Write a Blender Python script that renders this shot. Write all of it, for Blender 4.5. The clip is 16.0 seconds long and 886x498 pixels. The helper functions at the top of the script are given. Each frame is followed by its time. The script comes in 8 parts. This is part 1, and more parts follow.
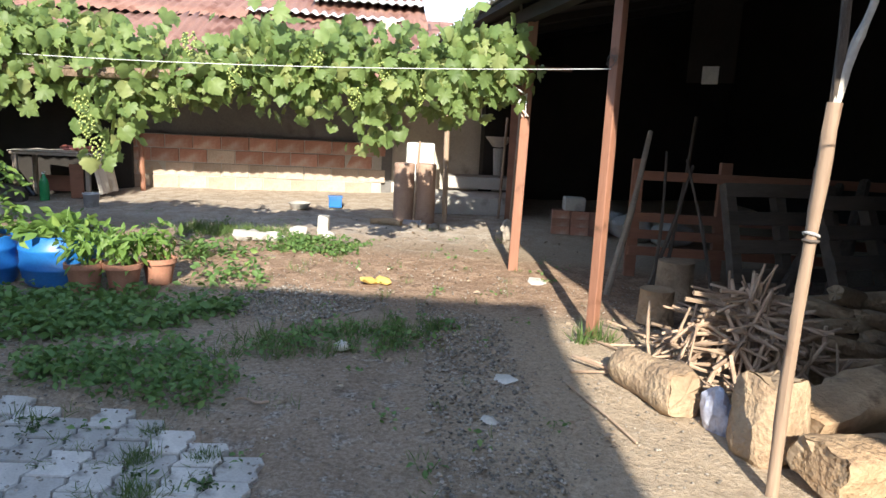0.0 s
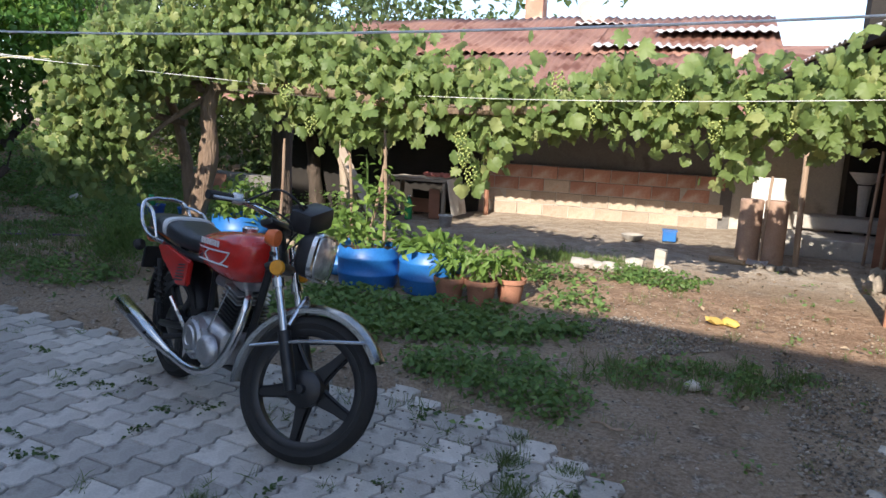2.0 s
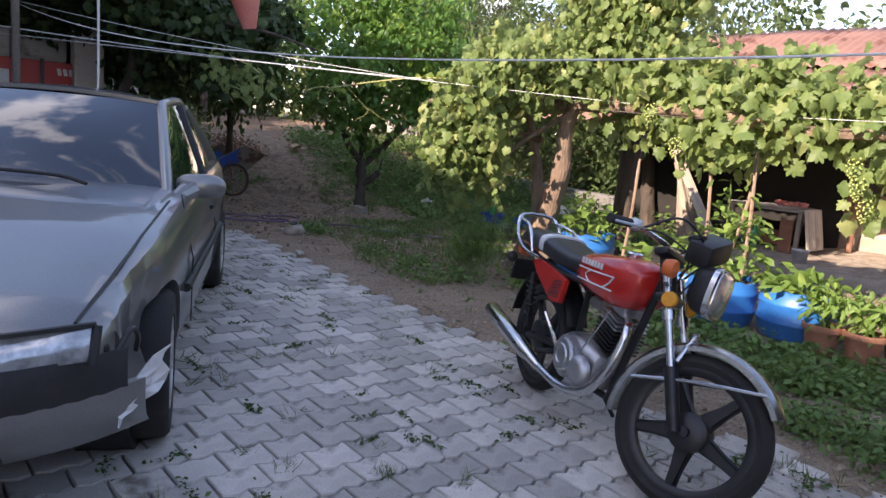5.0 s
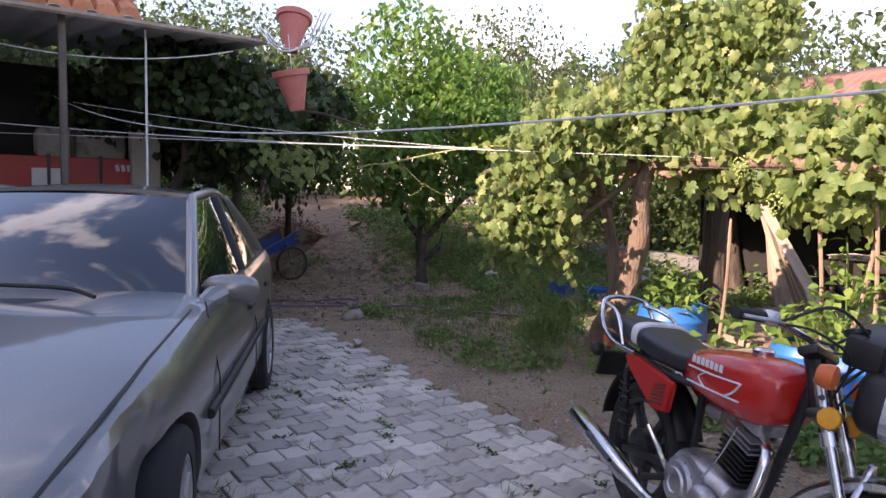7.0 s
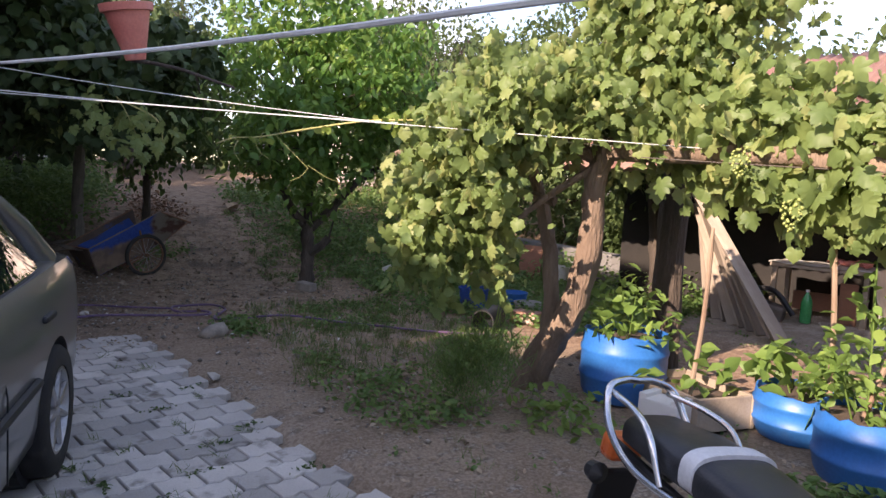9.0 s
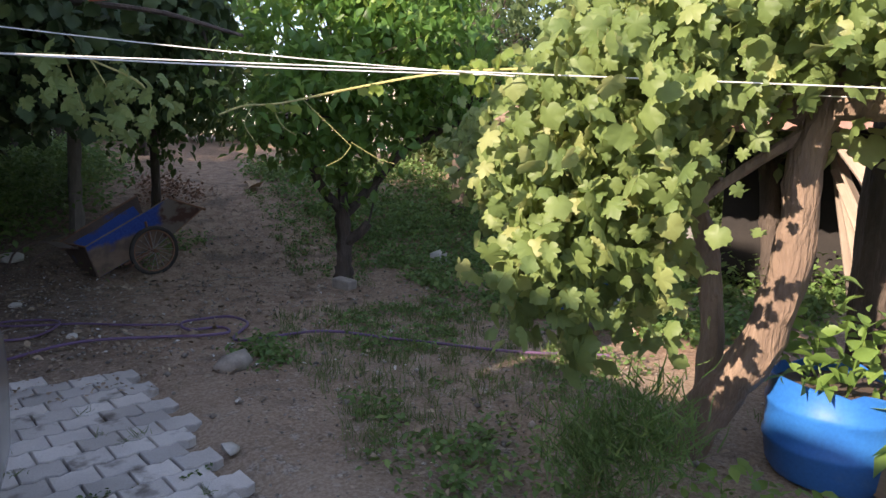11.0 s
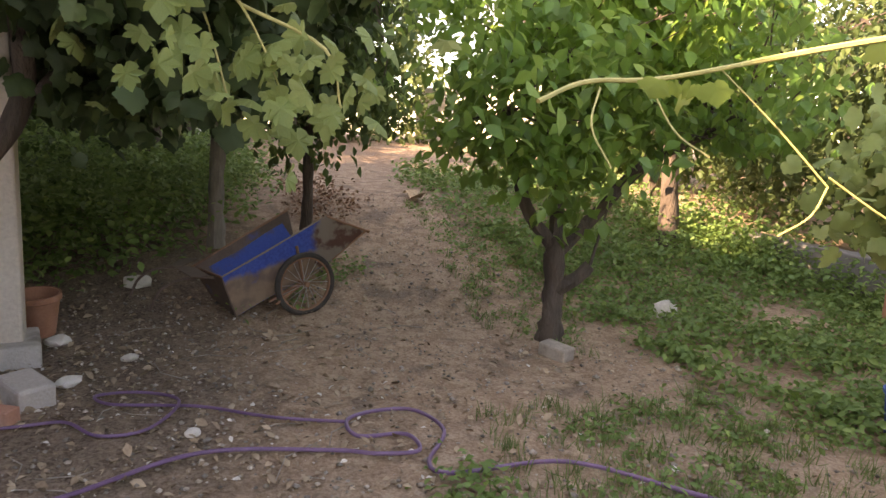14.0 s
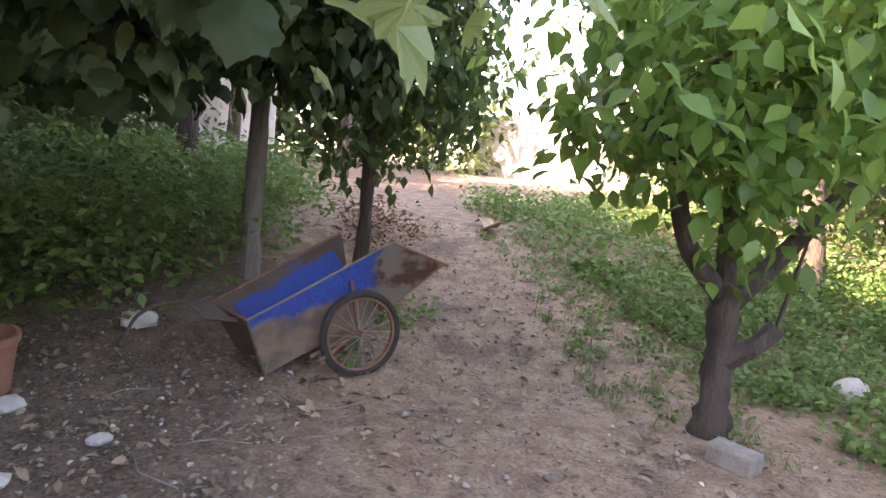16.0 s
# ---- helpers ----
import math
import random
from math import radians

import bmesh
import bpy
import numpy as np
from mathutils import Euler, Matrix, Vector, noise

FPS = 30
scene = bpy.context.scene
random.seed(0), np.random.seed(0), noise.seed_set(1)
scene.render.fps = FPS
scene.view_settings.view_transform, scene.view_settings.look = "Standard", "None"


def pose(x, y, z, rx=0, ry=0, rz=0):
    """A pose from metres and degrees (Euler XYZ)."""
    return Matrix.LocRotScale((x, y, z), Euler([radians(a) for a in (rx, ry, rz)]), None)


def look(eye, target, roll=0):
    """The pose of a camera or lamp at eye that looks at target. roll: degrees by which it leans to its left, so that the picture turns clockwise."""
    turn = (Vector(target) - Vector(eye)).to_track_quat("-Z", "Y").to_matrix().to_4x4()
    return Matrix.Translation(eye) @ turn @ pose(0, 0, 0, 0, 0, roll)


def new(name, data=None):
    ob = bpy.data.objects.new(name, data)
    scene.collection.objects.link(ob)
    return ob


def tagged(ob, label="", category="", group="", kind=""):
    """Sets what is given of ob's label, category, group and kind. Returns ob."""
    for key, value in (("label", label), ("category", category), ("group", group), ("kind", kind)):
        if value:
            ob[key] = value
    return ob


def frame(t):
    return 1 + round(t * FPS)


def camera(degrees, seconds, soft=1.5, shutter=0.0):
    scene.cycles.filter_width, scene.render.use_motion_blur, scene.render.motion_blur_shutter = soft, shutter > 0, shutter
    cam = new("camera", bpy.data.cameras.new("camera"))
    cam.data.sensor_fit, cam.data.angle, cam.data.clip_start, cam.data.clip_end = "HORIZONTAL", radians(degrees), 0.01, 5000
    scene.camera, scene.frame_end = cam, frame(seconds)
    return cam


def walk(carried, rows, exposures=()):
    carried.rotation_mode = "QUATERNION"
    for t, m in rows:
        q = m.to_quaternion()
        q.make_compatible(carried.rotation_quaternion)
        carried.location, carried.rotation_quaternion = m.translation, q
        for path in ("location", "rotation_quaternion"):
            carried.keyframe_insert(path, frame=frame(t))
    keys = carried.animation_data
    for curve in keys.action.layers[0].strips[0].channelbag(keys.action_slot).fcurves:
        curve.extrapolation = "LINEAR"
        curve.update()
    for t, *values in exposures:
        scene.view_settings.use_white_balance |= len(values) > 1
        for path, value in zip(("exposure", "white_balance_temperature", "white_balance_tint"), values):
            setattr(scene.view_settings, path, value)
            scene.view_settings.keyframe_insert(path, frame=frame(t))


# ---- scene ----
cam = camera(65.6, 16.0)
PATH = [
    (0, (0.687, 0.073, 1.31), (0.34, 2.012, 0.96), 2.7),
    (0.5, (0.653, 0.069, 1.309), (0.132, 1.969, 0.967), 3.1),
    (1, (0.601, 0.0, 1.318), (-0.141, 1.826, 0.981), 3.4),
    (1.5, (0.554, -0.071, 1.323), (-0.396, 1.655, 0.98), 3.3),
    (2, (0.468, -0.124, 1.321), (-0.686, 1.48, 1.01), 3.1),
    (2.5, (0.373, -0.183, 1.328), (-0.962, 1.276, 1.023), 3.5),
    (3, (0.265, -0.21, 1.319), (-1.194, 1.116, 0.984), 4.1),
    (3.5, (0.247, -0.24, 1.321), (-1.252, 1.037, 0.973), 5.3),
    (4, (0.221, -0.262, 1.33), (-1.335, 0.959, 1.034), 5.5),
    (4.5, (0.171, -0.279, 1.325), (-1.469, 0.824, 1.018), 4.8),
    (5, (0.164, -0.337, 1.33), (-1.559, 0.624, 1.001), 5.0),
    (5.2, (0.162, -0.343, 1.329), (-1.584, 0.578, 1.003), 4.3),
    (7.3, (-0.574, -0.013, 1.412), (-2.402, 0.786, 1.278), 0.7),
    (7.5, (-0.736, 0.019, 1.459), (-2.538, 0.874, 1.307), -0.9),
    (8, (-1.095, 0.154, 1.447), (-2.815, 1.151, 1.226), 1.9),
    (8.2, (-1.216, 0.211, 1.451), (-2.91, 1.251, 1.233), 3.7),
    (10.3, (-2.76, 0.977, 1.469), (-4.396, 2.11, 1.269), 0.6),
    (10.5, (-2.919, 0.983, 1.481), (-4.558, 2.086, 1.171), -0.7),
    (11, (-3.269, 1.019, 1.528), (-4.974, 2.018, 1.221), 1.0),
    (11.5, (-3.68, 1.107, 1.603), (-5.456, 1.979, 1.316), 2.1),
    (12, (-4.046, 1.089, 1.637), (-5.851, 1.928, 1.436), 1.3),
    (12.5, (-4.415, 1.11, 1.615), (-6.241, 1.904, 1.423), 0.9),
    (13, (-4.786, 1.135, 1.615), (-6.649, 1.821, 1.373), 1.7),
    (13.5, (-5.124, 1.131, 1.596), (-6.994, 1.811, 1.389), 2.5),
    (14, (-5.532, 1.168, 1.559), (-7.387, 1.848, 1.246), 2.8),
    (14.5, (-5.967, 1.264, 1.521), (-7.863, 1.849, 1.269), 6.3),
    (15, (-6.464, 1.259, 1.438), (-8.368, 1.839, 1.24), 5.6),
    (15.5, (-6.767, 1.329, 1.391), (-8.667, 1.921, 1.19), 5.4),
    (16, (-7.161, 1.332, 1.312), (-9.07, 1.888, 1.098), 4.7),
]
EXPOSURES = [(0.0, 1.4, 6200, 9), (0.5, 1.3, 6250, 10), (2.0, 1.0, 6300, 13), (3.0, 1.1, 6100, 14), (3.5, 1.25, 6100, 15), (4.5, 1.3, 6600, 23), (5.0, 1.42, 6950, 24), (7.5, 1.5, 7300, 32), (8.0, 1.45, 7300, 31), (10.5, 1.3, 6900, 23), (11.0, 1.45, 7000, 23), (11.5, 1.5, 6600, 19), (12.0, 1.65, 6300, 17), (12.5, 1.87, 6400, 19), (13.0, 2.38, 6900, 22), (13.5, 2.4, 7200, 23), (14.0, 2.8, 10200, 28), (14.5, 3.0, 9300, 26), (15.5, 3.42, 8200, 27), (16.0, 3.5, 7900, 32)]
walk(cam, [(t, look(eye, target, roll)) for t, eye, target, roll in PATH], EXPOSURES)

# ---- light: low sun from behind the start of the walk, clear sky ----
SUN_EL, SUN_X, SUN_Y = radians(29.5), 0.22, -0.975
world = bpy.data.worlds.new("sky")
scene.world = world
world.use_nodes = True
wn = world.node_tree
sky = wn.nodes.new("ShaderNodeTexSky")
sky.sky_type = "NISHITA"
sky.sun_disc = False
sky.sun_elevation = SUN_EL
sky.sun_rotation = math.pi - 0.222
sky.air_density, sky.dust_density = 1.0, 0.5
# scattered bright cloud over a clear sky
wco = wn.nodes.new("ShaderNodeTexCoord")
wnoise = wn.nodes.new("ShaderNodeTexNoise")
wnoise.inputs["Scale"].default_value, wnoise.inputs["Detail"].default_value = 3.2, 6.0
wramp = wn.nodes.new("ShaderNodeMapRange")
wramp.interpolation_type = "SMOOTHSTEP"
wramp.inputs[1].default_value, wramp.inputs[2].default_value, wramp.inputs[4].default_value = 0.53, 0.66, 0.85
wmix = wn.nodes.new("ShaderNodeMix")
wmix.data_type = "RGBA"
wmix.inputs[7].default_value = (5.0, 5.4, 6.0, 1)
wn.links.new(wco.outputs["Generated"], wnoise.inputs["Vector"])
wn.links.new(wnoise.outputs[0], wramp.inputs[0])
wn.links.new(wramp.outputs[0], wmix.inputs[0])
wn.links.new(sky.outputs[0], wmix.inputs[6])
wn.links.new(wmix.outputs[2], wn.nodes["Background"].inputs[0])
wn.nodes["Background"].inputs[1].default_value = 0.15
sun = new("sun", bpy.data.lights.new("sun", "SUN"))
sun.data.energy, sun.data.angle, sun.data.color = 4.4, radians(0.6), (1.0, 0.90, 0.74)
sun.matrix_world = look((0, 0, 0), (-SUN_X * math.cos(SUN_EL), -SUN_Y * math.cos(SUN_EL), -math.sin(SUN_EL)))

# ---- materials ----
def nodes_of(name):
    m = bpy.data.materials.new(name)
    m.use_nodes = True
    t = m.node_tree
    return m, t, t.nodes["Principled BSDF"]


def nd(t, kind, **inputs):
    n = t.nodes.new(kind)
    for k, v in inputs.items():
        n.inputs[k.replace("_", " ")].default_value = v
    return n


def mixc(t, fac, a, b, mode="MIX"):
    n = t.nodes.new("ShaderNodeMix")
    n.data_type, n.blend_type = "RGBA", mode
    for sock, v in ((n.inputs[0], fac), (n.inputs[6], a), (n.inputs[7], b)):
        if isinstance(v, (int, float)):
            sock.default_value = v
        elif isinstance(v, (tuple, list)):
            sock.default_value = (*v[:3], 1)
        else:
            t.links.new(v, sock)
    return n.outputs[2]


def ramp(t, src, lo, hi):
    n = t.nodes.new("ShaderNodeMapRange")
    n.interpolation_type = "SMOOTHSTEP"
    n.inputs[1].default_value, n.inputs[2].default_value = lo, hi
    t.links.new(src, n.inputs[0])
    return n.outputs[0]


def noise_of(t, scale, detail=4.0, stretch=None, rough=0.55):
    co = t.nodes.new("ShaderNodeTexCoord")
    n = t.nodes.new("ShaderNodeTexNoise")
    n.inputs["Scale"].default_value, n.inputs["Detail"].default_value, n.inputs["Roughness"].default_value = scale, detail, rough
    if stretch:
        mp = t.nodes.new("ShaderNodeMapping")
        mp.inputs["Scale"].default_value = stretch
        t.links.new(co.outputs["Object"], mp.inputs[0])
        t.links.new(mp.outputs[0], n.inputs["Vector"])
    else:
        t.links.new(co.outputs["Object"], n.inputs["Vector"])
    return n.outputs[0]


def mat(name, c1, c2, scale=5.0, fine=70.0, rough=0.8, metal=0.0, bump=0.25, stretch=None, stain=None, stain_at=(0.55, 0.7), stain_scale=3.0, vary=0.0, island=0.0, coat=0.0, spec=0.5, gap=0.004):
    """Two colours in large patches, fine grain and relief, an optional stain or rust, and a different tone from piece to piece."""
    m, t, p = nodes_of(name)
    big, small = noise_of(t, scale, 5, stretch), noise_of(t, fine, 3, stretch)
    col = mixc(t, ramp(t, big, 0.35, 0.65), c1, c2)
    col = mixc(t, 0.35, col, mixc(t, small, tuple(v * 0.45 for v in c1), tuple(min(1, v * 1.5) for v in c2)))
    if stain:
        s = ramp(t, noise_of(t, stain_scale, 6), *stain_at)
        col = mixc(t, s, col, stain)
    for amount, kind, out in ((vary, "ShaderNodeObjectInfo", "Random"), (island, "ShaderNodeNewGeometry", "Random Per Island")):
        if amount:
            r = t.nodes.new(kind).outputs[out]
            mr = t.nodes.new("ShaderNodeMapRange")
            mr.inputs[3].default_value, mr.inputs[4].default_value = 1 - amount, 1 + amount
            t.links.new(r, mr.inputs[0])
            cc = t.nodes.new("ShaderNodeVectorMath")
            cc.operation = "SCALE"
            t.links.new(col, cc.inputs[0])
            t.links.new(mr.outputs[0], cc.inputs[3])
            col = cc.outputs[0]
    t.links.new(col, p.inputs["Base Color"])
    rr = t.nodes.new("ShaderNodeMapRange")
    rr.inputs[3].default_value, rr.inputs[4].default_value = max(0.02, rough - 0.12), min(1, rough + 0.12)
    t.links.new(big, rr.inputs[0])
    t.links.new(rr.outputs[0], p.inputs["Roughness"])
    p.inputs["Metallic"].default_value = metal
    p.inputs["Coat Weight"].default_value = coat
    p.inputs["Specular IOR Level"].default_value = spec
    if bump:
        b = nd(t, "ShaderNodeBump", Strength=bump, Distance=gap)
        t.links.new(small, b.inputs["Height"])
        t.links.new(b.outputs[0], p.inputs["Normal"])
    return m


def leaf_mat(name, dark, light, young, glow=0.35, rough=0.5, some=(0.8, 1.0)):
    m, t, p = nodes_of(name)
    r = t.nodes.new("ShaderNodeNewGeometry").outputs["Random Per Island"]
    col = mixc(t, r, dark, light)
    col = mixc(t, ramp(t, r, *some), col, young)
    col = mixc(t, 0.4, col, mixc(t, noise_of(t, 25, 3), tuple(v * 0.5 for v in dark), tuple(v * 1.3 for v in light)))
    t.links.new(col, p.inputs["Base Color"])
    p.inputs["Roughness"].default_value = rough
    p.inputs["Specular IOR Level"].default_value = 0.35
    tr = nd(t, "ShaderNodeBsdfTranslucent")
    t.links.new(mixc(t, 0.5, col, tuple(min(1, v * 1.6) for v in young)), tr.inputs[0])
    mx = nd(t, "ShaderNodeMixShader", Fac=glow)
    t.links.new(p.outputs[0], mx.inputs[1])
    t.links.new(tr.outputs[0], mx.inputs[2])
    t.links.new(mx.outputs[0], t.nodes["Material Output"].inputs[0])
    return m


def ground_mat():
    m, t, p = nodes_of("earth")
    co = t.nodes.new("ShaderNodeTexCoord").outputs["Object"]
    sep = t.nodes.new("ShaderNodeSeparateXYZ")
    t.links.new(co, sep.inputs[0])
    n1, n2, n3, n4 = noise_of(t, 0.9, 6), noise_of(t, 7, 6, None, 0.65), noise_of(t, 45, 4, None, 0.7), noise_of(t, 2.2, 6)
    soil = mixc(t, ramp(t, n1, 0.38, 0.62), (0.215, 0.15, 0.10), (0.33, 0.25, 0.18))
    soil = mixc(t, ramp(t, n4, 0.58, 0.68), soil, (0.15, 0.108, 0.08))
    gravel = mixc(t, ramp(t, n3, 0.4, 0.62), (0.15, 0.13, 0.11), (0.38, 0.35, 0.31))
    soil = mixc(t, ramp(t, n2, 0.52, 0.68), soil, gravel)
    # the red-brown garden path on one side, the paler trodden yard by the back wall on the other
    west = ramp(t, sep.outputs[0], -6.0, -9.5)
    red = mixc(t, ramp(t, n2, 0.36, 0.68), (0.25, 0.142, 0.084), (0.48, 0.335, 0.225))
    red = mixc(t, ramp(t, n4, 0.54, 0.66), red, (0.135, 0.08, 0.052))
    # dark leaf mould along the planted side, shade painted in too, with a ragged edge
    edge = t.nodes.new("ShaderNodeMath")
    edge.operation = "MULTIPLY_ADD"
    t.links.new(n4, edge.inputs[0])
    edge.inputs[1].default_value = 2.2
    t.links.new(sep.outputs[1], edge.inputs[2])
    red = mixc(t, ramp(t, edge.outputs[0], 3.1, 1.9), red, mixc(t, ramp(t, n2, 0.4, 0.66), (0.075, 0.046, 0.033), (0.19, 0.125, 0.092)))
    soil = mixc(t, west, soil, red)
    yard = mixc(t, ramp(t, n2, 0.4, 0.6), (0.40, 0.335, 0.265), (0.58, 0.51, 0.43))
    soil = mixc(t, ramp(t, sep.outputs[1], 6.2, 7.2), soil, mixc(t, ramp(t, sep.outputs[0], -9, -7), soil, yard))
    soil = mixc(t, ramp(t, sep.outputs[0], -0.2, 0.9), soil, mixc(t, 0.7, soil, (0.50, 0.40, 0.28)))
    bed = ramp(t, sep.outputs[1], 4.3, 4.9)
    bed2 = ramp(t, sep.outputs[1], 6.3, 5.8)
    mul = t.nodes.new("ShaderNodeMath")
    mul.operation = "MULTIPLY"
    t.links.new(bed, mul.inputs[0])
    t.links.new(bed2, mul.inputs[1])
    soil = mixc(t, mul.outputs[0], soil, mixc(t, ramp(t, n2, 0.42, 0.64), (0.21, 0.115, 0.068), (0.41, 0.262, 0.17)))
    soil = mixc(t, 0.42, soil, mixc(t, ramp(t, n3, 0.3, 0.7), (0.10, 0.072, 0.050), (0.43, 0.35, 0.27)))
    t.links.new(soil, p.inputs["Base Color"])
    p.inputs["Roughness"].default_value = 0.95
    p.inputs["Specular IOR Level"].default_value = 0.2
    b1 = nd(t, "ShaderNodeBump", Strength=0.9, Distance=0.03)
    t.links.new(n2, b1.inputs["Height"])
    b2 = nd(t, "ShaderNodeBump", Strength=0.9, Distance=0.012)
    t.links.new(n3, b2.inputs["Height"])
    t.links.new(b1.outputs[0], b2.inputs["Normal"])
    t.links.new(b2.outputs[0], p.inputs["Normal"])
    return m


def plain_gloss(name, colour, rough, coat=0.0):
    """Dark polished glass: one smooth skin that mirrors the sky."""
    m, t, p = nodes_of(name)
    p.inputs["Base Color"].default_value = (*colour, 1)
    p.inputs["Roughness"].default_value = rough
    p.inputs["IOR"].default_value = 1.7
    p.inputs["Coat Weight"].default_value = coat
    p.inputs["Coat Roughness"].default_value = 0.01
    return m


EARTH = ground_mat()
PAVER = mat("paver_concrete", (0.39, 0.36, 0.325), (0.54, 0.505, 0.46), 6, 90, 0.9, bump=0.35, stain=(0.15, 0.13, 0.11), stain_at=(0.54, 0.72), stain_scale=5, vary=0.27)
PAVER_REST = mat("paver_concrete_far", (0.39, 0.365, 0.335), (0.52, 0.49, 0.45), 2.5, 120, 0.9, bump=0.35, stain=(0.15, 0.13, 0.11), stain_at=(0.54, 0.72), stain_scale=5, island=0.27)
BRICK_WASHED = mat("limewashed_block", (0.36, 0.275, 0.205), (0.50, 0.41, 0.33), 4, 50, 0.95, bump=0.8, gap=0.012, stain=(0.42, 0.24, 0.16), stain_at=(0.56, 0.72), stain_scale=5, vary=0.16)
BRICK = mat("clay_block", (0.34, 0.16, 0.11), (0.47, 0.25, 0.18), 3, 60, 0.9, bump=0.5, stain=(0.55, 0.47, 0.40), stain_at=(0.5, 0.7), vary=0.14)
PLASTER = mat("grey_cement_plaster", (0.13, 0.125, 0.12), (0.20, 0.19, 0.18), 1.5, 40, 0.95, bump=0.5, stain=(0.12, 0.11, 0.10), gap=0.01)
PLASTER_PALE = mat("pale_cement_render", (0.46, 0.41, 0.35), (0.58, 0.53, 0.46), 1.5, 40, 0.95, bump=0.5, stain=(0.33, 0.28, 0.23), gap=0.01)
WHITE_WALL = mat("old_whitewash", (0.62, 0.60, 0.56), (0.74, 0.72, 0.68), 1.2, 35, 0.92, bump=0.45, stain=(0.42, 0.39, 0.34), gap=0.008)
HOUSE_WALL = mat("grey_house_render", (0.36, 0.345, 0.325), (0.46, 0.445, 0.42), 1.2, 35, 0.92, bump=0.45, stain=(0.28, 0.24, 0.2), gap=0.008)
PINK_WALL = mat("pale_pinkish_render", (0.56, 0.48, 0.43), (0.68, 0.60, 0.55), 1.0, 30, 0.92, bump=0.4, stain=(0.44, 0.36, 0.31), gap=0.008)
MORTAR = mat("mortar", (0.36, 0.33, 0.29), (0.45, 0.41, 0.36), 4, 60, 0.95, bump=0.5)
RUST_ROOF = mat("rusty_red_sheet", (0.20, 0.10, 0.075), (0.29, 0.16, 0.12), 1.2, 30, 0.7, bump=0.3, stain=(0.14, 0.055, 0.035), stain_at=(0.5, 0.62), stain_scale=1.5)
PALE_SHEET = mat("galvanised_sheet", (0.5, 0.5, 0.5), (0.68, 0.68, 0.67), 1.5, 30, 0.55, 0.3, bump=0.2, stain=(0.35, 0.27, 0.2), stain_at=(0.62, 0.75))
TILE = mat("roof_tile", (0.45, 0.16, 0.08), (0.58, 0.25, 0.13), 3, 40, 0.85, bump=0.3, vary=0.2, island=0.2)
BROWN_WOOD = mat("brown_stained_post", (0.23, 0.105, 0.065), (0.33, 0.16, 0.10), 5, 70, 0.7, stretch=(1, 1, 0.12), bump=0.4, stain=(0.12, 0.06, 0.035), stain_scale=5)
BARE_POLE = mat("peeled_pole", (0.24, 0.165, 0.115), (0.34, 0.245, 0.175), 6, 80, 0.75, stretch=(1, 1, 0.1), bump=0.4, stain=(0.20, 0.12, 0.08), stain_scale=6)
GREY_WOOD = mat("weathered_board", (0.22, 0.17, 0.13), (0.33, 0.27, 0.21), 6, 80, 0.85, stretch=(0.15, 1, 1), bump=0.4, vary=0.2)
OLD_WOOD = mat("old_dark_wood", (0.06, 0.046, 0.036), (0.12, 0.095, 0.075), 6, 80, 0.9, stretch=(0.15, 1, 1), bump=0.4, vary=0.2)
RED_WOOD = mat("red_brown_planed_wood", (0.19, 0.08, 0.045), (0.28, 0.125, 0.075), 6, 80, 0.7, stretch=(0.2, 1, 1), bump=0.3, vary=0.15)
BARK = mat("grey_brown_bark", (0.045, 0.034, 0.027), (0.105, 0.08, 0.062), 7, 45, 0.95, stretch=(1, 1, 0.25), bump=1.0, gap=0.02)
GREY_BARK = mat("smooth_grey_bark", (0.17, 0.15, 0.13), (0.27, 0.24, 0.21), 6, 40, 0.95, stretch=(1, 1, 0.4), bump=0.7, gap=0.012)
VINE_BARK = mat("vine_bark", (0.15, 0.10, 0.07), (0.27, 0.195, 0.14), 8, 50, 0.95, stretch=(1, 1, 0.18), bump=1.0, gap=0.02)
LOG_BARK = mat("log_bark", (0.24, 0.16, 0.10), (0.43, 0.32, 0.21), 5, 34, 0.95, bump=1.0, gap=0.02)
LOG_WOOD = mat("split_wood", (0.33, 0.215, 0.125), (0.50, 0.36, 0.225), 5, 34, 0.9, bump=1.0, gap=0.02, stain=(0.20, 0.13, 0.08), stain_scale=6)
# near-black colour carries the unlit interior's shade on walls, roof and rafters
DARK = mat("shade_black_board", (0.014, 0.012, 0.011), (0.028, 0.024, 0.021), 3, 40, 0.95, bump=0.3)
DARK_METAL = mat("dark_rusty_sheet", (0.10, 0.085, 0.075), (0.16, 0.13, 0.11), 3, 40, 0.7, 0.3, bump=0.2)
VINE_LEAF = leaf_mat("vine_leaf", (0.075, 0.14, 0.045), (0.24, 0.315, 0.105), (0.40, 0.41, 0.17), 0.40, 0.5, (0.8, 1.0))
# vine leaf darkened to hold the shade in its colour; walnut shares it
SHADE_LEAF = leaf_mat("shade_dark_leaf", (0.018, 0.04, 0.013), (0.045, 0.08, 0.024), (0.09, 0.13, 0.04), 0.08, 0.6)
DARK_LEAF = leaf_mat("dark_shrub_leaf", (0.025, 0.055, 0.016), (0.075, 0.13, 0.035), (0.14, 0.20, 0.055), 0.22, 0.6)
TREE_LEAF = leaf_mat("tree_leaf", (0.020, 0.064, 0.016), (0.12, 0.26, 0.055), (0.32, 0.45, 0.11), 0.42, 0.42, (0.82, 1.0))
FAR_LEAF = leaf_mat("far_leaf", (0.03, 0.06, 0.02), (0.095, 0.14, 0.048), (0.17, 0.21, 0.075), 0.3, 0.6)
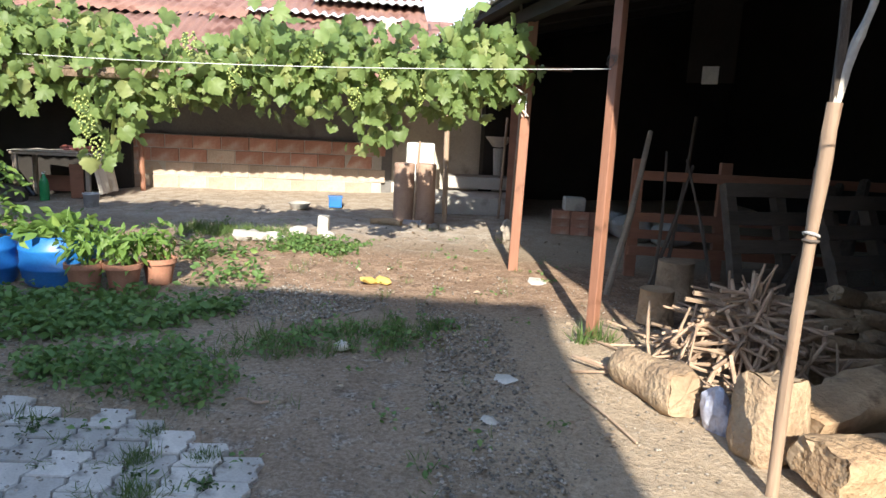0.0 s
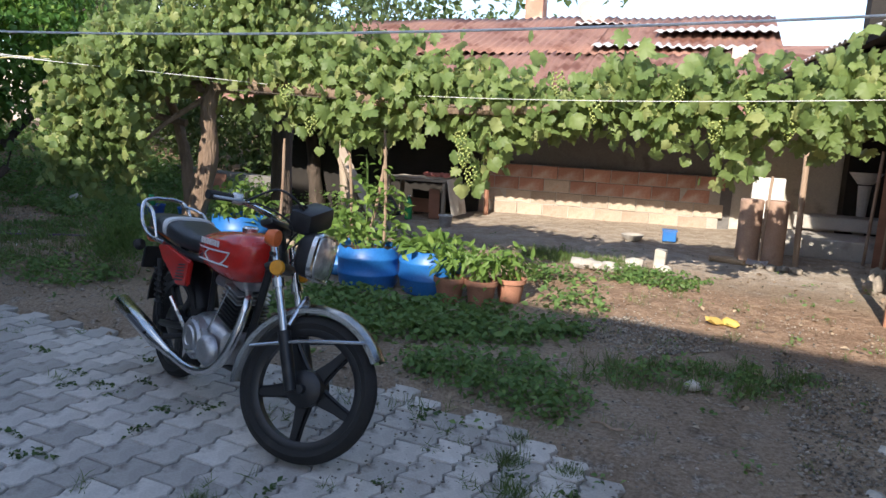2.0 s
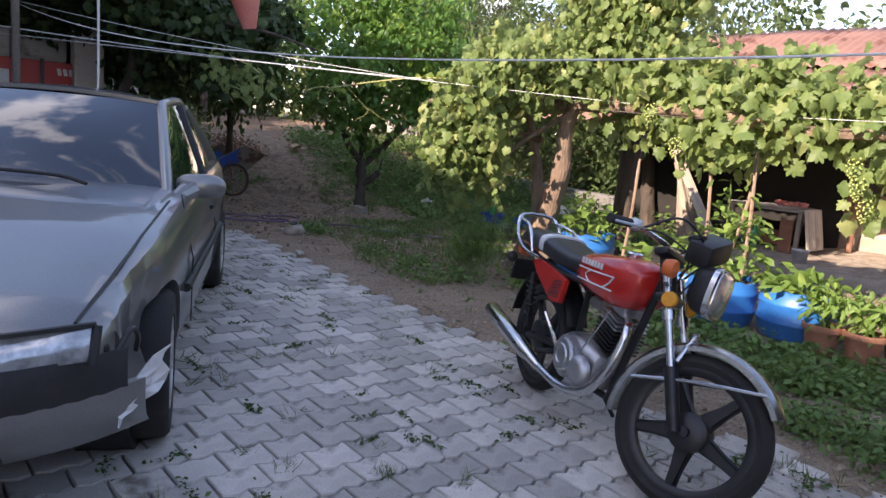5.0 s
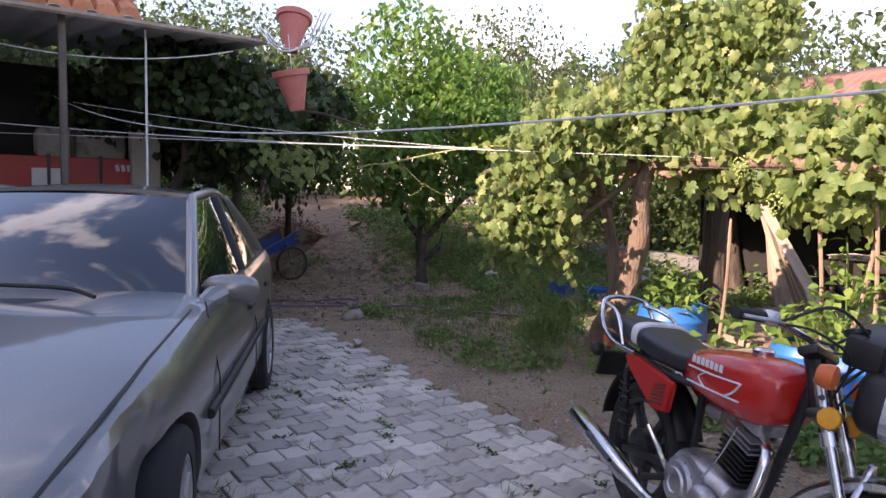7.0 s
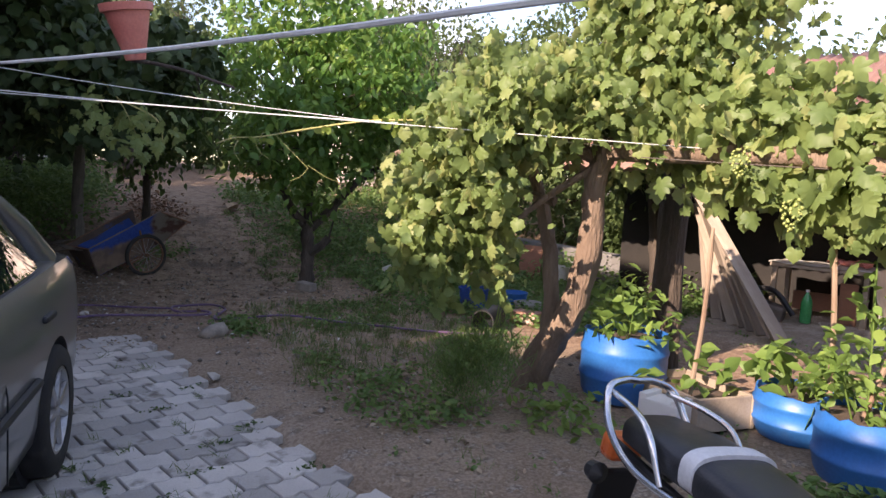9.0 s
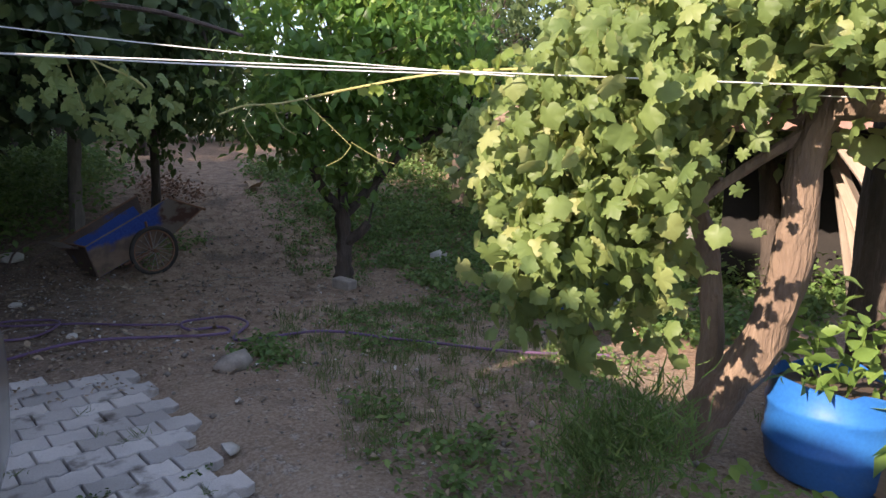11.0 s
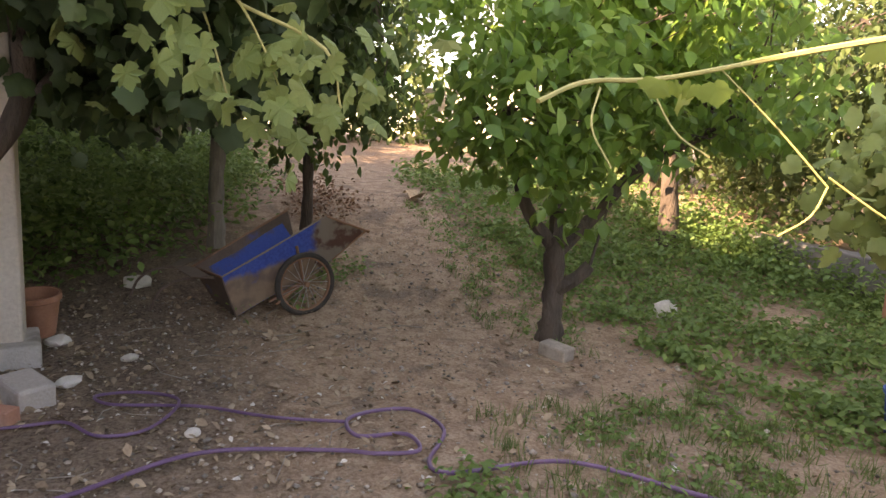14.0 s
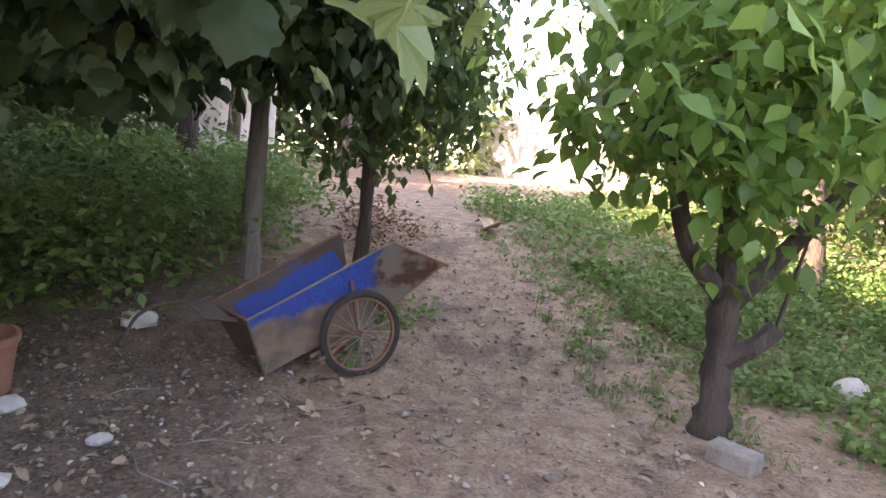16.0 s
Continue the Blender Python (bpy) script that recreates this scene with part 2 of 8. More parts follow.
WEED_LEAF = leaf_mat("weed_leaf", (0.055, 0.125, 0.035), (0.155, 0.255, 0.075), (0.25, 0.34, 0.10), 0.28, 0.55)
GRASS = leaf_mat("grass_blade", (0.06, 0.12, 0.03), (0.13, 0.20, 0.06), (0.24, 0.24, 0.10), 0.25, 0.6)
POT_LEAF = leaf_mat("pot_plant_leaf", (0.09, 0.17, 0.04), (0.19, 0.30, 0.07), (0.27, 0.36, 0.09), 0.35, 0.5)
YOUNG_LEAF = leaf_mat("young_vine_leaf", (0.12, 0.20, 0.04), (0.22, 0.30, 0.06), (0.34, 0.36, 0.09), 0.4)
YOUNG_STEM = mat("yellow_green_stem", (0.32, 0.30, 0.10), (0.44, 0.40, 0.16), 8, 60, 0.7, bump=0.1)
GRAPE = mat("unripe_grape", (0.24, 0.30, 0.08), (0.34, 0.38, 0.12), 10, 40, 0.4, bump=0.05)
RED_PAINT = mat("red_gloss_paint", (0.50, 0.018, 0.014), (0.56, 0.028, 0.02), 3, 90, 0.25, bump=0.03, coat=0.6, stain=(0.30, 0.03, 0.025), stain_at=(0.62, 0.8))
CHROME = mat("chrome", (0.62, 0.62, 0.62), (0.75, 0.75, 0.75), 6, 90, 0.22, 1.0, bump=0.05, stain=(0.35, 0.31, 0.27), stain_at=(0.6, 0.75), stain_scale=9)
ALLOY = mat("cast_aluminium", (0.42, 0.42, 0.43), (0.56, 0.56, 0.57), 8, 120, 0.42, 0.9, bump=0.2, stain=(0.2, 0.18, 0.16), stain_at=(0.55, 0.75), stain_scale=12)
BLACK_METAL = mat("black_enamel", (0.01, 0.01, 0.011), (0.02, 0.02, 0.022), 6, 90, 0.38, bump=0.08, stain=(0.05, 0.042, 0.035), stain_at=(0.6, 0.8), stain_scale=10)
RUBBER = mat("tyre_rubber", (0.014, 0.014, 0.015), (0.026, 0.025, 0.024), 8, 120, 0.85, bump=0.4, stain=(0.05, 0.045, 0.04), stain_at=(0.55, 0.8), stain_scale=7)
BLACK_PLASTIC = mat("black_plastic", (0.011, 0.011, 0.012), (0.02, 0.02, 0.022), 6, 120, 0.5, bump=0.1)
VINYL = mat("black_vinyl", (0.018, 0.019, 0.022), (0.03, 0.031, 0.035), 8, 200, 0.42, bump=0.25)
WHITE_VINYL = mat("white_vinyl", (0.6, 0.6, 0.6), (0.72, 0.72, 0.72), 8, 100, 0.5, bump=0.1)
AMBER = mat("amber_plastic", (0.75, 0.28, 0.02), (0.85, 0.36, 0.03), 8, 60, 0.25, bump=0.05)
RED_LENS = mat("orange_red_plastic", (0.62, 0.11, 0.03), (0.7, 0.16, 0.04), 8, 60, 0.3, bump=0.05)
LENS = mat("clear_lamp_glass", (0.30, 0.31, 0.32), (0.80, 0.81, 0.82), 16, 60, 0.14, 0.55, bump=0.3, coat=0.8)
CAR_PAINT = mat("grey_metallic_car_paint", (0.20, 0.20, 0.20), (0.235, 0.233, 0.23), 1.2, 160, 0.32, 0.6, bump=0.02, coat=0.8, stain=(0.20, 0.185, 0.165), stain_at=(0.6, 0.85), stain_scale=2)
CAR_GLASS = plain_gloss("tinted_car_glass", (0.006, 0.009, 0.014), 0.015, 1.0)
DARK_TRIM = mat("dark_bumper_plastic", (0.014, 0.014, 0.016), (0.028, 0.028, 0.03), 5, 120, 0.55, bump=0.12)
CART_OUT = mat("rusty_brown_sheet", (0.085, 0.057, 0.043), (0.15, 0.105, 0.08), 3, 50, 0.7, 0.1, bump=0.3, stain=(0.06, 0.10, 0.30), stain_at=(0.62, 0.75), stain_scale=2.2)
BLUE_PLASTIC = mat("blue_drum_plastic", (0.016, 0.12, 0.40), (0.024, 0.165, 0.48), 3, 60, 0.42, bump=0.08, stain=(0.12, 0.22, 0.38), stain_at=(0.6, 0.8))
TERRACOTTA = mat("terracotta", (0.32, 0.145, 0.09), (0.43, 0.21, 0.135), 6, 70, 0.85, bump=0.2, stain=(0.3, 0.17, 0.12), stain_at=(0.55, 0.75), vary=0.1)
SOIL = mat("potting_soil", (0.06, 0.04, 0.03), (0.10, 0.07, 0.05), 10, 80, 0.95, bump=0.8, gap=0.01)
CONCRETE = mat("rough_concrete", (0.36, 0.34, 0.31), (0.47, 0.44, 0.40), 3, 60, 0.95, bump=0.5, stain=(0.25, 0.23, 0.2), gap=0.008)
PALE_STONE = mat("pale_stone", (0.42, 0.39, 0.34), (0.56, 0.53, 0.48), 6, 60, 0.92, bump=0.6, island=0.2, vary=0.15)
RUST = mat("rusted_steel", (0.22, 0.11, 0.065), (0.34, 0.19, 0.12), 3, 60, 0.8, 0.2, bump=0.3, stain=(0.16, 0.08, 0.05))
RUST_PALE = mat("pale_rusted_steel", (0.31, 0.20, 0.145), (0.42, 0.29, 0.22), 3, 60, 0.8, 0.1, bump=0.3, stain=(0.22, 0.13, 0.09))
WHITE_PLASTIC = mat("white_plastic", (0.66, 0.66, 0.66), (0.78, 0.78, 0.77), 6, 60, 0.45, bump=0.1)
FOAM = mat("polystyrene", (0.72, 0.71, 0.68), (0.82, 0.81, 0.78), 6, 200, 0.9, bump=0.3)
CLOTH = mat("faded_cloth", (0.52, 0.49, 0.44), (0.66, 0.63, 0.57), 5, 150, 0.95, bump=0.3, stain=(0.4, 0.36, 0.3))
PINK = mat("pink_red_plastic", (0.52, 0.14, 0.11), (0.62, 0.22, 0.18), 4, 60, 0.5, bump=0.1)
PURPLE = mat("purple_hose_rubber", (0.11, 0.06, 0.13), (0.17, 0.10, 0.19), 6, 90, 0.5, bump=0.1)
CORD = mat("white_cord", (0.66, 0.66, 0.64), (0.8, 0.8, 0.78), 6, 100, 0.6, bump=0.2)
GREEN_GLASS = mat("green_plastic", (0.02, 0.22, 0.07), (0.04, 0.32, 0.11), 5, 60, 0.25, bump=0.05)
TRUCK_RED = mat("red_truck_panel", (0.42, 0.03, 0.025), (0.5, 0.045, 0.035), 2, 60, 0.45, bump=0.1)
CART_BLUE = mat("blue_painted_sheet", (0.018, 0.068, 0.30), (0.028, 0.09, 0.38), 2, 50, 0.6, bump=0.25, stain=(0.09, 0.07, 0.07), stain_at=(0.48, 0.66), stain_scale=4)
LOG_END = mat("weathered_sawn_end", (0.27, 0.19, 0.12), (0.40, 0.30, 0.20), 6, 50, 0.95, bump=0.6, gap=0.01)
STICK_ONE = mat("dry_cut_branch", (0.27, 0.185, 0.125), (0.44, 0.32, 0.23), 10, 90, 0.85, bump=0.3, vary=0.3)
EARTH_STONE = mat("earthy_stone", (0.17, 0.145, 0.12), (0.33, 0.29, 0.245), 8, 60, 0.95, bump=0.4, island=0.55)

# ---- building tools ----
def part(name, bm, material, parent=None, label=""):
    me = bpy.data.meshes.new(name)
    bm.to_mesh(me)
    bm.free()
    ob = new(name, me)
    for m in material if isinstance(material, (list, tuple)) else (material,):
        me.materials.append(m)
    if parent:
        ob.parent = parent
    if label:
        ob["label"] = label
    return ob


def thing(name, label, category, m=None, group="", kind=""):
    ob = new(name)
    ob.empty_display_size = 0.1
    if m is not None:
        ob.matrix_world = m
    return tagged(ob, label, category, group, kind)


def alone(name, bm, material, label, category, m=None, group="", kind=""):
    ob = part(name, bm, material)
    if m is not None:
        ob.matrix_world = m
    return tagged(ob, label, category, group, kind)


def smooth(ob, angle=40):
    ob.data.set_sharp_from_angle(angle=radians(angle)) if hasattr(ob.data, "set_sharp_from_angle") else None
    for p in ob.data.polygons:
        p.use_smooth = True
    return ob


def box(bm, size, at=(0, 0, 0), rot=(0, 0, 0), bevel=0.0, taper=None):
    r = bmesh.ops.create_cube(bm, size=1.0)
    vs = r["verts"]
    for v in vs:
        v.co = Vector((v.co.x * size[0], v.co.y * size[1], v.co.z * size[2]))
        if taper and v.co.z > 0:
            v.co.x, v.co.y = v.co.x * taper, v.co.y * taper
    if bevel:
        es = list({e for v in vs for e in v.link_edges})
        r2 = bmesh.ops.bevel(bm, geom=es, offset=bevel, segments=2, affect="EDGES", profile=0.5)
        vs = list({v for f in r2["faces"] for v in f.verts} | {v for v in vs if v.is_valid})
    m = Matrix.LocRotScale(at, Euler([radians(a) for a in rot]), None)
    for v in vs:
        v.co = m @ v.co
    return bm


def B(size, at=(0, 0, 0), rot=(0, 0, 0), bevel=0.0, taper=None):
    return box(bmesh.new(), size, at, rot, bevel, taper)


def tube(bm, pts, radii, n=8, cap=True, wob=0.0, seed=0):
    """A tapered round bar through pts."""
    rnd = random.Random(seed)
    pts = [Vector(p) for p in pts]
    if not isinstance(radii, (list, tuple)):
        radii = [radii] * len(pts)
    rings, side = [], None
    for i, p in enumerate(pts):
        d = (pts[min(i + 1, len(pts) - 1)] - pts[max(i - 1, 0)]).normalized()
        if side is None:
            side = d.orthogonal().normalized()
        side = (side - d * side.dot(d))
        side = side.normalized() if side.length > 1e-6 else d.orthogonal().normalized()
        up = d.cross(side)
        ring = []
        for k in range(n):
            a = 2 * math.pi * k / n
            r = radii[i] * (1 + wob * rnd.uniform(-1, 1))
            ring.append(bm.verts.new(p + side * (math.cos(a) * r) + up * (math.sin(a) * r)))
        rings.append(ring)
    for a, b in zip(rings, rings[1:]):
        for k in range(n):
            bm.faces.new((a[k], a[(k + 1) % n], b[(k + 1) % n], b[k]))
    if cap:
        bm.faces.new(rings[0][::-1])
        bm.faces.new(rings[-1])
    return bm


def T(pts, radii, n=8, wob=0.0, seed=0):
    return tube(bmesh.new(), pts, radii, n, True, wob, seed)


def lathe(profile, n=24, bm=None, at=(0, 0, 0), rot=(0, 0, 0)):
    """A turned form from (radius, height) pairs."""
    bm = bm or bmesh.new()
    m = Matrix.LocRotScale(at, Euler([radians(a) for a in rot]), None)
    rings = []
    for r, z in profile:
        if r < 1e-5:
            rings.append([bm.verts.new(m @ Vector((0, 0, z)))])
        else:
            rings.append([bm.verts.new(m @ Vector((r * math.cos(2 * math.pi * k / n), r * math.sin(2 * math.pi * k / n), z))) for k in range(n)])
    for a, b in zip(rings, rings[1:]):
        for k in range(n):
            k2 = (k + 1) % n
            if len(a) == 1 and len(b) == 1:
                continue
            if len(a) == 1:
                bm.faces.new((a[0], b[k2], b[k]))
            elif len(b) == 1:
                bm.faces.new((a[k], a[k2], b[0]))
            else:
                bm.faces.new((a[k], a[k2], b[k2], b[k]))
    return bm


def bezier(pts, n=6):
    """A smooth line through the points."""
    pts = [Vector(p) for p in pts]
    q = [pts[0] * 2 - pts[1]] + pts + [pts[-1] * 2 - pts[-2]]
    out = []
    for i in range(1, len(q) - 2):
        for k in range(n):
            t = k / n
            a, b, c, d = q[i - 1], q[i], q[i + 1], q[i + 2]
            out.append(0.5 * ((2 * b) + (c - a) * t + (2 * a - 5 * b + 4 * c - d) * t * t + (3 * b - a - 3 * c + d) * t ** 3))
    out.append(pts[-1])
    return out


def step(a, b, x):
    t = min(1.0, max(0.0, (x - a) / (b - a)))
    return t * t * (3 - 2 * t)


def ground_z(x, y):
    z = 0.045 * max(0.0, min(y, 11) - 2.5) * step(-8, -5, x)
    d = max(0.0, -x - 11.0)
    z += 0.19 * d if d < 4 else 0.76 + 0.05 * min(d - 4, 20)
    return z


def stone(bm, at, size, seed):
    rnd = random.Random(seed)
    r = bmesh.ops.create_icosphere(bm, subdivisions=1, radius=1.0)
    e = Euler((rnd.uniform(-0.3, 0.3), rnd.uniform(-0.3, 0.3), rnd.uniform(0, 6.28)))
    for v in r["verts"]:
        k = rnd.uniform(0.78, 1.1)
        p = Vector((v.co.x * size[0] * k, v.co.y * size[1] * k, v.co.z * size[2] * k))
        p.rotate(e)
        v.co = p + Vector(at)
    return bm


def mesh_from(name, verts, faces, material, parent=None):
    """verts (n, 3), faces (m, 3 or 4) as arrays."""
    me = bpy.data.meshes.new(name)
    k = faces.shape[1]
    me.vertices.add(len(verts))
    me.vertices.foreach_set("co", np.ascontiguousarray(verts, dtype=np.float32).ravel())
    me.loops.add(faces.size)
    me.loops.foreach_set("vertex_index", np.ascontiguousarray(faces, dtype=np.int32).ravel())
    me.polygons.add(len(faces))
    me.polygons.foreach_set("loop_start", np.arange(0, faces.size, k, dtype=np.int32))
    me.update(calc_edges=True)
    me.materials.append(material)
    ob = new(name, me)
    if parent:
        ob.parent = parent
    return ob


# leaf outlines: x across, y from stalk to tip, z cupped
def palmate(out):
    """A five-lobed toothed vine leaf, one unit long."""
    pts = out + [(-x, y) for x, y in out[-2:0:-1]]
    v = [(0.0, 0.38, 0.07)] + [(x, y, -0.16 * abs(x) - 0.30 * x * x - 0.22 * (y - 0.35) ** 2 + 0.045 * math.sin(9 * x + 5 * y)) for x, y in pts]
    n = len(pts)
    return np.array(v), np.array([(0, 1 + i, 1 + (i + 1) % n) for i in range(n)])


def oval(w=0.28, fold=0.1):
    v = [(0, 0, 0), (w * 0.8, 0.3, fold), (w, 0.55, fold), (0, 1, -0.08), (-w, 0.55, fold), (-w * 0.8, 0.3, fold), (0, 0.5, 0)]
    return np.array(v), np.array([(0, 1, 6), (1, 2, 6), (2, 3, 6), (3, 4, 6), (4, 5, 6), (5, 0, 6)])


def blade():
    return np.array([(-0.03, 0, 0), (0.03, 0, 0), (0.02, 0.55, 0.06), (-0.02, 0.55, 0.06), (0, 1, 0.25)]), np.array([(0, 1, 2), (0, 2, 3), (3, 2, 4)])


BROAD = [(0, 0.08), (0.11, -0.05), (0.29, -0.03), (0.42, 0.09), (0.44, 0.22), (0.57, 0.33), (0.53, 0.46), (0.43, 0.52), (0.43, 0.67), (0.29, 0.71), (0.19, 0.83), (0.09, 0.88), (0.0, 1.0)]
LOBED = [(0, 0.12), (0.10, -0.06), (0.24, -0.08), (0.40, 0.02), (0.46, 0.14), (0.38, 0.24), (0.52, 0.31), (0.62, 0.45), (0.47, 0.50), (0.34, 0.52), (0.40, 0.66), (0.38, 0.78), (0.24, 0.74), (0.17, 0.86), (0.0, 1.05)]
PALM, PALM_LOBED, OVAL, NARROW, BLADE = palmate(BROAD), palmate(LOBED), oval(), oval(0.17, 0.06), blade()


def leaves(name, points, sizes, shape, material, parent=None, droop=0.5, spread=0.6, rng=None, face=None):
    """Leaves at the points: tips hang by droop (0 level, 1 straight down), faces turn up or towards face with scatter."""
    rng = rng or np.random.default_rng(1)
    tv, tf = shape
    n = len(points)
    az = rng.uniform(0, 2 * np.pi, n)
    dr = np.clip(droop + rng.normal(0, 0.25, n), -1.0, 1.0) * np.pi / 2
    tip = np.stack([np.cos(az) * np.cos(dr), np.sin(az) * np.cos(dr), -np.sin(dr)], 1)
    nor = rng.normal(0, spread, (n, 3)) + np.array(face if face is not None else (0, 0, 1.0))
    nor -= tip * (nor * tip).sum(1, keepdims=True)
    nor /= np.linalg.norm(nor, axis=1, keepdims=True) + 1e-9
    side = np.cross(tip, nor)
    s = np.asarray(sizes)[:, None, None]
    co = points[:, None, :] + s * (side[:, None, :] * tv[None, :, 0:1] + tip[:, None, :] * tv[None, :, 1:2] + nor[:, None, :] * tv[None, :, 2:3])
    fa = (np.arange(n)[:, None, None] * len(tv) + tf[None]).reshape(-1, 3)
    return mesh_from(name, co.reshape(-1, 3), fa, material, parent)


def in_blobs(rng, blobs, n, shell=0.5):
    """Points in ellipsoids (x, y, z, rx, ry, rz), denser towards the skin, with ragged gaps."""
    w = np.array([b[3] * b[4] * b[5] for b in blobs]) ** 0.75
    pick = rng.choice(len(blobs), n, p=w / w.sum())
    b = np.array(blobs)[pick]
    d = rng.normal(0, 1, (n, 3))
    d /= np.linalg.norm(d, axis=1, keepdims=True)
    r = rng.uniform(shell, 1.0, n) ** 0.6 * (1 + 0.16 * rng.normal(0, 1, n))
    return b[:, :3] + d * b[:, 3:] * r[:, None]


def clumped(rng, pts, per, spread):
    p = np.repeat(pts, per, axis=0)
    return p + rng.normal(0, spread, p.shape)

# ---- ground: one sheet to the horizon ----
PAVED = [(-0.48, 2.47), (-0.75, 2.45), (-0.92, 2.64), (-1.12, 2.68), (-1.75, 2.58), (-3.36, 2.15), (-4.05, 2.08), (-4.9, 1.9), (-6.2, 1.72), (-7.3, 1.56), (-8.0, 1.5), (-8.1, 1.1), (-8.1, -6.0), (1.6, -6.0), (0.9, -3.0)]


def inside(x, y, poly=PAVED):
    hit = False
    for (x1, y1), (x2, y2) in zip(poly, poly[1:] + poly[:1]):
        if (y1 > y) != (y2 > y) and x < (x2 - x1) * (y - y1) / (y2 - y1) + x1:
            hit = not hit
    return hit


def build_ground():
    xs = np.concatenate([[-900, -300, -120, -60, -36, -28, -24], np.arange(-21, 5.01, 0.11), [7, 11, 20, 50, 150, 600]])
    ys = np.concatenate([[-600, -150, -50, -20, -10, -6], np.arange(-4, 13.01, 0.11), [15, 19, 28, 60, 200, 900]])
    co = np.zeros((len(xs), len(ys), 3))
    for i, x in enumerate(xs):
        for j, y in enumerate(ys):
            z = ground_z(x, y)
            if -21 <= x <= 5 and -4 <= y <= 13:
                z += 0.028 * noise.noise((x * 0.9, y * 0.9, 0)) + 0.014 * noise.noise((x * 3.1, y * 3.1, 4)) + 0.006 * noise.noise((x * 9, y * 9, 7))
                if inside(x, y):
                    z = -0.055
                elif inside(x - 0.1, y) or inside(x, y - 0.12) or inside(x + 0.1, y) or inside(x, y + 0.12):
                    z -= 0.03
                z = min(z, ground_z(x, y) + 0.03)
            co[i, j] = x, y, z
    n, m = len(xs), len(ys)
    a = (np.arange(n - 1)[:, None] * m + np.arange(m - 1)[None]).ravel()
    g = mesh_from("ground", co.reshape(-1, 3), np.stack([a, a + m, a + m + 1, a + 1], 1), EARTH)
    for p in g.data.polygons:
        p.use_smooth = True
    return tagged(g, "trodden brown garden earth with gravel and stones", "ground", kind="structure")


build_ground()


# ---- walls ----
def along(p, q, z=0.0):
    """A pose at p whose x axis runs to q, and the length."""
    d = Vector(q) - Vector(p)
    return Matrix.Translation((p[0], p[1], z)) @ Matrix.Rotation(math.atan2(d.y, d.x), 4, "Z"), d.length


def corrugated(name, material, length, slope, pitch=0.15, amp=0.018, thick=0.004, lap=0.0):
    """A sheet: x along the eave, y up the slope, waves across x."""
    bm = bmesh.new()
    n = int(length / pitch * 6)
    rows = 5
    grid = []
    for side in (0, 1):
        grid.append([[bm.verts.new((length * i / n, slope * j / rows, amp * math.sin(2 * math.pi * i / 6) - side * thick + lap * noise.noise((i * 0.02, j * 0.7, 3)))) for j in range(rows + 1)] for i in range(n + 1)])
    for s, g in enumerate(grid):
        for i in range(n):
            for j in range(rows):
                f = (g[i][j], g[i + 1][j], g[i + 1][j + 1], g[i][j + 1])
                bm.faces.new(f if s == 0 else f[::-1])
    t, u = grid
    for i in range(n):
        bm.faces.new((u[i][0], u[i + 1][0], t[i + 1][0], t[i][0]))
        bm.faces.new((t[i][rows], t[i + 1][rows], u[i + 1][rows], u[i][rows]))
    ob = part(name, bm, material)
    for p in ob.data.polygons:
        p.use_smooth = True
    return ob


# low outbuilding at the back of the yard: clay-block foot, cement plaster above, rusty sheet roof
OUT_A, OUT_B = (-5.1, 8.85), (-1.85, 9.75)
out_m, out_len = along(OUT_A, OUT_B)
outbuilding = thing("outbuilding", "low outbuilding with clay block wall and rusty sheet roof", "shed", out_m)
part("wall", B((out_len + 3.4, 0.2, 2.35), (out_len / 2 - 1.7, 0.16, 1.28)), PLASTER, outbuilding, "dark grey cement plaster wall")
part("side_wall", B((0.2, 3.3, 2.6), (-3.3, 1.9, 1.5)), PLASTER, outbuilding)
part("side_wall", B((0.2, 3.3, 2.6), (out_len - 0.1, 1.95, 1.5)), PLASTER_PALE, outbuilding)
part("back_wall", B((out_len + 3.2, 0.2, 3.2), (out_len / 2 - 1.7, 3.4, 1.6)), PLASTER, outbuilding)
for x0, ln, y0, run, lift in ((-3.9, 2.6, 0.0, 3.2, 0.0), (-1.35, 2.7, 0.0, 3.2, 0.015), (1.3, 2.6, 0.0, 3.2, 0.03), (-4.0, 2.5, 3.05, 3.0, 0.03), (-1.55, 2.75, 3.05, 3.0, 0.045), (1.15, 2.7, 3.05, 3.0, 0.03)):
    r = corrugated("roof_sheet", RUST_ROOF, ln, run, lap=0.05)
    r.parent = outbuilding
    r.matrix_local = pose(x0, -2.08, 1.70, 20.4, 0, 0) @ pose(0, y0 * 0.93, lift)
for k in range(6):
    part("rafter", T([(-3.2 + k * 1.3, -1.9, 1.70), (-3.2 + k * 1.3, 2.9, 3.48)], 0.04, 6), GREY_WOOD, outbuilding)
part("eave_beam", T(bezier([(-3.6, -1.75, 1.70), (-1, -1.77, 1.73), (1.5, -1.75, 1.69), (3.6, -1.75, 1.71)]), 0.05, 7), GREY_WOOD, outbuilding)
for x0, y0, z0, ln, rz in ((1.2, 0.6, 2.84, 2.3, 3), (2.0, 1.6, 3.2, 2.4, -4), (0.6, 2.3, 3.46, 2.0, 6)):
    r = corrugated("loose_roof_sheet", PALE_SHEET, ln, 1.3, lap=0.04)
    r.matrix_world = out_m @ pose(x0, y0, z0, 12, 0, rz)
    tagged(r, "pale galvanised sheet lying loose on a roof", "roof sheet", "loose roof sheets")

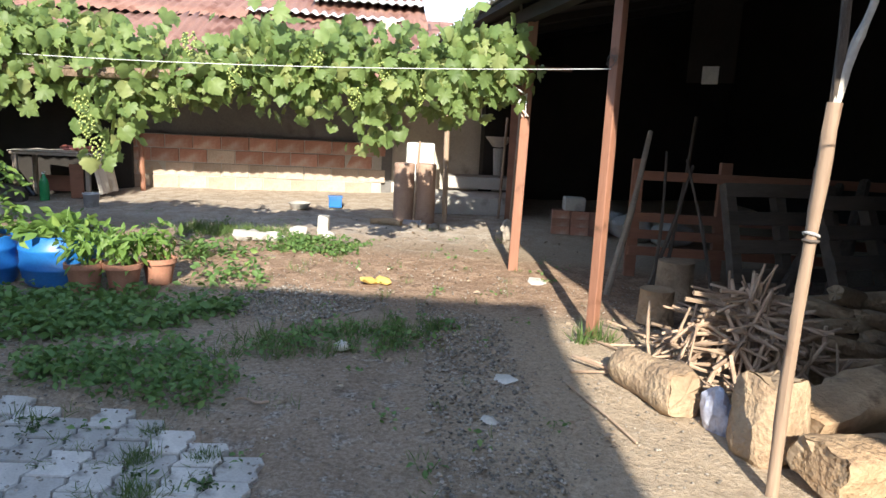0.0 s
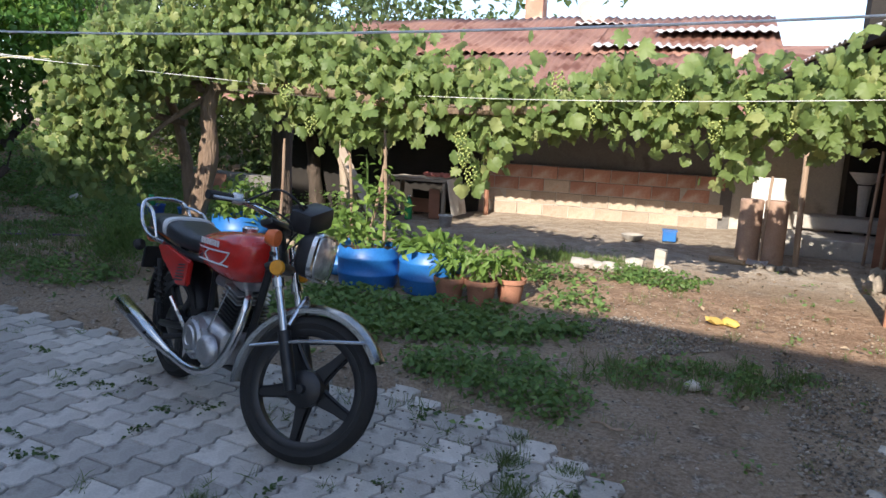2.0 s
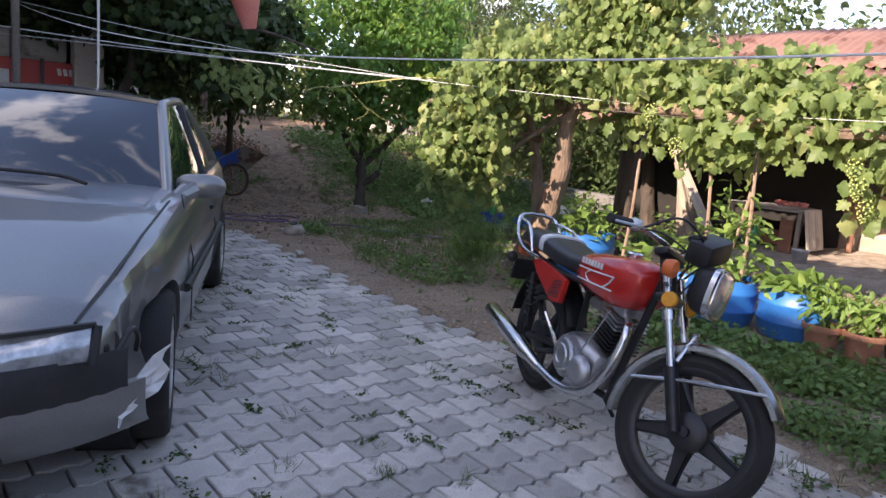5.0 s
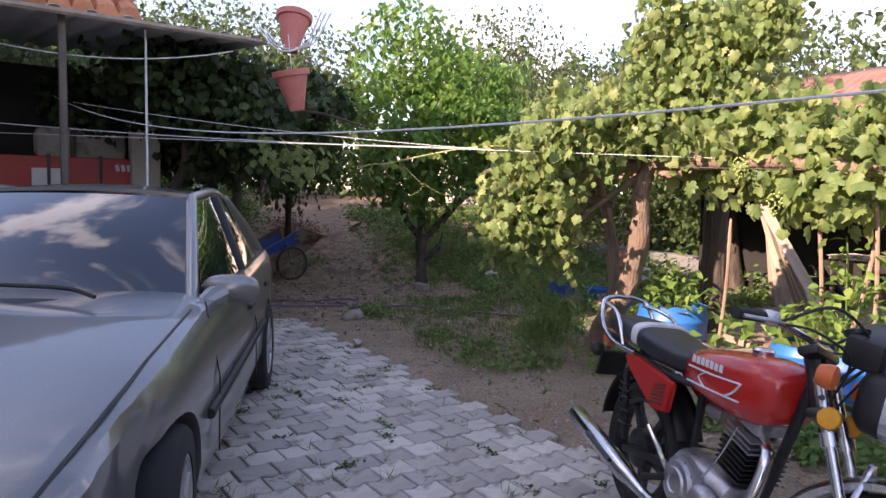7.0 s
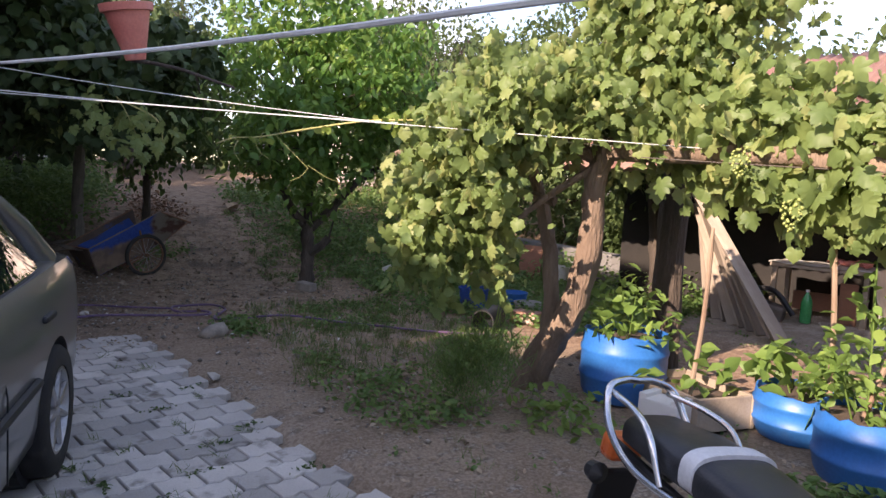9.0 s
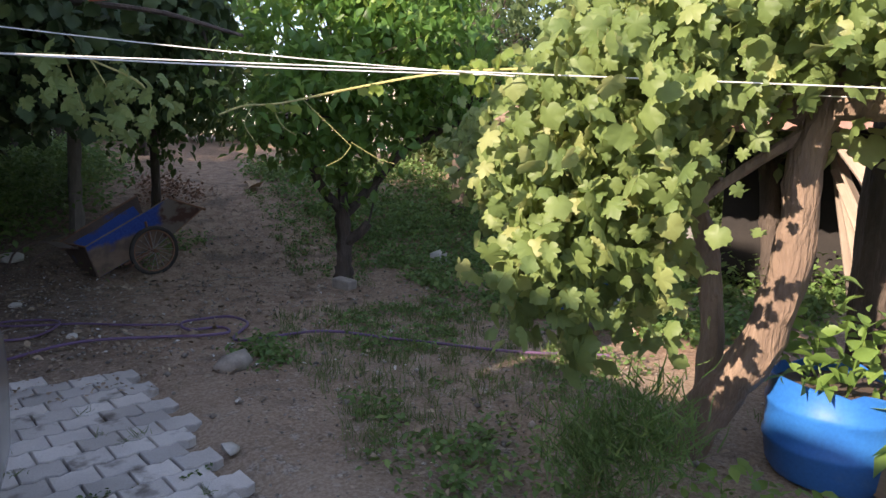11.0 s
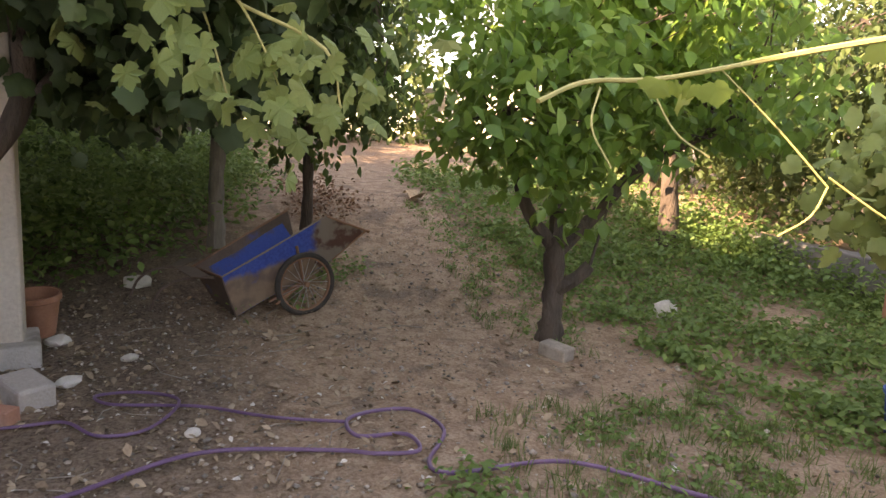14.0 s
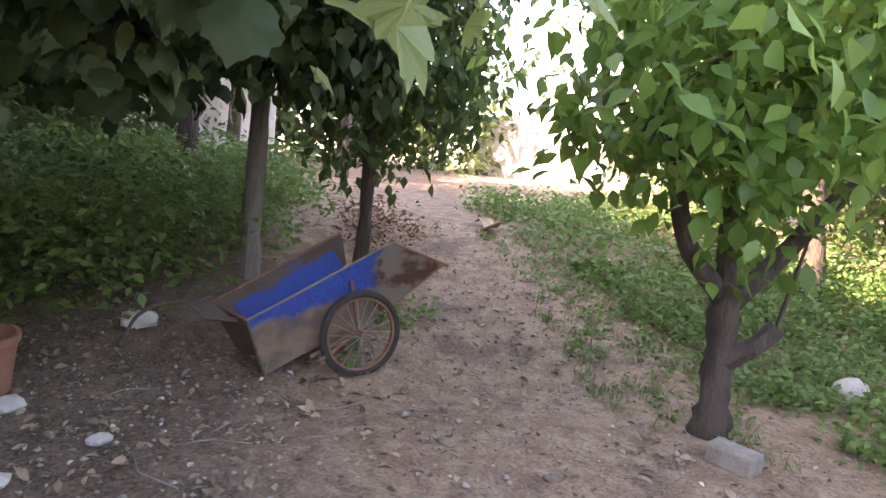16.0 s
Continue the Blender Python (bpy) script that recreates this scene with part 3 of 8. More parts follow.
# a second roof behind it, red tile, and a white tank
back_house = thing("neighbour_house", "neighbour's house with red tile roof behind the yard", "house", pose(-9.0, 14.5, 0, 0, 0, 14))
part("wall", B((15, 0.3, 3.0), (6, 0, 1.5)), WHITE_WALL, back_house)
bm = bmesh.new()
for s in (-1, 1):
    v = [bm.verts.new(p) for p in ((-2, -0.6 if s < 0 else 6.6, 2.9), (14, -0.6 if s < 0 else 6.6, 2.9), (14, 3, 4.1), (-2, 3, 4.1))]
    bm.faces.new(v if s < 0 else v[::-1])
part("roof", bm, RUST_ROOF, back_house)
part("chimney", B((0.5, 0.5, 1.5), (0.3, 3, 4.75), bevel=0.02), BRICK, back_house, "orange brick chimney")

dish = thing("satellite_dish", "grey satellite dish on the outbuilding roof ridge", "dish", out_m @ pose(0.75, 3.0, 3.5, 0, 0, 14))
part("mast", T([(0, 0, 0), (0, 0, 0.2)], 0.02, 8), DARK_METAL, dish)
smooth(part("reflector", lathe([(0, 0.0), (0.11, 0.01), (0.21, 0.035), (0.26, 0.06), (0.268, 0.056), (0.21, 0.026), (0.11, 0.0), (0, -0.01)], 28, None, (0, 0.02, 0.24), (62, 0, 20)), CONCRETE, dish))

# ---- the open wood shed ----
SA, SB = Vector((0.374, -0.927, 0)), Vector((0.927, 0.374, 0))
SO = Vector((0.27, 5.74, 0))


def shed(a, b, z):
    p = SO + SA * a + SB * b
    return Vector((p.x, p.y, z))


def slab(p, q, z0, z1, thick):
    """An upright wall from p to q."""
    d = (Vector(q) - Vector(p)).to_2d()
    n = Vector((-d.y, d.x)).normalized() * thick / 2
    bm = bmesh.new()
    lo = [bm.verts.new((*(c), z0)) for c in (Vector(p[:2]) + n, Vector(q[:2]) + n, Vector(q[:2]) - n, Vector(p[:2]) - n)]
    hi = [bm.verts.new((v.co.x, v.co.y, z1)) for v in lo]
    bm.faces.new(lo), bm.faces.new(hi[::-1])
    for k in range(4):
        bm.faces.new((lo[k], hi[k], hi[(k + 1) % 4], lo[(k + 1) % 4]))
    bmesh.ops.recalc_face_normals(bm, faces=bm.faces)
    return bm


alone("wall_shed_back", slab(shed(-4.2, 4.6, 0), shed(8.0, 4.6, 0), 0, 3.6, 0.2), DARK, "shed back wall with shade painted into its colour", "wall", kind="structure")
alone("wall_shed_far", slab(shed(-4.1, 0.75, 0), shed(-4.1, 4.5, 0), 0, 3.5, 0.2), DARK, "shed end wall with shade painted into its colour", "wall", kind="structure")
# unseen near wall, set to keep the sun out of the shed's depth
alone("wall_shed_near", slab(shed(8.0, -0.05, 0), shed(8.0, 4.5, 0), 0, 3.5, 0.2), DARK, "shed end wall with shade painted into its colour", "wall", kind="structure")
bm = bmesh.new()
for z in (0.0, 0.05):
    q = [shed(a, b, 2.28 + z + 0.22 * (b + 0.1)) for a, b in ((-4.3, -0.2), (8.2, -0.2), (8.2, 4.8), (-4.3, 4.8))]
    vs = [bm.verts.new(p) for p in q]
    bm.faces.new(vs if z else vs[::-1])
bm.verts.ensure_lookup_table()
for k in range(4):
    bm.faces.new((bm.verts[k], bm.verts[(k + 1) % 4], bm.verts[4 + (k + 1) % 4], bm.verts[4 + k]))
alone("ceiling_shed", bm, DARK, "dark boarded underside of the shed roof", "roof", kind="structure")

# ---- trees and vines ----
def tree(name, label, base, trunk, limbs, blobs, count, size, shape, leaf, bark=BARK, seed=1, category="tree", group="", droop=0.45, per=5, spread=0.12):
    """trunk: (dx, dy, z, r); limbs: lists of the same; blobs: crown masses about the base."""
    rng = np.random.default_rng(seed)
    z0 = ground_z(*base)
    ob = thing(name, label, category, pose(base[0], base[1], z0), group)
    pts = bezier([(x, y, z) for x, y, z, r in trunk], 5)
    rad = np.interp(np.linspace(0, 1, len(pts)), np.linspace(0, 1, len(trunk)), [r for *_, r in trunk])
    smooth(part("trunk", T(pts, list(rad), 12, 0.17, seed), bark, ob))
    tips = []
    for i, limb in enumerate(limbs):
        pts = bezier([(x, y, z) for x, y, z, r in limb], 5)
        rad = np.interp(np.linspace(0, 1, len(pts)), np.linspace(0, 1, len(limb)), [r for *_, r in limb])
        smooth(part("limb", T(pts, list(rad), 8, 0.08, seed + i), bark, ob))
        tips.append(pts[-1])
    seeds = in_blobs(rng, blobs, max(1, count // per))
    # thin twigs from the limb ends out into the crown
    bm = bmesh.new()
    tips = tips or [Vector(trunk[-1][:3])]
    for p in seeds[:: max(1, len(seeds) // 70)]:
        q = min(tips, key=lambda t: (t - Vector(p)).length)
        mid = (q + Vector(p)) / 2 + Vector(rng.normal(0, 0.08, 3))
        tube(bm, [q, mid, Vector(p)], [0.014, 0.008, 0.003], 4, False)
    part("twig_work", bm, bark, ob)["kind"] = "stuff"
    pts = clumped(rng, seeds, per, spread)
    crown = leaves("crown", pts, rng.uniform(0.6, 1.25, len(pts)) * size, shape, leaf, ob, droop, 0.55, rng)
    crown["kind"] = "stuff"
    return ob


# the old grapevine trained along the yard, from its leaning trunk to the shed
def build_vine():
    rng = np.random.default_rng(5)
    vx, vy = -4.95, 3.72
    ob = thing("grapevine", "old grapevine with green leaves trained on wires over the yard", "vine", pose(vx, vy, ground_z(vx, vy)))
    tr = [(-0.5, -0.08, -0.05), (-0.36, -0.05, 0.25), (-0.14, -0.02, 0.6), (-0.03, 0.0, 1.05), (0.0, -0.02, 1.45), (0.08, 0.02, 1.72)]
    smooth(part("trunk", T(bezier(tr, 6), list(np.linspace(0.115, 0.06, 31)), 12, 0.14, 3), VINE_BARK, ob))
    smooth(part("trunk", T(bezier([(-0.55, 0.05, -0.05), (-0.45, 0.07, 0.3), (-0.5, 0.1, 0.8), (-0.62, 0.1, 1.2), (-0.7, 0.0, 1.6)], 6), list(np.linspace(0.075, 0.04, 25)), 10, 0.14, 4), VINE_BARK, ob, "darker second stem"))
    arms = [
        [(0.1, 0, 1.65, 0.07), (1.15, 0.25, 1.62, 0.055), (1.9, 0.6, 1.52, 0.045), (2.9, 0.95, 1.55, 0.04), (3.8, 1.4, 1.78, 0.03), (4.8, 1.8, 1.75, 0.02)],
        [(0.1, 0, 1.65, 0.06), (0.9, 0.5, 1.8, 0.045), (2.0, 0.85, 1.72, 0.035), (3.2, 1.35, 1.65, 0.03), (4.2, 1.6, 1.72, 0.02)],
        [(0.0, 0, 1.6, 0.05), (-0.3, -0.45, 1.75, 0.035), (-0.45, -0.9, 1.7, 0.025), (-0.5, -1.2, 1.55, 0.015)],
        [(-0.45, 0.05, 1.3, 0.035), (-0.9, -0.1, 1.36, 0.03), (-1.6, -0.18, 1.32, 0.026), (-2.1, -0.1, 1.30, 0.02), (-2.75, 0.2, 1.36, 0.01)],
        [(0.1, 0, 1.7, 0.05), (0.2, 0.25, 2.2, 0.03), (0.3, 0.45, 2.75, 0.012)],
        [(0.0, -0.02, 1.55, 0.03), (-0.2, -0.3, 1.3, 0.02), (-0.3, -0.55, 1.05, 0.01)],
    ]
    for i, a in enumerate(arms):
        pts = bezier([p[:3] for p in a], 6)
        rad = np.interp(np.linspace(0, 1, len(pts)), np.linspace(0, 1, len(a)), [p[3] for p in a])
        smooth(part("arm", T(pts, list(rad), 8, 0.12, i), VINE_BARK, ob))
    blobs = []
    for k in range(17):
        u = k / 16
        x, y = 0.45 + 4.5 * u, 0.2 + 1.62 * u
        dip = 0.16 * math.exp(-((u - 0.52) / 0.12) ** 2)
        blobs.append((x, y, 1.72 - dip + 0.08 * math.sin(k * 2.1), 0.30, 0.30, 0.24 - 0.3 * dip + 0.06 * math.sin(k * 1.3)))
    blobs += [(1.35, 0.45, 1.5, 0.45, 0.35, 0.26), (2.45, 0.7, 1.2, 0.15, 0.13, 0.28), (4.15, 1.5, 1.32, 0.18, 0.14, 0.24), (4.6, 1.68, 1.55, 0.3, 0.25, 0.22), (0.9, 0.4, 1.85, 0.4, 0.35, 0.3), (1.6, 0.65, 1.95, 0.3, 0.25, 0.2)]
    row = clumped(rng, in_blobs(rng, blobs, 1050, 0.2), 4, 0.085)
    left = [(0.2, 0.35, 2.1, 0.45, 0.4, 0.4), (0.35, 0.5, 2.5, 0.38, 0.36, 0.42), (0.08, 0.22, 2.5, 0.36, 0.36, 0.38), (0.5, 0.72, 2.8, 0.26, 0.26, 0.34), (0.1, 0.1, 2.85, 0.22, 0.22, 0.3),
            (-0.1, -0.2, 1.95, 0.45, 0.4, 0.34), (-0.2, -0.55, 1.82, 0.4, 0.36, 0.34), (-0.28, -0.88, 1.65, 0.27, 0.25, 0.32), (-0.38, -1.05, 1.42, 0.19, 0.19, 0.36), (-0.3, -1.15, 1.15, 0.13, 0.13, 0.28), (-0.22, -1.15, 0.97, 0.1, 0.1, 0.2),
            (-0.22, -0.8, 1.3, 0.24, 0.24, 0.42), (-0.2, -0.7, 0.95, 0.14, 0.14, 0.25),
            (-0.6, 0.1, 1.9, 0.45, 0.4, 0.30), (-1.1, -0.1, 1.8, 0.45, 0.38, 0.28), (-1.7, 0.0, 1.62, 0.45, 0.36, 0.30), (-1.25, -0.15, 1.35, 0.3, 0.25, 0.28), (-2.0, -0.05, 1.32, 0.40, 0.32, 0.28), (-2.5, 0.15, 1.45, 0.35, 0.3, 0.25), (-0.6, -0.35, 2.05, 0.4, 0.35, 0.25)]
    mass = clumped(rng, in_blobs(rng, left, 2500, 0.25), 4, 0.075)
    # thin strands that hang below the mass
    hang_ = []
    for x, y, z0, z1, m in ((-0.3, -1.18, 1.2, 0.78, 22), (-0.15, -1.05, 1.15, 0.7, 22), (-0.3, -0.9, 1.0, 0.68, 22), (0.55, 0.75, 2.9, 3.25, 16), (0.2, 0.4, 2.9, 3.2, 14), (-0.42, -1.15, 1.6, 1.2, 16)):
        for k in range(m):
            u = k / (m - 1)
            hang_.append((x + rng.normal(0, 0.035), y + rng.normal(0, 0.035), z0 + (z1 - z0) * u))
        part("shoot", T(bezier([(x, y, z0 + 0.12), (x + 0.03, y, (z0 + z1) / 2), (x - 0.01, y + 0.02, z1)], 4), [0.005] * 8 + [0.002], 5), VINE_LEAF, ob)
    hang_ = np.array(hang_)
    pts = np.concatenate([row, mass, hang_])
    sizes = np.concatenate([rng.uniform(0.06, 0.14, len(row)), rng.uniform(0.045, 0.105, len(mass)), rng.uniform(0.05, 0.1, len(hang_))])
    lobed = rng.uniform(0, 1, len(pts)) < 0.6
    for pick, shape in ((lobed, PALM_LOBED), (~lobed, PALM)):
        leaves("foliage", pts[pick], sizes[pick], shape, VINE_LEAF, ob, 0.62, 0.75, rng, (0.05, -0.55, 0.7))["kind"] = "stuff"
    # unripe grape bunches
    gm = bpy.data.meshes.new("truss")
    gb = bmesh.new()
    rg = random.Random(12)
    for k in range(34):
        t = k / 33
        rr = 0.045 * math.sin(math.pi * (0.25 + 0.72 * t))
        a = k * 2.4
        r = bmesh.ops.create_icosphere(gb, subdivisions=1, radius=0.009)
        for v in r["verts"]:
            v.co += Vector((rr * math.cos(a), rr * math.sin(a), -0.15 * t + rg.uniform(-0.006, 0.006)))
    gb.to_mesh(gm)
    gb.free()
    gm.materials.append(GRAPE)
    for q in gm.polygons:
        q.use_smooth = True
    for x, y, z in ((2.42, 0.63, 1.22), (2.48, 0.65, 1.08), (2.35, 0.67, 1.35), (1.5, 0.4, 1.4), (4.05, 1.35, 1.5), (3.8, 1.25, 1.75), (4.5, 1.55, 1.55), (4.25, 1.43, 1.7), (3.05, 0.85, 1.8), (1.3, 0.1, 1.4), (1.0, 0.1, 1.65), (-0.25, -1.0, 1.3), (3.3, 1.0, 1.6)):
        o = new("truss", gm)
        o.parent = ob
        o.location = (x, y - 0.1, z)
        o["label"] = "unripe green grapes"
    return ob


build_vine()

# a long yellowing shoot reaching over the path
shoot = thing("vine_shoot", "long yellowing vine shoot with tendrils over the path", "vine")
part("stem", T(bezier([(-5.6, 3.1, 1.86), (-6.2, 2.75, 1.86), (-6.6, 2.42, 1.79), (-6.75, 2.1, 1.71), (-6.78, 1.92, 1.69), (-6.72, 1.78, 1.64)], 7), [0.0065] * 18 + [0.005] * 18, 6), YOUNG_STEM, shoot)
for a, b, c in (((-6.76, 2.05, 1.7), (-6.7, 2.08, 1.6), (-6.66, 2.14, 1.55)), ((-6.72, 2.2, 1.73), (-6.66, 2.3, 1.62), (-6.62, 2.42, 1.5)), ((-6.62, 2.42, 1.5), (-6.6, 2.36, 1.44), (-6.6, 2.28, 1.40)), ((-6.62, 2.42, 1.52), (-6.58, 2.55, 1.44), (-6.56, 2.64, 1.41)), ((-6.78, 1.95, 1.68), (-6.72, 1.9, 1.6), (-6.7, 1.94, 1.52))):
    part("tendril", T(bezier((a, b, c), 5), 0.0022, 5), YOUNG_STEM, shoot)
rng = np.random.default_rng(33)
pts = np.array([(-6.74 + rng.normal(0, 0.04), 2.12 + rng.normal(0, 0.06), 1.70) for _ in range(7)] + [(-6.5 + rng.normal(0, 0.05), 2.5 + rng.normal(0, 0.05), 1.80) for _ in range(6)] + [(-6.0 + rng.normal(0, 0.2), 2.85 + rng.normal(0, 0.08), 1.87 + rng.normal(0, 0.05)) for _ in range(26)])
lv = leaves("foliage", pts, rng.uniform(0.03, 0.09, len(pts)), PALM, YOUNG_LEAF, shoot, 0.5, 0.6, rng)
lv["kind"] = "stuff"


def build_carport_vine():
    rng = np.random.default_rng(9)
    ob = thing("grapevine", "shaded grapevine trailing from the carport roof edge", "vine", pose(-8.9, 0.35, 0))
    smooth(part("trunk", T(bezier([(-0.35, -0.75, 0.0), (-0.4, -0.62, 0.6), (-0.5, -0.42, 1.05), (-0.62, -0.12, 1.4), (-0.66, 0.02, 1.7), (-0.3, 0.1, 2.2), (0.2, 0.4, 2.5)], 5), list(np.linspace(0.085, 0.04, 31)), 10, 0.12, 2), BARK, ob))
    for i, a in enumerate(([(-0.2, 0.2, 2.2), (0.4, 0.7, 2.35), (0.9, 1.3, 2.3), (1.6, 1.7, 2.1)], [(0.2, 0.4, 2.5), (-0.6, 1.0, 2.5), (-1.2, 1.6, 2.3)], [(-0.6, 0.1, 1.7), (-1.4, 0.4, 2.3), (-2.2, 0.6, 2.5)])):
        smooth(part("arm", T(bezier(a, 5), list(np.linspace(0.03, 0.01, 5 * (len(a) - 1) + 1)), 7, 0.1, i), BARK, ob))
    blobs = [(0.2, 0.7, 2.35, 0.7, 0.6, 0.35), (-0.6, 0.7, 2.3, 0.7, 0.7, 0.4), (-1.4, 0.6, 2.2, 0.7, 0.6, 0.45), (-0.2, 0.2, 2.45, 0.7, 0.5, 0.3), (0.35, 0.85, 1.95, 0.28, 0.3, 0.25), (-0.7, 0.5, 1.9, 0.45, 0.4, 0.3), (-2.2, 0.4, 2.2, 0.7, 0.7, 0.5), (-1.6, 1.3, 2.4, 0.6, 0.5, 0.3), (-0.5, 1.5, 2.6, 0.6, 0.5, 0.25)]
    for a in ([(0.4, 0.7, 2.35), (0.72, 0.98, 2.0), (0.86, 1.15, 1.6)], [(0.4, 0.7, 2.35), (0.6, 0.85, 2.0), (0.7, 0.95, 1.62)], [(0.72, 0.98, 2.0), (0.9, 1.25, 1.85), (0.95, 1.3, 1.65)]):
        part("shoot", T(bezier(a, 5), [0.007] * 6 + [0.004] * 5, 6), YOUNG_STEM, ob)
    # the leaves that hang lowest, each by itself, in the lit leaf colour
    one = bpy.data.meshes.new("leaf")
    one.from_pydata([tuple(v) for v in PALM_LOBED[0]], [], [tuple(int(i) for i in f) for f in PALM_LOBED[1]])
    one.materials.append(VINE_LEAF)
    for k in range(120):
        c = Vector((0.8, 1.07, 1.78)) if k < 70 else Vector((0.1, 0.75, 1.9))
        q = c + Vector((rng.normal(0, 0.2), rng.normal(0, 0.2), rng.normal(0, 0.13)))
        o = new("leaf", one)
        o.parent = ob
        s = rng.uniform(0.07, 0.125)
        o.matrix_local = Matrix.LocRotScale(q, Euler((rng.normal(-0.9, 0.4), rng.normal(0, 0.4), rng.uniform(0, 6.28))), (s, s, s))
    # overhead masses added to block sky light from the ground below
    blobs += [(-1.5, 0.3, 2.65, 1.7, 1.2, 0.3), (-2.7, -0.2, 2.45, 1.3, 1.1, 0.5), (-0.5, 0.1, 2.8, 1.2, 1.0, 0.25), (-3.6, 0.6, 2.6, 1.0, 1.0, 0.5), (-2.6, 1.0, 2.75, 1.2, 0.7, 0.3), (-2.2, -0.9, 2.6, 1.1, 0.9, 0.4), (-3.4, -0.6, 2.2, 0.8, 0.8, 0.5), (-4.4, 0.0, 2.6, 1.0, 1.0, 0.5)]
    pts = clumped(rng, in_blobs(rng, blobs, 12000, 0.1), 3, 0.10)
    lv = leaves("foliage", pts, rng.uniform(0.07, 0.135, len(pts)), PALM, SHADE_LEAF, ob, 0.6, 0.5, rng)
    lv["kind"] = "stuff"


build_carport_vine()

tree("fruit_tree", "low forked fruit tree with broad green leaves beside the path", (-10.28, 3.85),
     [(0, 0, -0.05, 0.125), (0.02, 0.0, 0.18, 0.088), (-0.01, 0.02, 0.45, 0.08), (0.02, -0.01, 0.70, 0.078), (0.02, 0.0, 0.84, 0.07)],
     [[(0.02, 0, 0.74, 0.06), (-0.05, -0.26, 1.1, 0.05), (0.1, -0.55, 1.8, 0.03)], [(0.02, 0, 0.72, 0.062), (0.0, 0.32, 1.0, 0.055), (0.05, 0.75, 1.45, 0.05), (0.1, 1.5, 1.8, 0.03)],
      [(0.0, 0.0, 0.7, 0.065), (-0.1, 0.05, 1.3, 0.05), (-0.2, 0.1, 2.2, 0.03)], [(0.0, 0.03, 0.42, 0.07), (0.09, 0.16, 0.53, 0.058), (0.13, 0.25, 0.64, 0.052)]],
     [(0.1, -0.5, 1.85, 0.75, 0.65, 0.55), (0.3, -0.1, 1.55, 0.7, 0.5, 0.35), (0.0, 0.5, 2.1, 0.9, 0.8, 0.6), (0.2, 1.4, 2.1, 0.8, 0.8, 0.5), (-0.2, -0.2, 2.8, 1.0, 1.0, 0.6), (0.7, -0.6, 2.1, 0.6, 0.6, 0.4), (0.5, 0.6, 2.6, 0.8, 0.9, 0.5), (0.0, 0.1, 1.25, 0.3, 0.3, 0.3), (-0.4, 0.0, 3.45, 0.9, 0.9, 0.6), (0.2, 0.6, 3.2, 0.8, 0.8, 0.5), (-0.3, -0.3, 4.0, 0.6, 0.6, 0.4)],
     8600, 0.135, OVAL, TREE_LEAF, seed=11, per=9, spread=0.105)
# walnut crown takes the leaf colour darkened for shade
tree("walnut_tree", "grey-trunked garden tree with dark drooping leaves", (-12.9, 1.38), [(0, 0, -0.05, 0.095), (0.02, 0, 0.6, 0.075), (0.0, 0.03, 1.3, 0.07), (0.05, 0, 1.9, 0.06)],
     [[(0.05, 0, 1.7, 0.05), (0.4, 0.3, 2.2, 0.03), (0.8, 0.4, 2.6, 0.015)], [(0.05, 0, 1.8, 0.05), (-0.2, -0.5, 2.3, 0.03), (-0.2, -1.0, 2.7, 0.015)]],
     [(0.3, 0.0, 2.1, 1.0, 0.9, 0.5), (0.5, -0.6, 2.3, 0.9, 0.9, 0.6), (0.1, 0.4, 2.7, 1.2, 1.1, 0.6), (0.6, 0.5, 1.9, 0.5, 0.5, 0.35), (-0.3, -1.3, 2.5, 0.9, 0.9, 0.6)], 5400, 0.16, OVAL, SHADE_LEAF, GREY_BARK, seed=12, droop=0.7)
tree("young_tree", "thin dark-stemmed young tree beside a cart", (-13.25, 2.34), [(0, 0, -0.05, 0.07), (0.02, 0.02, 0.6, 0.055), (0.05, 0.0, 1.3, 0.05), (0.0, 0, 2.0, 0.04)],
     [[(0, 0, 1.7, 0.03), (0.3, 0.4, 2.2, 0.02), (0.4, 0.6, 2.6, 0.01)], [(0, 0, 1.5, 0.025), (0.3, -0.3, 1.9, 0.015), (0.5, -0.4, 2.2, 0.01)]],
     [(0.2, 0.2, 1.9, 0.7, 0.7, 0.5), (0.4, 0.5, 1.6, 0.4, 0.5, 0.4), (0.1, 0.1, 2.6, 1.0, 1.0, 0.6), (0.1, 0.0, 1.15, 0.35, 0.4, 0.3)], 3200, 0.13, OVAL, DARK_LEAF, seed=13, droop=0.6)

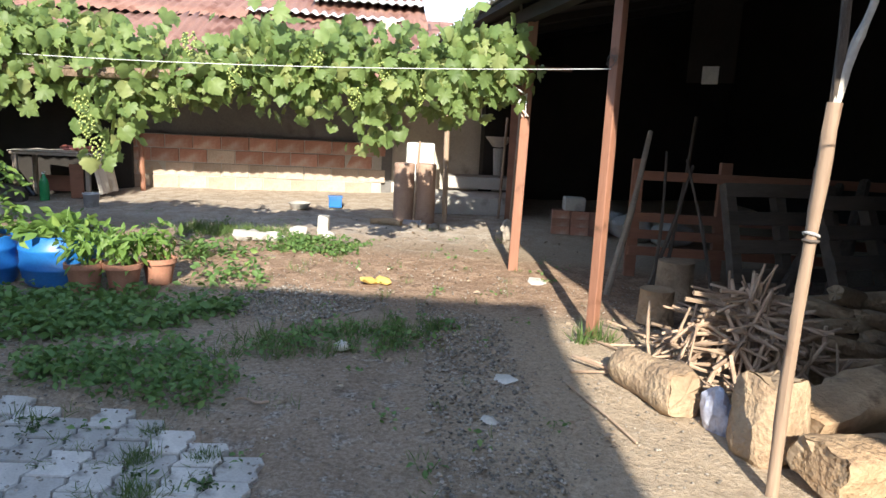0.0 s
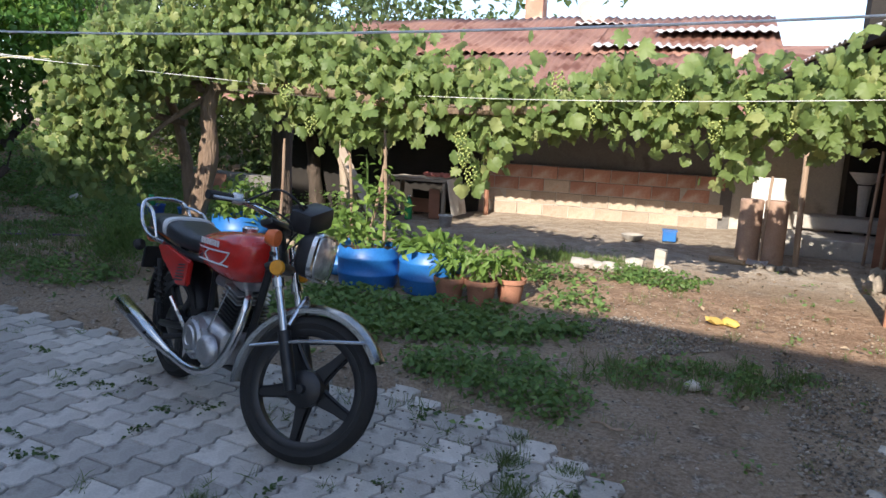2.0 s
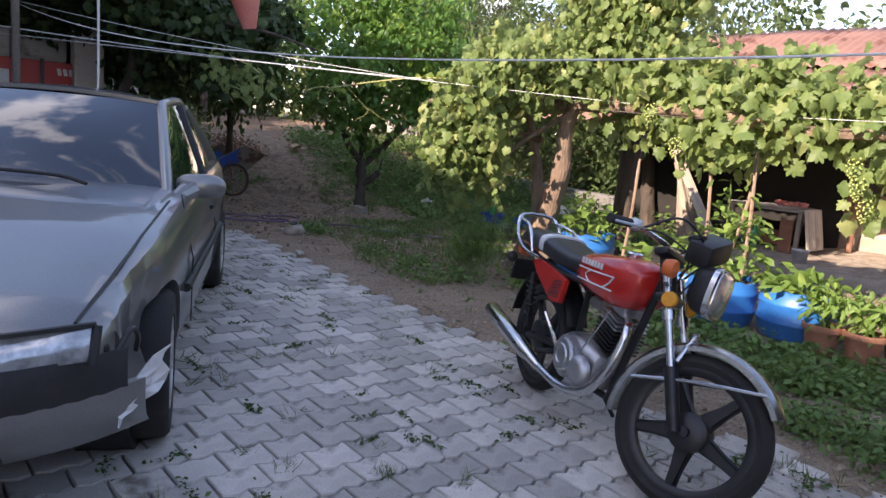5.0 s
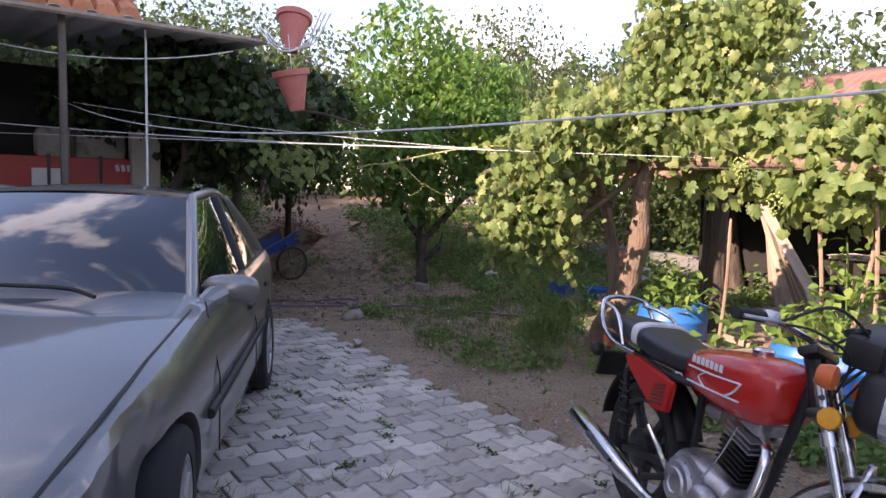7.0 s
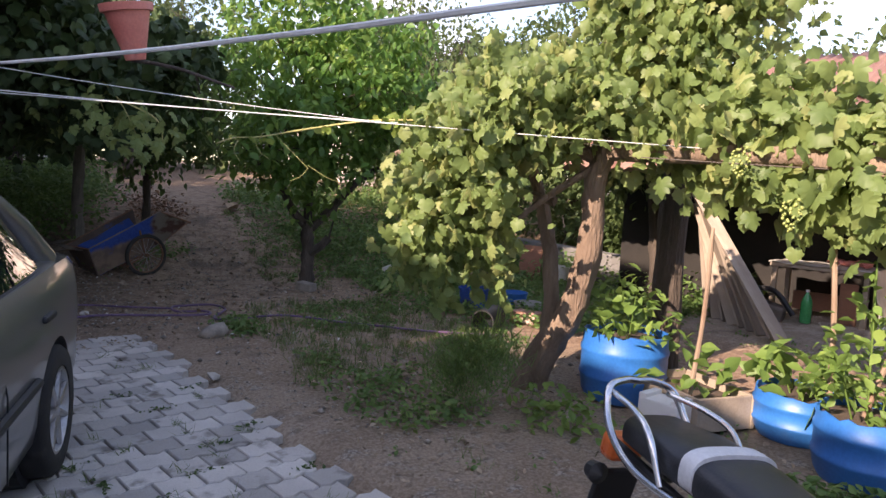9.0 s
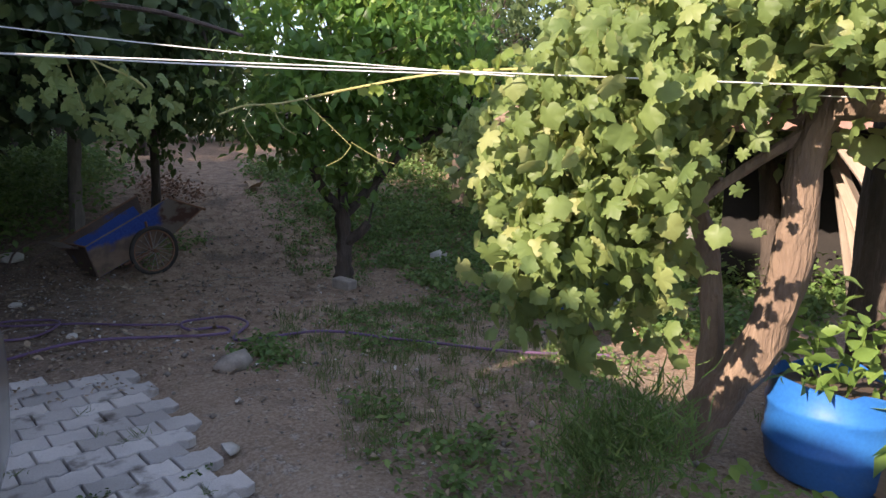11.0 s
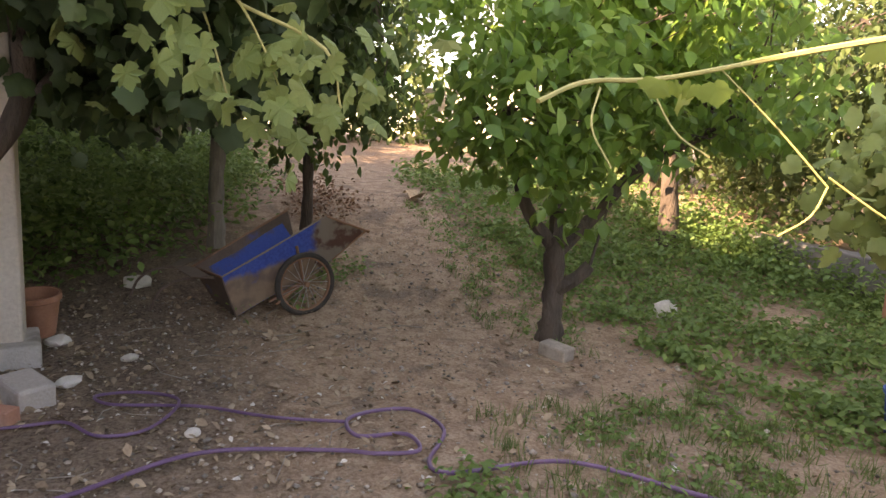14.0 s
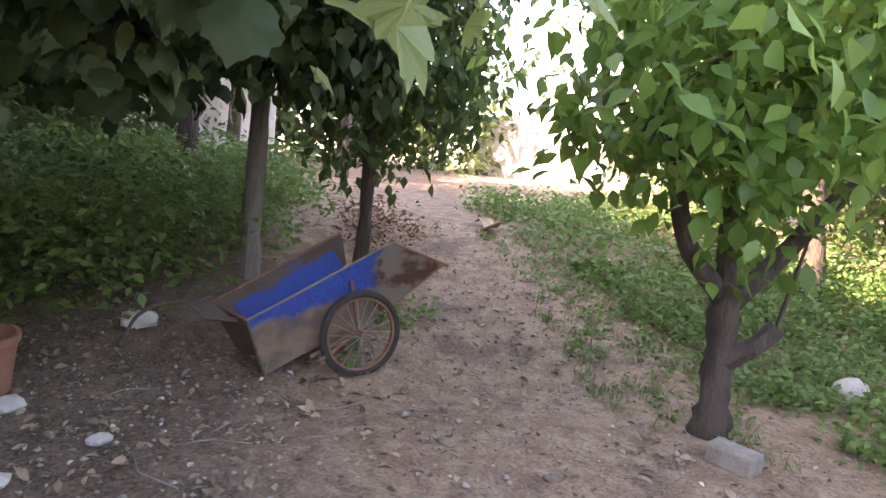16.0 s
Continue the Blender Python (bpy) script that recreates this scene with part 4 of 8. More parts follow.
rnd = random.Random(4)
FAR = [(-19.5, 1.4, 4.8, 1.9), (-21.5, 3.2, 5.2, 2.0), (-15.8, 0.6, 4.2, 1.5), (-12.8, 6.9, 3.6, 1.5), (-15.5, 8.6, 4.6, 2.0), (-11.5, 9.6, 4.2, 1.7), (-19.5, 9.5, 5.2, 2.4), (-21, 1.0, 5.0, 2.2), (-16.5, -0.8, 4.4, 1.9), (-14.0, -2.6, 4.2, 1.8), (-9.5, 12.8, 4.4, 1.8), (-18.5, -4.5, 5, 2.2), (-15.0, 12.5, 5, 2.2), (-7.6, 7.6, 3.0, 0.9)]
for i, (x, y, h, r) in enumerate(FAR):
    k = rnd.uniform(-0.2, 0.2)
    tree("orchard_tree", "orchard tree with a loose green crown behind the garden", (x, y), [(0, 0, -0.05, 0.14), (k, 0.05, h * 0.25, 0.11), (k * 1.5, 0, h * 0.5, 0.08)],
         [[(k * 1.5, 0, h * 0.42, 0.06), (k + r * 0.4 * math.cos(a), r * 0.4 * math.sin(a), h * 0.62, 0.04), (k + r * 0.7 * math.cos(a), r * 0.7 * math.sin(a), h * 0.8, 0.015)] for a in (0.4 + i, 2.5 + i, 4.4 + i)],
         [(k + r * 0.55 * math.cos(a + i), r * 0.55 * math.sin(a + i), h * z, r * 0.55, r * 0.55, r * 0.38) for a, z in ((0, 0.62), (1.3, 0.78), (2.4, 0.6), (3.7, 0.82), (4.6, 0.64), (5.5, 0.72), (0.5, 0.95))],
         3400, 0.13, OVAL, FAR_LEAF, seed=20 + i, group="orchard trees", per=6, spread=0.16)


# dense hedge and woods closing the garden at the back, with a sunlit gap where the path leaves
def hedge(label, line, width, height, n, seed, leaf=FAR_LEAF, size=0.16):
    rng = np.random.default_rng(seed)
    k = rng.integers(0, len(line) - 1, n // 8)
    t = rng.uniform(0, 1, len(k))
    P = np.array(line)
    c = P[k] * (1 - t[:, None]) + P[k + 1] * t[:, None]
    c = c + rng.normal(0, width, c.shape)
    z = rng.uniform(0, 1, len(k)) ** 0.8 * height * (0.75 + 0.35 * np.sin(c[:, 0] * 1.7 + c[:, 1] * 2.3))
    base = np.array([ground_z(x, y) for x, y in c])
    pts = clumped(rng, np.stack([c[:, 0], c[:, 1], base + z], 1), 8, 0.2)
    return tagged(leaves("hedge", pts, rng.uniform(0.6, 1.3, len(pts)) * size, OVAL, leaf, None, 0.35, 0.6, rng), label, "hedge", kind="stuff")


hedge("dense dark hedge of shrubs behind the garden", [(-11.8, -2.6), (-14.5, -1.6), (-18.0, 0.1)], 0.6, 0.95, 13000, 301, DARK_LEAF, 0.12)
hedge("dense dark woods behind the carport", [(-13.0, -5.0), (-19, -3.5), (-24, -1.5)], 0.9, 4.5, 22000, 302, DARK_LEAF, 0.22)
hedge("dense hedge behind the weed bed", [(-19.0, 9.4), (-17.5, 9.6), (-12, 10.0), (-8.8, 9.4)], 0.6, 2.8, 17000, 303)
hedge("woods closing the view beyond the path", [(-30, -4), (-29, 2.0), (-28.5, 8.0)], 1.2, 6.0, 18000, 304, FAR_LEAF, 0.3)
hedge("woods closing the view beyond the path", [(-29, 15), (-20, 18), (-10, 20)], 1.4, 6.0, 14000, 305, FAR_LEAF, 0.3)

# ---- house behind the start, whose shade lies over the yard ----
# unseen taller block, added so its shadow covers the garden beyond the car
tall = thing("house", "unseen tall house block added to shade the garden", "house", pose(2.33, -3.05, 0, 0, 0, 7))
part("wall", B((12.5, 4.6, 7.2), (-13.85, -2.75, 3.6)), HOUSE_WALL, tall)
part("roof", B((12.5, 5.0, 0.16), (-13.85, -2.75, 7.28), bevel=0.01), TILE, tall)
# out of view; walls kept pale to bounce light onto the paving
house = thing("house", "plain rendered house with a tiled roof", "house", pose(2.33, -3.05, 0, 0, 0, 7))
part("wall", B((7.6, 5.0, 4.5), (-3.8, -2.7, 2.25)), WHITE_WALL, house)
part("roof", B((7.6, 5.6, 0.16), (-3.78, -2.75, 4.58), bevel=0.01), TILE, house)
# carport beyond the car
carport = thing("carport", "open carport with a corrugated sheet roof on posts", "carport", pose(-7.72, 1.0, 0, 0, 0, 13.5))
r = corrugated("roof_sheet", PALE_SHEET, 7.2, 4.6, 0.3, 0.03)
r.parent = carport
r.matrix_local = pose(0, -7.0, 2.97, 6, 0, 90)

# ---- motorcycle on its side stand ----
def ring_profile(profile, n=40, axis_y=True):
    """A turned form about the y axis from (radius, y) pairs, closed round."""
    bm = bmesh.new()
    rings = [[bm.verts.new((r * math.cos(2 * math.pi * k / n), y, r * math.sin(2 * math.pi * k / n))) for k in range(n)] for r, y in profile]
    for a, b in zip(rings, rings[1:] + rings[:1]):
        for k in range(n):
            bm.faces.new((a[k], a[(k + 1) % n], b[(k + 1) % n], b[k]))
    bmesh.ops.recalc_face_normals(bm, faces=bm.faces)
    return bm


def moto_wheel(parent, name, m, tyre_r, rim_r, width, drum):
    w = part(name, ring_profile([(tyre_r, 0.0), (tyre_r - 0.008, width * 0.33), (tyre_r - 0.035, width * 0.5), (rim_r + 0.012, width * 0.36), (rim_r, width * 0.3), (rim_r, -width * 0.3), (rim_r + 0.012, -width * 0.36), (tyre_r - 0.035, -width * 0.5), (tyre_r - 0.008, -width * 0.33)], 64), RUBBER, parent, "black road tyre")
    smooth(w, 50)
    w.matrix_local = m
    smooth(part("rim", ring_profile([(rim_r + 0.008, width * 0.36), (rim_r - 0.006, width * 0.38), (rim_r - 0.022, width * 0.24), (rim_r - 0.024, -width * 0.24), (rim_r - 0.006, -width * 0.38), (rim_r + 0.008, -width * 0.36)], 56), BLACK_METAL, w, "black cast rim"))
    smooth(part("hub", lathe([(0, -0.065), (drum * 0.6, -0.062), (drum, -0.05), (drum, 0.04), (drum * 0.7, 0.055), (0.02, 0.06), (0.018, 0.085), (0, 0.086)], 24, None, (0, 0, 0), (90, 0, 0)), BLACK_METAL, w))
    for k in range(5):
        a = radians(126 + 72 * k)
        bm = bmesh.new()
        for s in (-1, 1):
            p = [(drum * 0.7, 0.028 * s), (rim_r * 0.62, 0.017 * s), (rim_r - 0.012, 0.013 * s)]
            tube(bm, [(r * math.cos(a) - o * math.sin(a), 0.012, r * math.sin(a) + o * math.cos(a)) for r, o in p], [0.013, 0.010, 0.011], 6)
        web = [(drum * 0.7, -0.026), (rim_r * 0.62, -0.016), (rim_r - 0.012, -0.012), (rim_r - 0.012, 0.012), (rim_r * 0.62, 0.016), (drum * 0.7, 0.026)]
        for y in (0.004, -0.012):
            vs = [bm.verts.new((r * math.cos(a) - o * math.sin(a), y, r * math.sin(a) + o * math.cos(a))) for r, o in web]
            bm.faces.new(vs if y > 0 else vs[::-1])
        part("spoke", bm, BLACK_METAL, w)
    return w


def arc_strip(r, width, a0, a1, n=26, curve=0.02, thick=0.003, skirt=0.02):
    """A mudguard: a curved strip about the y axis."""
    bm = bmesh.new()
    ys = [-0.5, -0.49, -0.3, 0, 0.3, 0.49, 0.5]
    zs = [-skirt, 0, curve * 0.7, curve, curve * 0.7, 0, -skirt]
    g = [[bm.verts.new(((r + z) * math.cos(radians(a0 + (a1 - a0) * i / n)), y * width, (r + z) * math.sin(radians(a0 + (a1 - a0) * i / n)))) for y, z in zip(ys, zs)] for i in range(n + 1)]
    for i in range(n):
        for j in range(6):
            bm.faces.new((g[i][j], g[i + 1][j], g[i + 1][j + 1], g[i][j + 1]))
    ex = bmesh.ops.solidify(bm, geom=bm.faces[:], thickness=thick)
    return bm


def loft(sections, cap=True):
    bm = bmesh.new()
    rings = [[bm.verts.new(p) for p in s] for s in sections]
    n = len(rings[0])
    for a, b in zip(rings, rings[1:]):
        for k in range(n):
            bm.faces.new((a[k], a[(k + 1) % n], b[(k + 1) % n], b[k]))
    if cap:
        bm.faces.new(rings[0][::-1]), bm.faces.new(rings[-1])
    bmesh.ops.recalc_face_normals(bm, faces=bm.faces)
    return bm


def oval_ring(x, zc, hy, hz, n=20, power=2.6, tilt=0.0, flat=0.0):
    out = []
    for k in range(n):
        a = 2 * math.pi * k / n
        c, s = math.cos(a), math.sin(a)
        y = hy * math.copysign(abs(c) ** (2 / power), c)
        z = hz * math.copysign(abs(s) ** (2 / power), s)
        if z < 0:
            z *= 1 - flat
        out.append((x + tilt * z, y, zc + z))
    return out


def build_moto():
    ob = thing("motorcycle", "red motorcycle with chrome mudguard on its side stand", "motorcycle", pose(-2.735, 1.925, 0, 0, 0, -11) @ pose(0, 0, 0, -6, 0, 0))
    HUBX = 1.235
    # turned front end: everything here swings about the steering head
    head = Vector((0.93, 0, 0.86))
    axis = (head - Vector((HUBX - 0.05, 0, 0.30))).normalized()
    swing = Matrix.Translation(head) @ Matrix.Rotation(radians(33), 4, axis) @ Matrix.Translation(-head)
    rear = moto_wheel(ob, "rear_wheel", pose(0, 0, 0.295), 0.295, 0.225, 0.095, 0.085)
    front = moto_wheel(ob, "front_wheel", swing @ pose(HUBX, 0, 0.30), 0.30, 0.235, 0.08, 0.075)

    def f(name, bm, material, label="", sm=True):
        o = part(name, bm, material, ob, label)
        o.matrix_local = swing
        return smooth(o) if sm else o

    up = axis
    for s in (-1, 1):
        lo = Vector((HUBX - 0.03, s * 0.085, 0.285))
        f("fork_leg", T([lo, lo + up * 0.24], [0.026, 0.027], 14), BLACK_METAL, "black fork slider")
        f("fork_tube", T([lo + up * 0.23, lo + up * 0.62], 0.0165, 14), CHROME, "chrome fork tube")
        f("fork_collar", T([lo + up * 0.42, lo + up * 0.46], 0.026, 14), CHROME)
        f("mudguard_stay", T(bezier([lo + Vector((-0.235, s * -0.01, 0.125)), lo + Vector((0.0, s * 0.012, 0.20)), lo + Vector((0.245, s * -0.02, 0.255))], 4), 0.007, 6), CHROME)
        # indicators on stalks
        p = lo + up * 0.56
        f("indicator_stalk", T([p, p + Vector((0.02, s * 0.07, 0.0))], 0.009, 8), BLACK_METAL)
        f("indicator_lamp", lathe([(0, -0.03), (0.03, -0.026), (0.037, 0.0), (0.034, 0.018), (0, 0.03)], 16, None, p + Vector((0.03, s * 0.10, 0.06)), (0, 90, 0)), RED_LENS, "orange-red indicator lens")
        f("reflector", lathe([(0, -0.012), (0.03, -0.011), (0.034, 0.0), (0.03, 0.012), (0, 0.016)], 16, None, lo + up * 0.505 + Vector((0.02, s * 0.032, 0)), (90 if s < 0 else -90, 0, 0)), AMBER, "amber round reflector")
    guard = arc_strip(0.325, 0.105, 33, 190, 34)
    o = f("front_mudguard", guard, CHROME, "chrome front mudguard")
    o.matrix_local = swing @ pose(HUBX, 0, 0.30)
    f("mudguard_bridge", T(bezier([Vector((HUBX - 0.12, -0.075, 0.53)), Vector((HUBX - 0.11, 0, 0.655)), Vector((HUBX - 0.12, 0.075, 0.53))], 6), 0.011, 8), CHROME)
    top = Vector((0.905, 0, 0.90))
    f("triple_clamp", B((0.06, 0.23, 0.03), top + Vector((0.0, 0, 0.02)), (0, -25, 0), 0.01), BLACK_METAL)
    f("triple_clamp", B((0.06, 0.22, 0.03), top + Vector((0.07, 0, -0.15)), (0, -25, 0), 0.01), BLACK_METAL)
    # headlamp, instruments, bars
    hl = Vector((1.10, 0, 0.83))
    f("headlamp", loft([oval_ring(hl.x + x, hl.z, r * 1.12, r * 1.1, 24, 3.6) for x, r in ((-0.055, 0.03), (-0.05, 0.06), (-0.025, 0.083), (0.02, 0.09), (0.035, 0.092))]), BLACK_PLASTIC, "black square-round headlamp shell")
    f("headlamp_rim", loft([oval_ring(hl.x + x, hl.z, r * 1.12, r * 1.1, 24, 3.6) for x, r in ((0.03, 0.094), (0.05, 0.095), (0.056, 0.088), (0.05, 0.082))]), CHROME, "chrome headlamp rim")
    f("headlamp_lens", loft([oval_ring(hl.x + x, hl.z, r * 1.12, r * 1.1, 24, 3.6) for x, r in ((0.04, 0.086), (0.058, 0.08), (0.068, 0.055), (0.072, 0.02))]), LENS, "ribbed clear lamp glass")
    f("instrument_pod", B((0.11, 0.20, 0.10), (1.045, 0, 0.985), (24, 6, 0), 0.02), BLACK_PLASTIC, "black instrument pod")
    f("dial", lathe([(0, 0), (0.035, 0), (0.037, 0.012), (0.03, 0.016), (0, 0.016)], 18, None, (1.005, 0.05, 1.005), (0, -20, 0)), BLACK_METAL)
    f("dial", lathe([(0, 0), (0.035, 0), (0.037, 0.012), (0.03, 0.016), (0, 0.016)], 18, None, (1.005, -0.05, 1.005), (0, -20, 0)), BLACK_METAL)
    f("handlebar", T(bezier([(0.78, -0.35, 0.95), (0.82, -0.25, 0.968), (0.89, -0.1, 0.955), (0.90, 0, 0.945), (0.89, 0.1, 0.955), (0.82, 0.25, 0.968), (0.78, 0.35, 0.95)], 6), 0.0115, 10), CHROME, "chrome handlebar")
    for s in (-1, 1):
        a, b = Vector((0.78, s * 0.35, 0.95)), Vector((0.815, s * 0.265, 0.966))
        f("grip", T([a + (a - b) * 0.15, b], [0.019, 0.018], 12), RUBBER, "black rubber grip")
        f("switch_box", B((0.05, 0.055, 0.045), (0.825, s * 0.24, 0.97), (0, 0, s * -30), 0.012), ALLOY if s < 0 else BLACK_PLASTIC)
        f("lever", T(bezier([(0.87, s * 0.2, 0.965), (0.86, s * 0.28, 0.96), (0.80, s * 0.36, 0.945)], 4), 0.006, 6), ALLOY)
        f("cable", T(bezier([(0.85, s * 0.22, 0.97), (0.97, s * 0.18, 1.05), (1.05, s * 0.06, 0.98), (0.98, s * 0.03, 0.85)], 6), 0.005, 6), BLACK_PLASTIC)
        f("cable", T(bezier([(0.85, s * 0.24, 0.96), (0.95, s * 0.22, 0.965), (1.02, s * 0.1, 0.92), (0.98, s * 0.04, 0.78)], 6), 0.004, 6), BLACK_PLASTIC)
    # tank
    st = [(0.34, 0.745, 0.075, 0.055), (0.38, 0.748, 0.105, 0.078), (0.48, 0.748, 0.125, 0.098), (0.60, 0.75, 0.135, 0.11), (0.70, 0.752, 0.135, 0.118), (0.78, 0.755, 0.125, 0.112), (0.84, 0.76, 0.10, 0.085), (0.86, 0.765, 0.07, 0.055)]
    tank = smooth(part("fuel_tank", loft([oval_ring(x, z, hy, hz, 28, 3.0, 0.12, 0.0) for x, z, hy, hz in st]), RED_PAINT, ob, "glossy red fuel tank with pale stripes"), 60)
    smooth(part("filler_cap", lathe([(0, 0), (0.035, 0), (0.037, 0.02), (0.03, 0.028), (0, 0.028)], 18, None, (0.66, 0, 0.862)), CHROME, tank))
    for s in (-1, 1):
        for k in range(7):
            part("badge_bar", B((0.018, 0.003, 0.026), (0.47 + k * 0.027, s * 0.1365, 0.80), (0, 6, 0), 0.0), WHITE_PLASTIC, tank, "white badge shape")
        for z0, z1 in ((0.765, 0.775), (0.71, 0.715)):
            part("stripe", T(bezier([(0.42, s * 0.1205, z0), (0.58, s * 0.1345, z0 + 0.003), (0.74, s * 0.134, z1)], 5), 0.004, 5), WHITE_VINYL, tank)
        part("stripe", T(bezier([(0.74, s * 0.134, 0.775), (0.71, s * 0.1355, 0.74), (0.66, s * 0.135, 0.712)], 5), 0.004, 5), WHITE_VINYL, tank)
        part("stripe", T(bezier([(0.54, s * 0.133, 0.765), (0.50, s * 0.130, 0.74), (0.55, s * 0.134, 0.712)], 5), 0.003, 5), WHITE_VINYL, tank)
    # seat with band, side panels, grab rail
    ss_ = [(-0.33, 0.795, 0.07, 0.025), (-0.31, 0.81, 0.105, 0.045), (-0.15, 0.805, 0.125, 0.055), (0.0, 0.795, 0.13, 0.055), (0.12, 0.775, 0.125, 0.055), (0.25, 0.76, 0.105, 0.05), (0.36, 0.765, 0.085, 0.045), (0.40, 0.77, 0.06, 0.03)]
    smooth(part("seat", loft([oval_ring(x, z, hy, hz, 24, 3.2) for x, z, hy, hz in [(x + 0.03, z - 0.01, hy, hz) for x, z, hy, hz in ss_]]), VINYL, ob, "black vinyl seat with a white band"), 60)
    smooth(part("seat_band", loft([oval_ring(x, z, hy + 0.004, hz + 0.004, 24, 3.2) for x, z, hy, hz in ((-0.02, 0.796, 0.13, 0.055), (0.0, 0.795, 0.13, 0.055), (0.025, 0.792, 0.13, 0.055))]), WHITE_VINYL, ob, "white seat band"))
    for s in (-1, 1):
        vs = [(0.36, 0.675), (0.335, 0.55), (0.22, 0.535), (0.02, 0.635), (-0.06, 0.70), (0.06, 0.715)]
        bm = bmesh.new()
        a = [bm.verts.new((x, s * 0.115, z)) for x, z in vs]
        b = [bm.verts.new((x * 0.97 + 0.01, s * 0.14, z * 0.985 + 0.01)) for x, z in vs]
        bm.faces.new(a), bm.faces.new(b[::-1])
        for k in range(6):
            bm.faces.new((a[k], b[k], b[(k + 1) % 6], a[(k + 1) % 6]))
        bmesh.ops.recalc_face_normals(bm, faces=bm.faces)
        bmesh.ops.bevel(bm, geom=bm.edges[:], offset=0.007, segments=2, affect="EDGES")
        sp = smooth(part("side_panel", bm, RED_PAINT, ob, "glossy red side panel with slots"))
        for k in range(6):
            part("slot", T([(0.20 + 0.008 * k, s * 0.1395, 0.562 + k * 0.016), (0.30 + 0.003 * k, s * 0.1395, 0.575 + k * 0.016)], 0.0035, 5), BLACK_PLASTIC, sp)
        part("shock_absorber", T([(0.02, s * 0.125, 0.34), (-0.03, s * 0.125, 0.63)], 0.016, 10), BLACK_METAL, ob)
        coil = [(0.02 - 0.05 * k / 60 + 0.0, s * 0.125 + 0.026 * math.cos(k * 0.75), 0.40 + 0.2 * k / 60) for k in range(61)]
        coil = [(p[0] + 0.026 * math.sin(k * 0.75), p[1], p[2]) for k, p in enumerate(coil)]
        part("shock_spring", T(coil, 0.005, 5), BLACK_METAL, ob)
        part("swing_arm", T([(0.42, s * 0.1, 0.36), (0.0, s * 0.1, 0.295)], 0.018, 8), BLACK_METAL, ob)
        part("frame_rail", T(bezier([(0.86, 0.03 * s, 0.82), (0.5, 0.09 * s, 0.70), (0.1, 0.1 * s, 0.70), (-0.32, 0.09 * s, 0.75)], 6), 0.014, 8), BLACK_METAL, ob)
        smooth(part("grab_rail", T(bezier([(0.04, s * 0.14, 0.72), (-0.16, s * 0.145, 0.735), (-0.29, s * 0.14, 0.80), (-0.355, s * 0.115, 0.89), (-0.375, s * 0.05, 0.915), (-0.375, 0, 0.915)], 6), 0.011, 9), CHROME, ob, "chrome rack tube"))
        smooth(part("grab_rail", T(bezier([(-0.06, s * 0.142, 0.735), (-0.13, s * 0.142, 0.84), (-0.22, s * 0.125, 0.875), (-0.36, s * 0.10, 0.885)], 6), 0.009, 9), CHROME, ob, "chrome rack tube"))
        part("rear_indicator", lathe([(0, -0.03), (0.026, -0.024), (0.032, 0.01), (0, 0.028)], 14, None, (-0.33, s * 0.13, 0.66), (0, 90, 0)), BLACK_PLASTIC, ob)
        part("footpeg", T([(0.42, s * 0.1, 0.33), (0.42, s * 0.26, 0.33)], 0.014, 8), RUBBER, ob)
    o = smooth(part("rear_mudguard", arc_strip(0.335, 0.12, 20, 175, 28), BLACK_METAL, ob))
    o.matrix_local = pose(0, 0, 0.32)
    part("tail_lamp", B((0.07, 0.12, 0.08), (-0.40, 0, 0.71), (0, 10, 0), 0.02), RED_LENS, ob, "red tail lamp")
    part("tail_plate_bracket", B((0.02, 0.15, 0.13), (-0.41, 0, 0.58), (0, 15, 0), 0.008), BLACK_PLASTIC, ob)
    # frame
    part("down_tube", T(bezier([(0.90, 0, 0.82), (0.80, 0, 0.52), (0.72, 0, 0.30)], 5), 0.018, 9), BLACK_METAL, ob)
    part("cradle", T([(0.72, 0, 0.30), (0.70, 0, 0.22), (0.4, 0, 0.2), (0.34, 0, 0.4), (0.36, 0, 0.68)], 0.017, 8), BLACK_METAL, ob)
    part("head_tube", T([(0.965, 0, 0.74), (0.89, 0, 0.92)], 0.034, 12), BLACK_METAL, ob)
    # engine
    eng = smooth(part("engine_case", loft([oval_ring(x, 0.33, hy, hz, 20, 3.0) for x, hy, hz in ((0.34, 0.05, 0.06), (0.36, 0.10, 0.10), (0.46, 0.12, 0.115), (0.6, 0.12, 0.105), (0.68, 0.10, 0.08), (0.70, 0.05, 0.05))]), ALLOY, ob, "cast aluminium engine case"))
    smooth(part("clutch_cover", lathe([(0, 0.05), (0.03, 0.05), (0.035, 0.056), (0.055, 0.056), (0.06, 0.048), (0.08, 0.045), (0.086, 0.03), (0.1, 0.028), (0.103, 0.0), (0.09, -0.01), (0, -0.01)], 28, None, (0.50, -0.12, 0.34), (90, 0, 0)), ALLOY, eng, "round polished clutch cover"))
    smooth(part("clutch_cover", lathe([(0, 0.05), (0.05, 0.048), (0.07, 0.03), (0.075, 0.0), (0, -0.01)], 24, None, (0.62, -0.115, 0.31), (90, 0, 0)), ALLOY, eng))
    for k in range(10):
        part("cover_bolt", lathe([(0, 0.008), (0.006, 0.008), (0.007, 0), (0, -0.002)], 8, None, (0.50 + 0.088 * math.cos(k * 0.63), -0.145, 0.34 + 0.088 * math.sin(k * 0.63)), (90, 0, 0)), CHROME, eng)
    cyl = Vector((0.65, 0, 0.42))
    cd = Vector((0.26, 0, 0.97)).normalized()
    part("cylinder", T([cyl, cyl + cd * 0.22], 0.055, 16), BLACK_METAL, eng)
